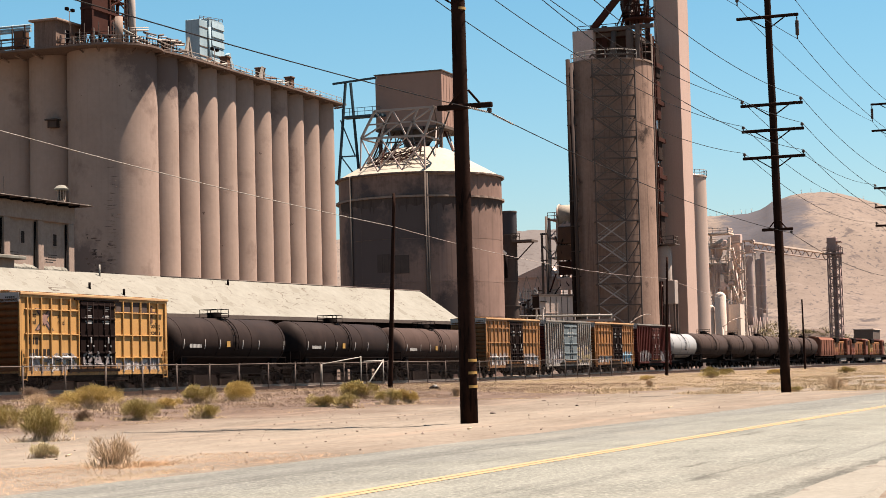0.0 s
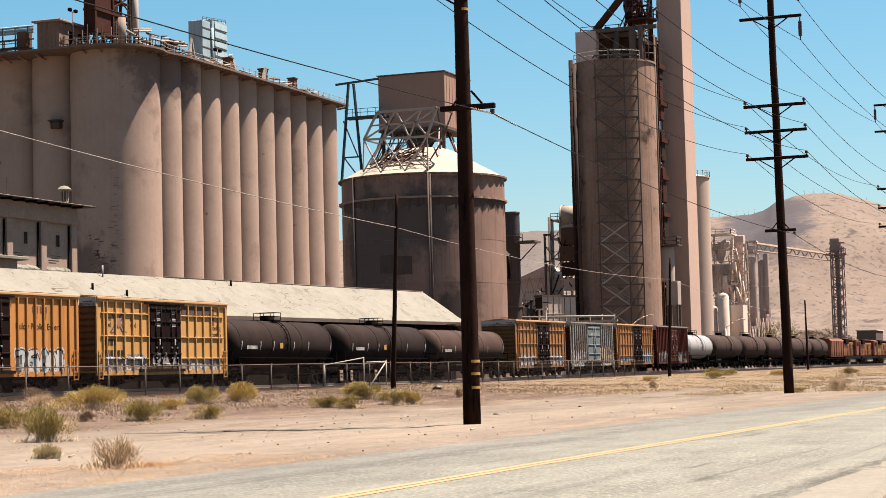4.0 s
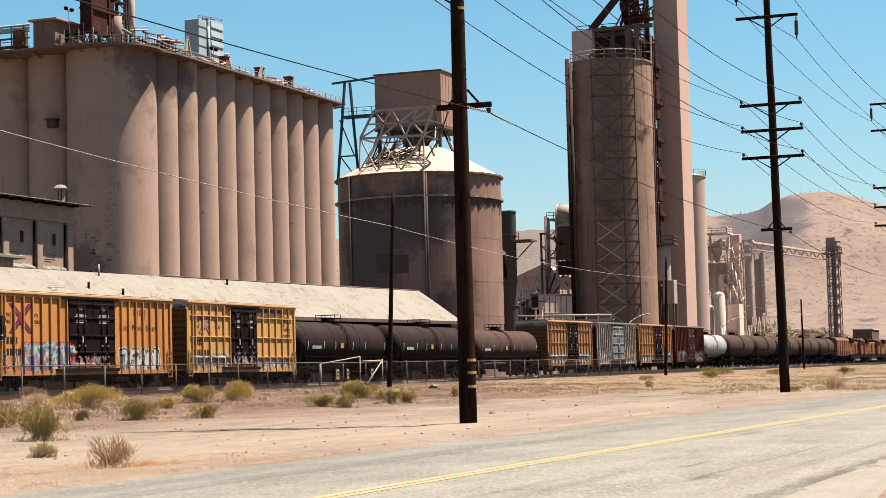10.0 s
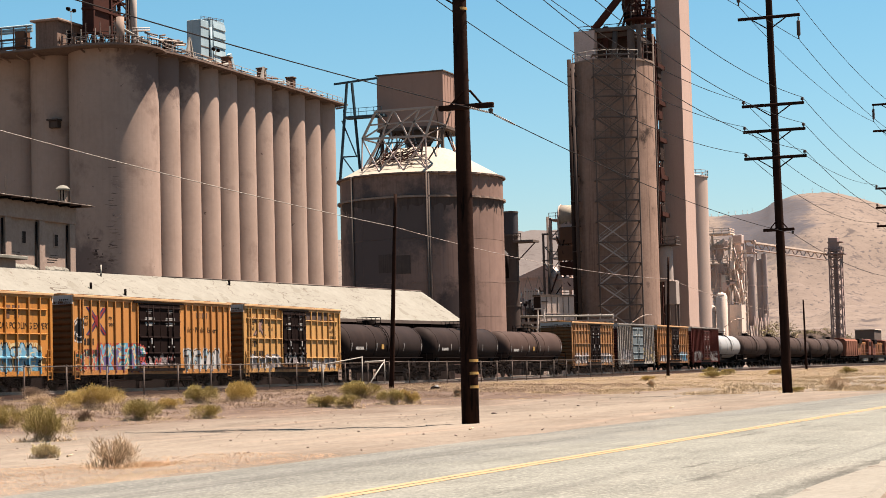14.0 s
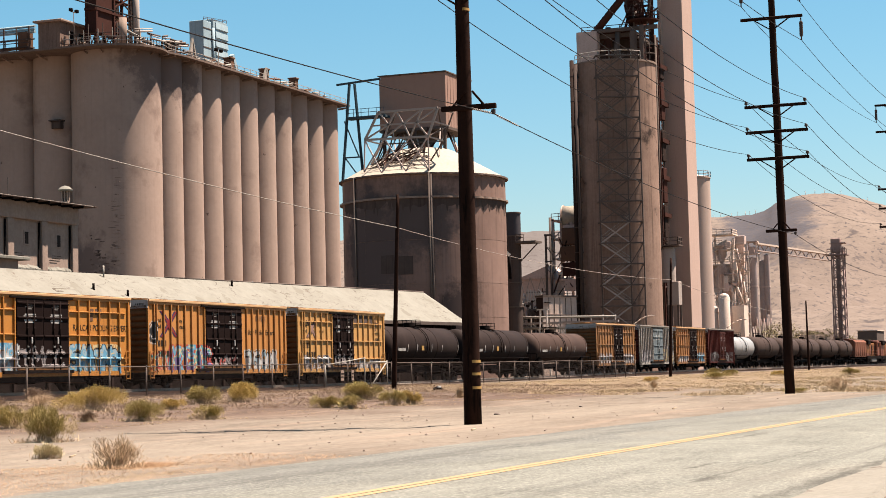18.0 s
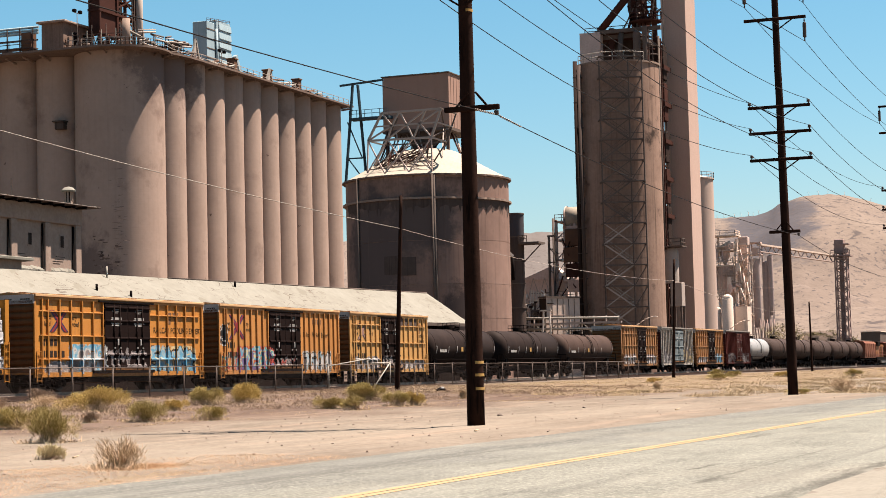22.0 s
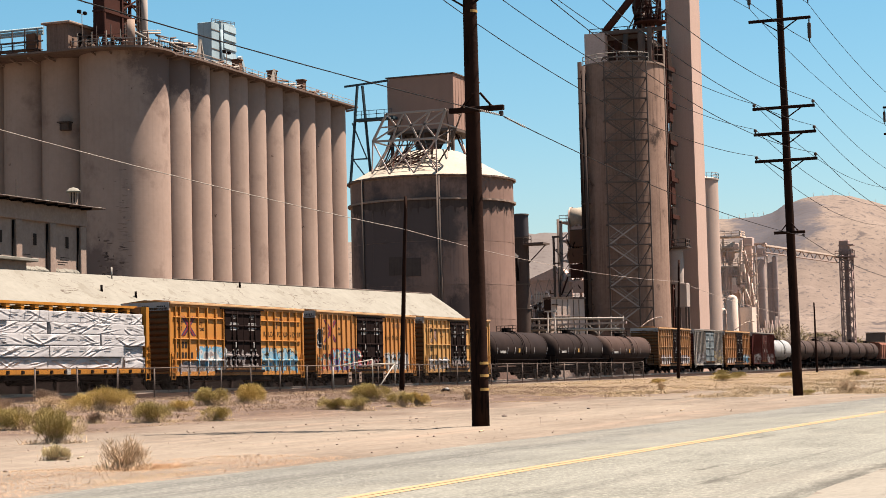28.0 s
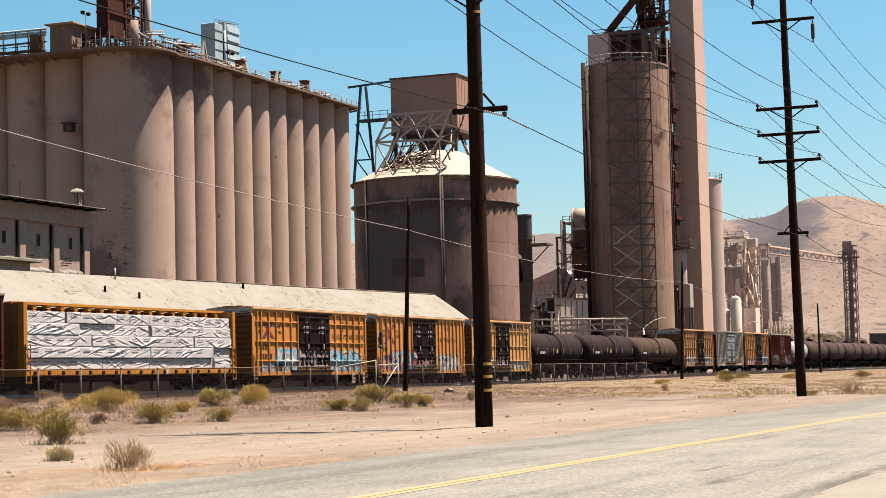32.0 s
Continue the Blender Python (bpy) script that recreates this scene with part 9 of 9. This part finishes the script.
def tree(x, y, h, seed):
    t = thing("desert_tree", "small grey-green tree beyond the train", "tree")
    rnd = random.Random(seed)
    trunk = Shape().tube((x, y, 0), (x + 0.2, y, h * 0.4), 0.22, 0.13, 8)
    for k in range(7):
        a = rnd.random() * 6.28
        trunk.tube((x + 0.2, y, h * 0.38), (x + 0.2 + math.cos(a) * h * 0.3, y + math.sin(a) * h * 0.35, h * rnd.uniform(0.6, 0.9)), 0.09, 0.03, 6)
    part("trunk", trunk, DEAD, t)
    crown = Shape()
    for _ in range(60):
        a, rr = rnd.random() * 6.28, rnd.random() ** 0.5 * h * 0.42
        c = Vector((x + math.cos(a) * rr, y + math.sin(a) * rr, h * rnd.uniform(0.45, 0.98)))
        for _ in range(40):
            p = c + Vector((rnd.gauss(0, 0.4), rnd.gauss(0, 0.4), rnd.gauss(0, 0.3)))
            blade(crown, p, Vector((rnd.gauss(0, 1), rnd.gauss(0, 1), rnd.gauss(0.2, 1))).normalized(), 0.35, 0.06, 0.1, rnd)
    part("crown", crown, TREELEAF, t)


for i, (x, y, h) in enumerate(((395, 77.4, 10.2), (397, 75.6, 8.8), (430, 66, 6.6), (445, 63.5, 6.2))):
    tree(x, y, h, 70 + i)


def spoil_heap():
    """A long low heap of dull earth with scrub on it, beyond the yard."""
    vs, n, m = [], 48, 10
    top = lambda u: 12.6 * min(1.0, 3.2 * u, 2.2 * (1 - u)) + 0.9 * noise.noise((u * 9, 1.0, 0.0)) + 0.5 * noise.noise((u * 31, 4.0, 0.0))
    for i in range(n + 1):
        u = i / n
        for k in range(m + 1):
            w = abs(2 * k / m - 1)
            vs.append((588 + 2.6 * k + noise.noise((u * 12, k * 0.7, 3.0)), 124 - 46 * u, max(-0.3, top(u) * (1 - w ** 1.5) - 0.2)))
    heap = Shape().add(vs, [(i * (m + 1) + k, i * (m + 1) + k + 1, (i + 1) * (m + 1) + k + 1, (i + 1) * (m + 1) + k) for i in range(n) for k in range(m)], True)
    h = thing("spoil_heap", "long low heap of grey-brown earth beyond the yard", "earth heap")
    part("earth", heap, HEAP, h)
    rnd = random.Random(12)
    scrub = Shape()
    for _ in range(22):
        u = rnd.uniform(0.25, 0.7)
        c = Vector((598 + rnd.uniform(-3, 3), 124 - 46 * u, top(u) - rnd.uniform(0.2, 2.6)))
        for _ in range(60):
            blade(scrub, c + Vector((rnd.gauss(0, 0.7), rnd.gauss(0, 0.7), rnd.gauss(0, 0.25))), Vector((rnd.gauss(0, 0.7), rnd.gauss(0, 0.7), 1)).normalized(), rnd.uniform(0.4, 0.9), 0.09, 0.1, rnd)
    tagged(part("scrub", scrub, TREELEAF, h, "low grey scrub"), "low grey scrub", kind="stuff")


HEAP = mat("dull_spoil_earth", (0.36, 0.27, 0.225), (0.27, 0.20, 0.165), 6.0, 1.0, bump=0.3, fine=0.7, tone=0.235, spots=((0.03, 0.027, 0.024), 0.35, 0.54, 0.1))
spoil_heap()


motions()
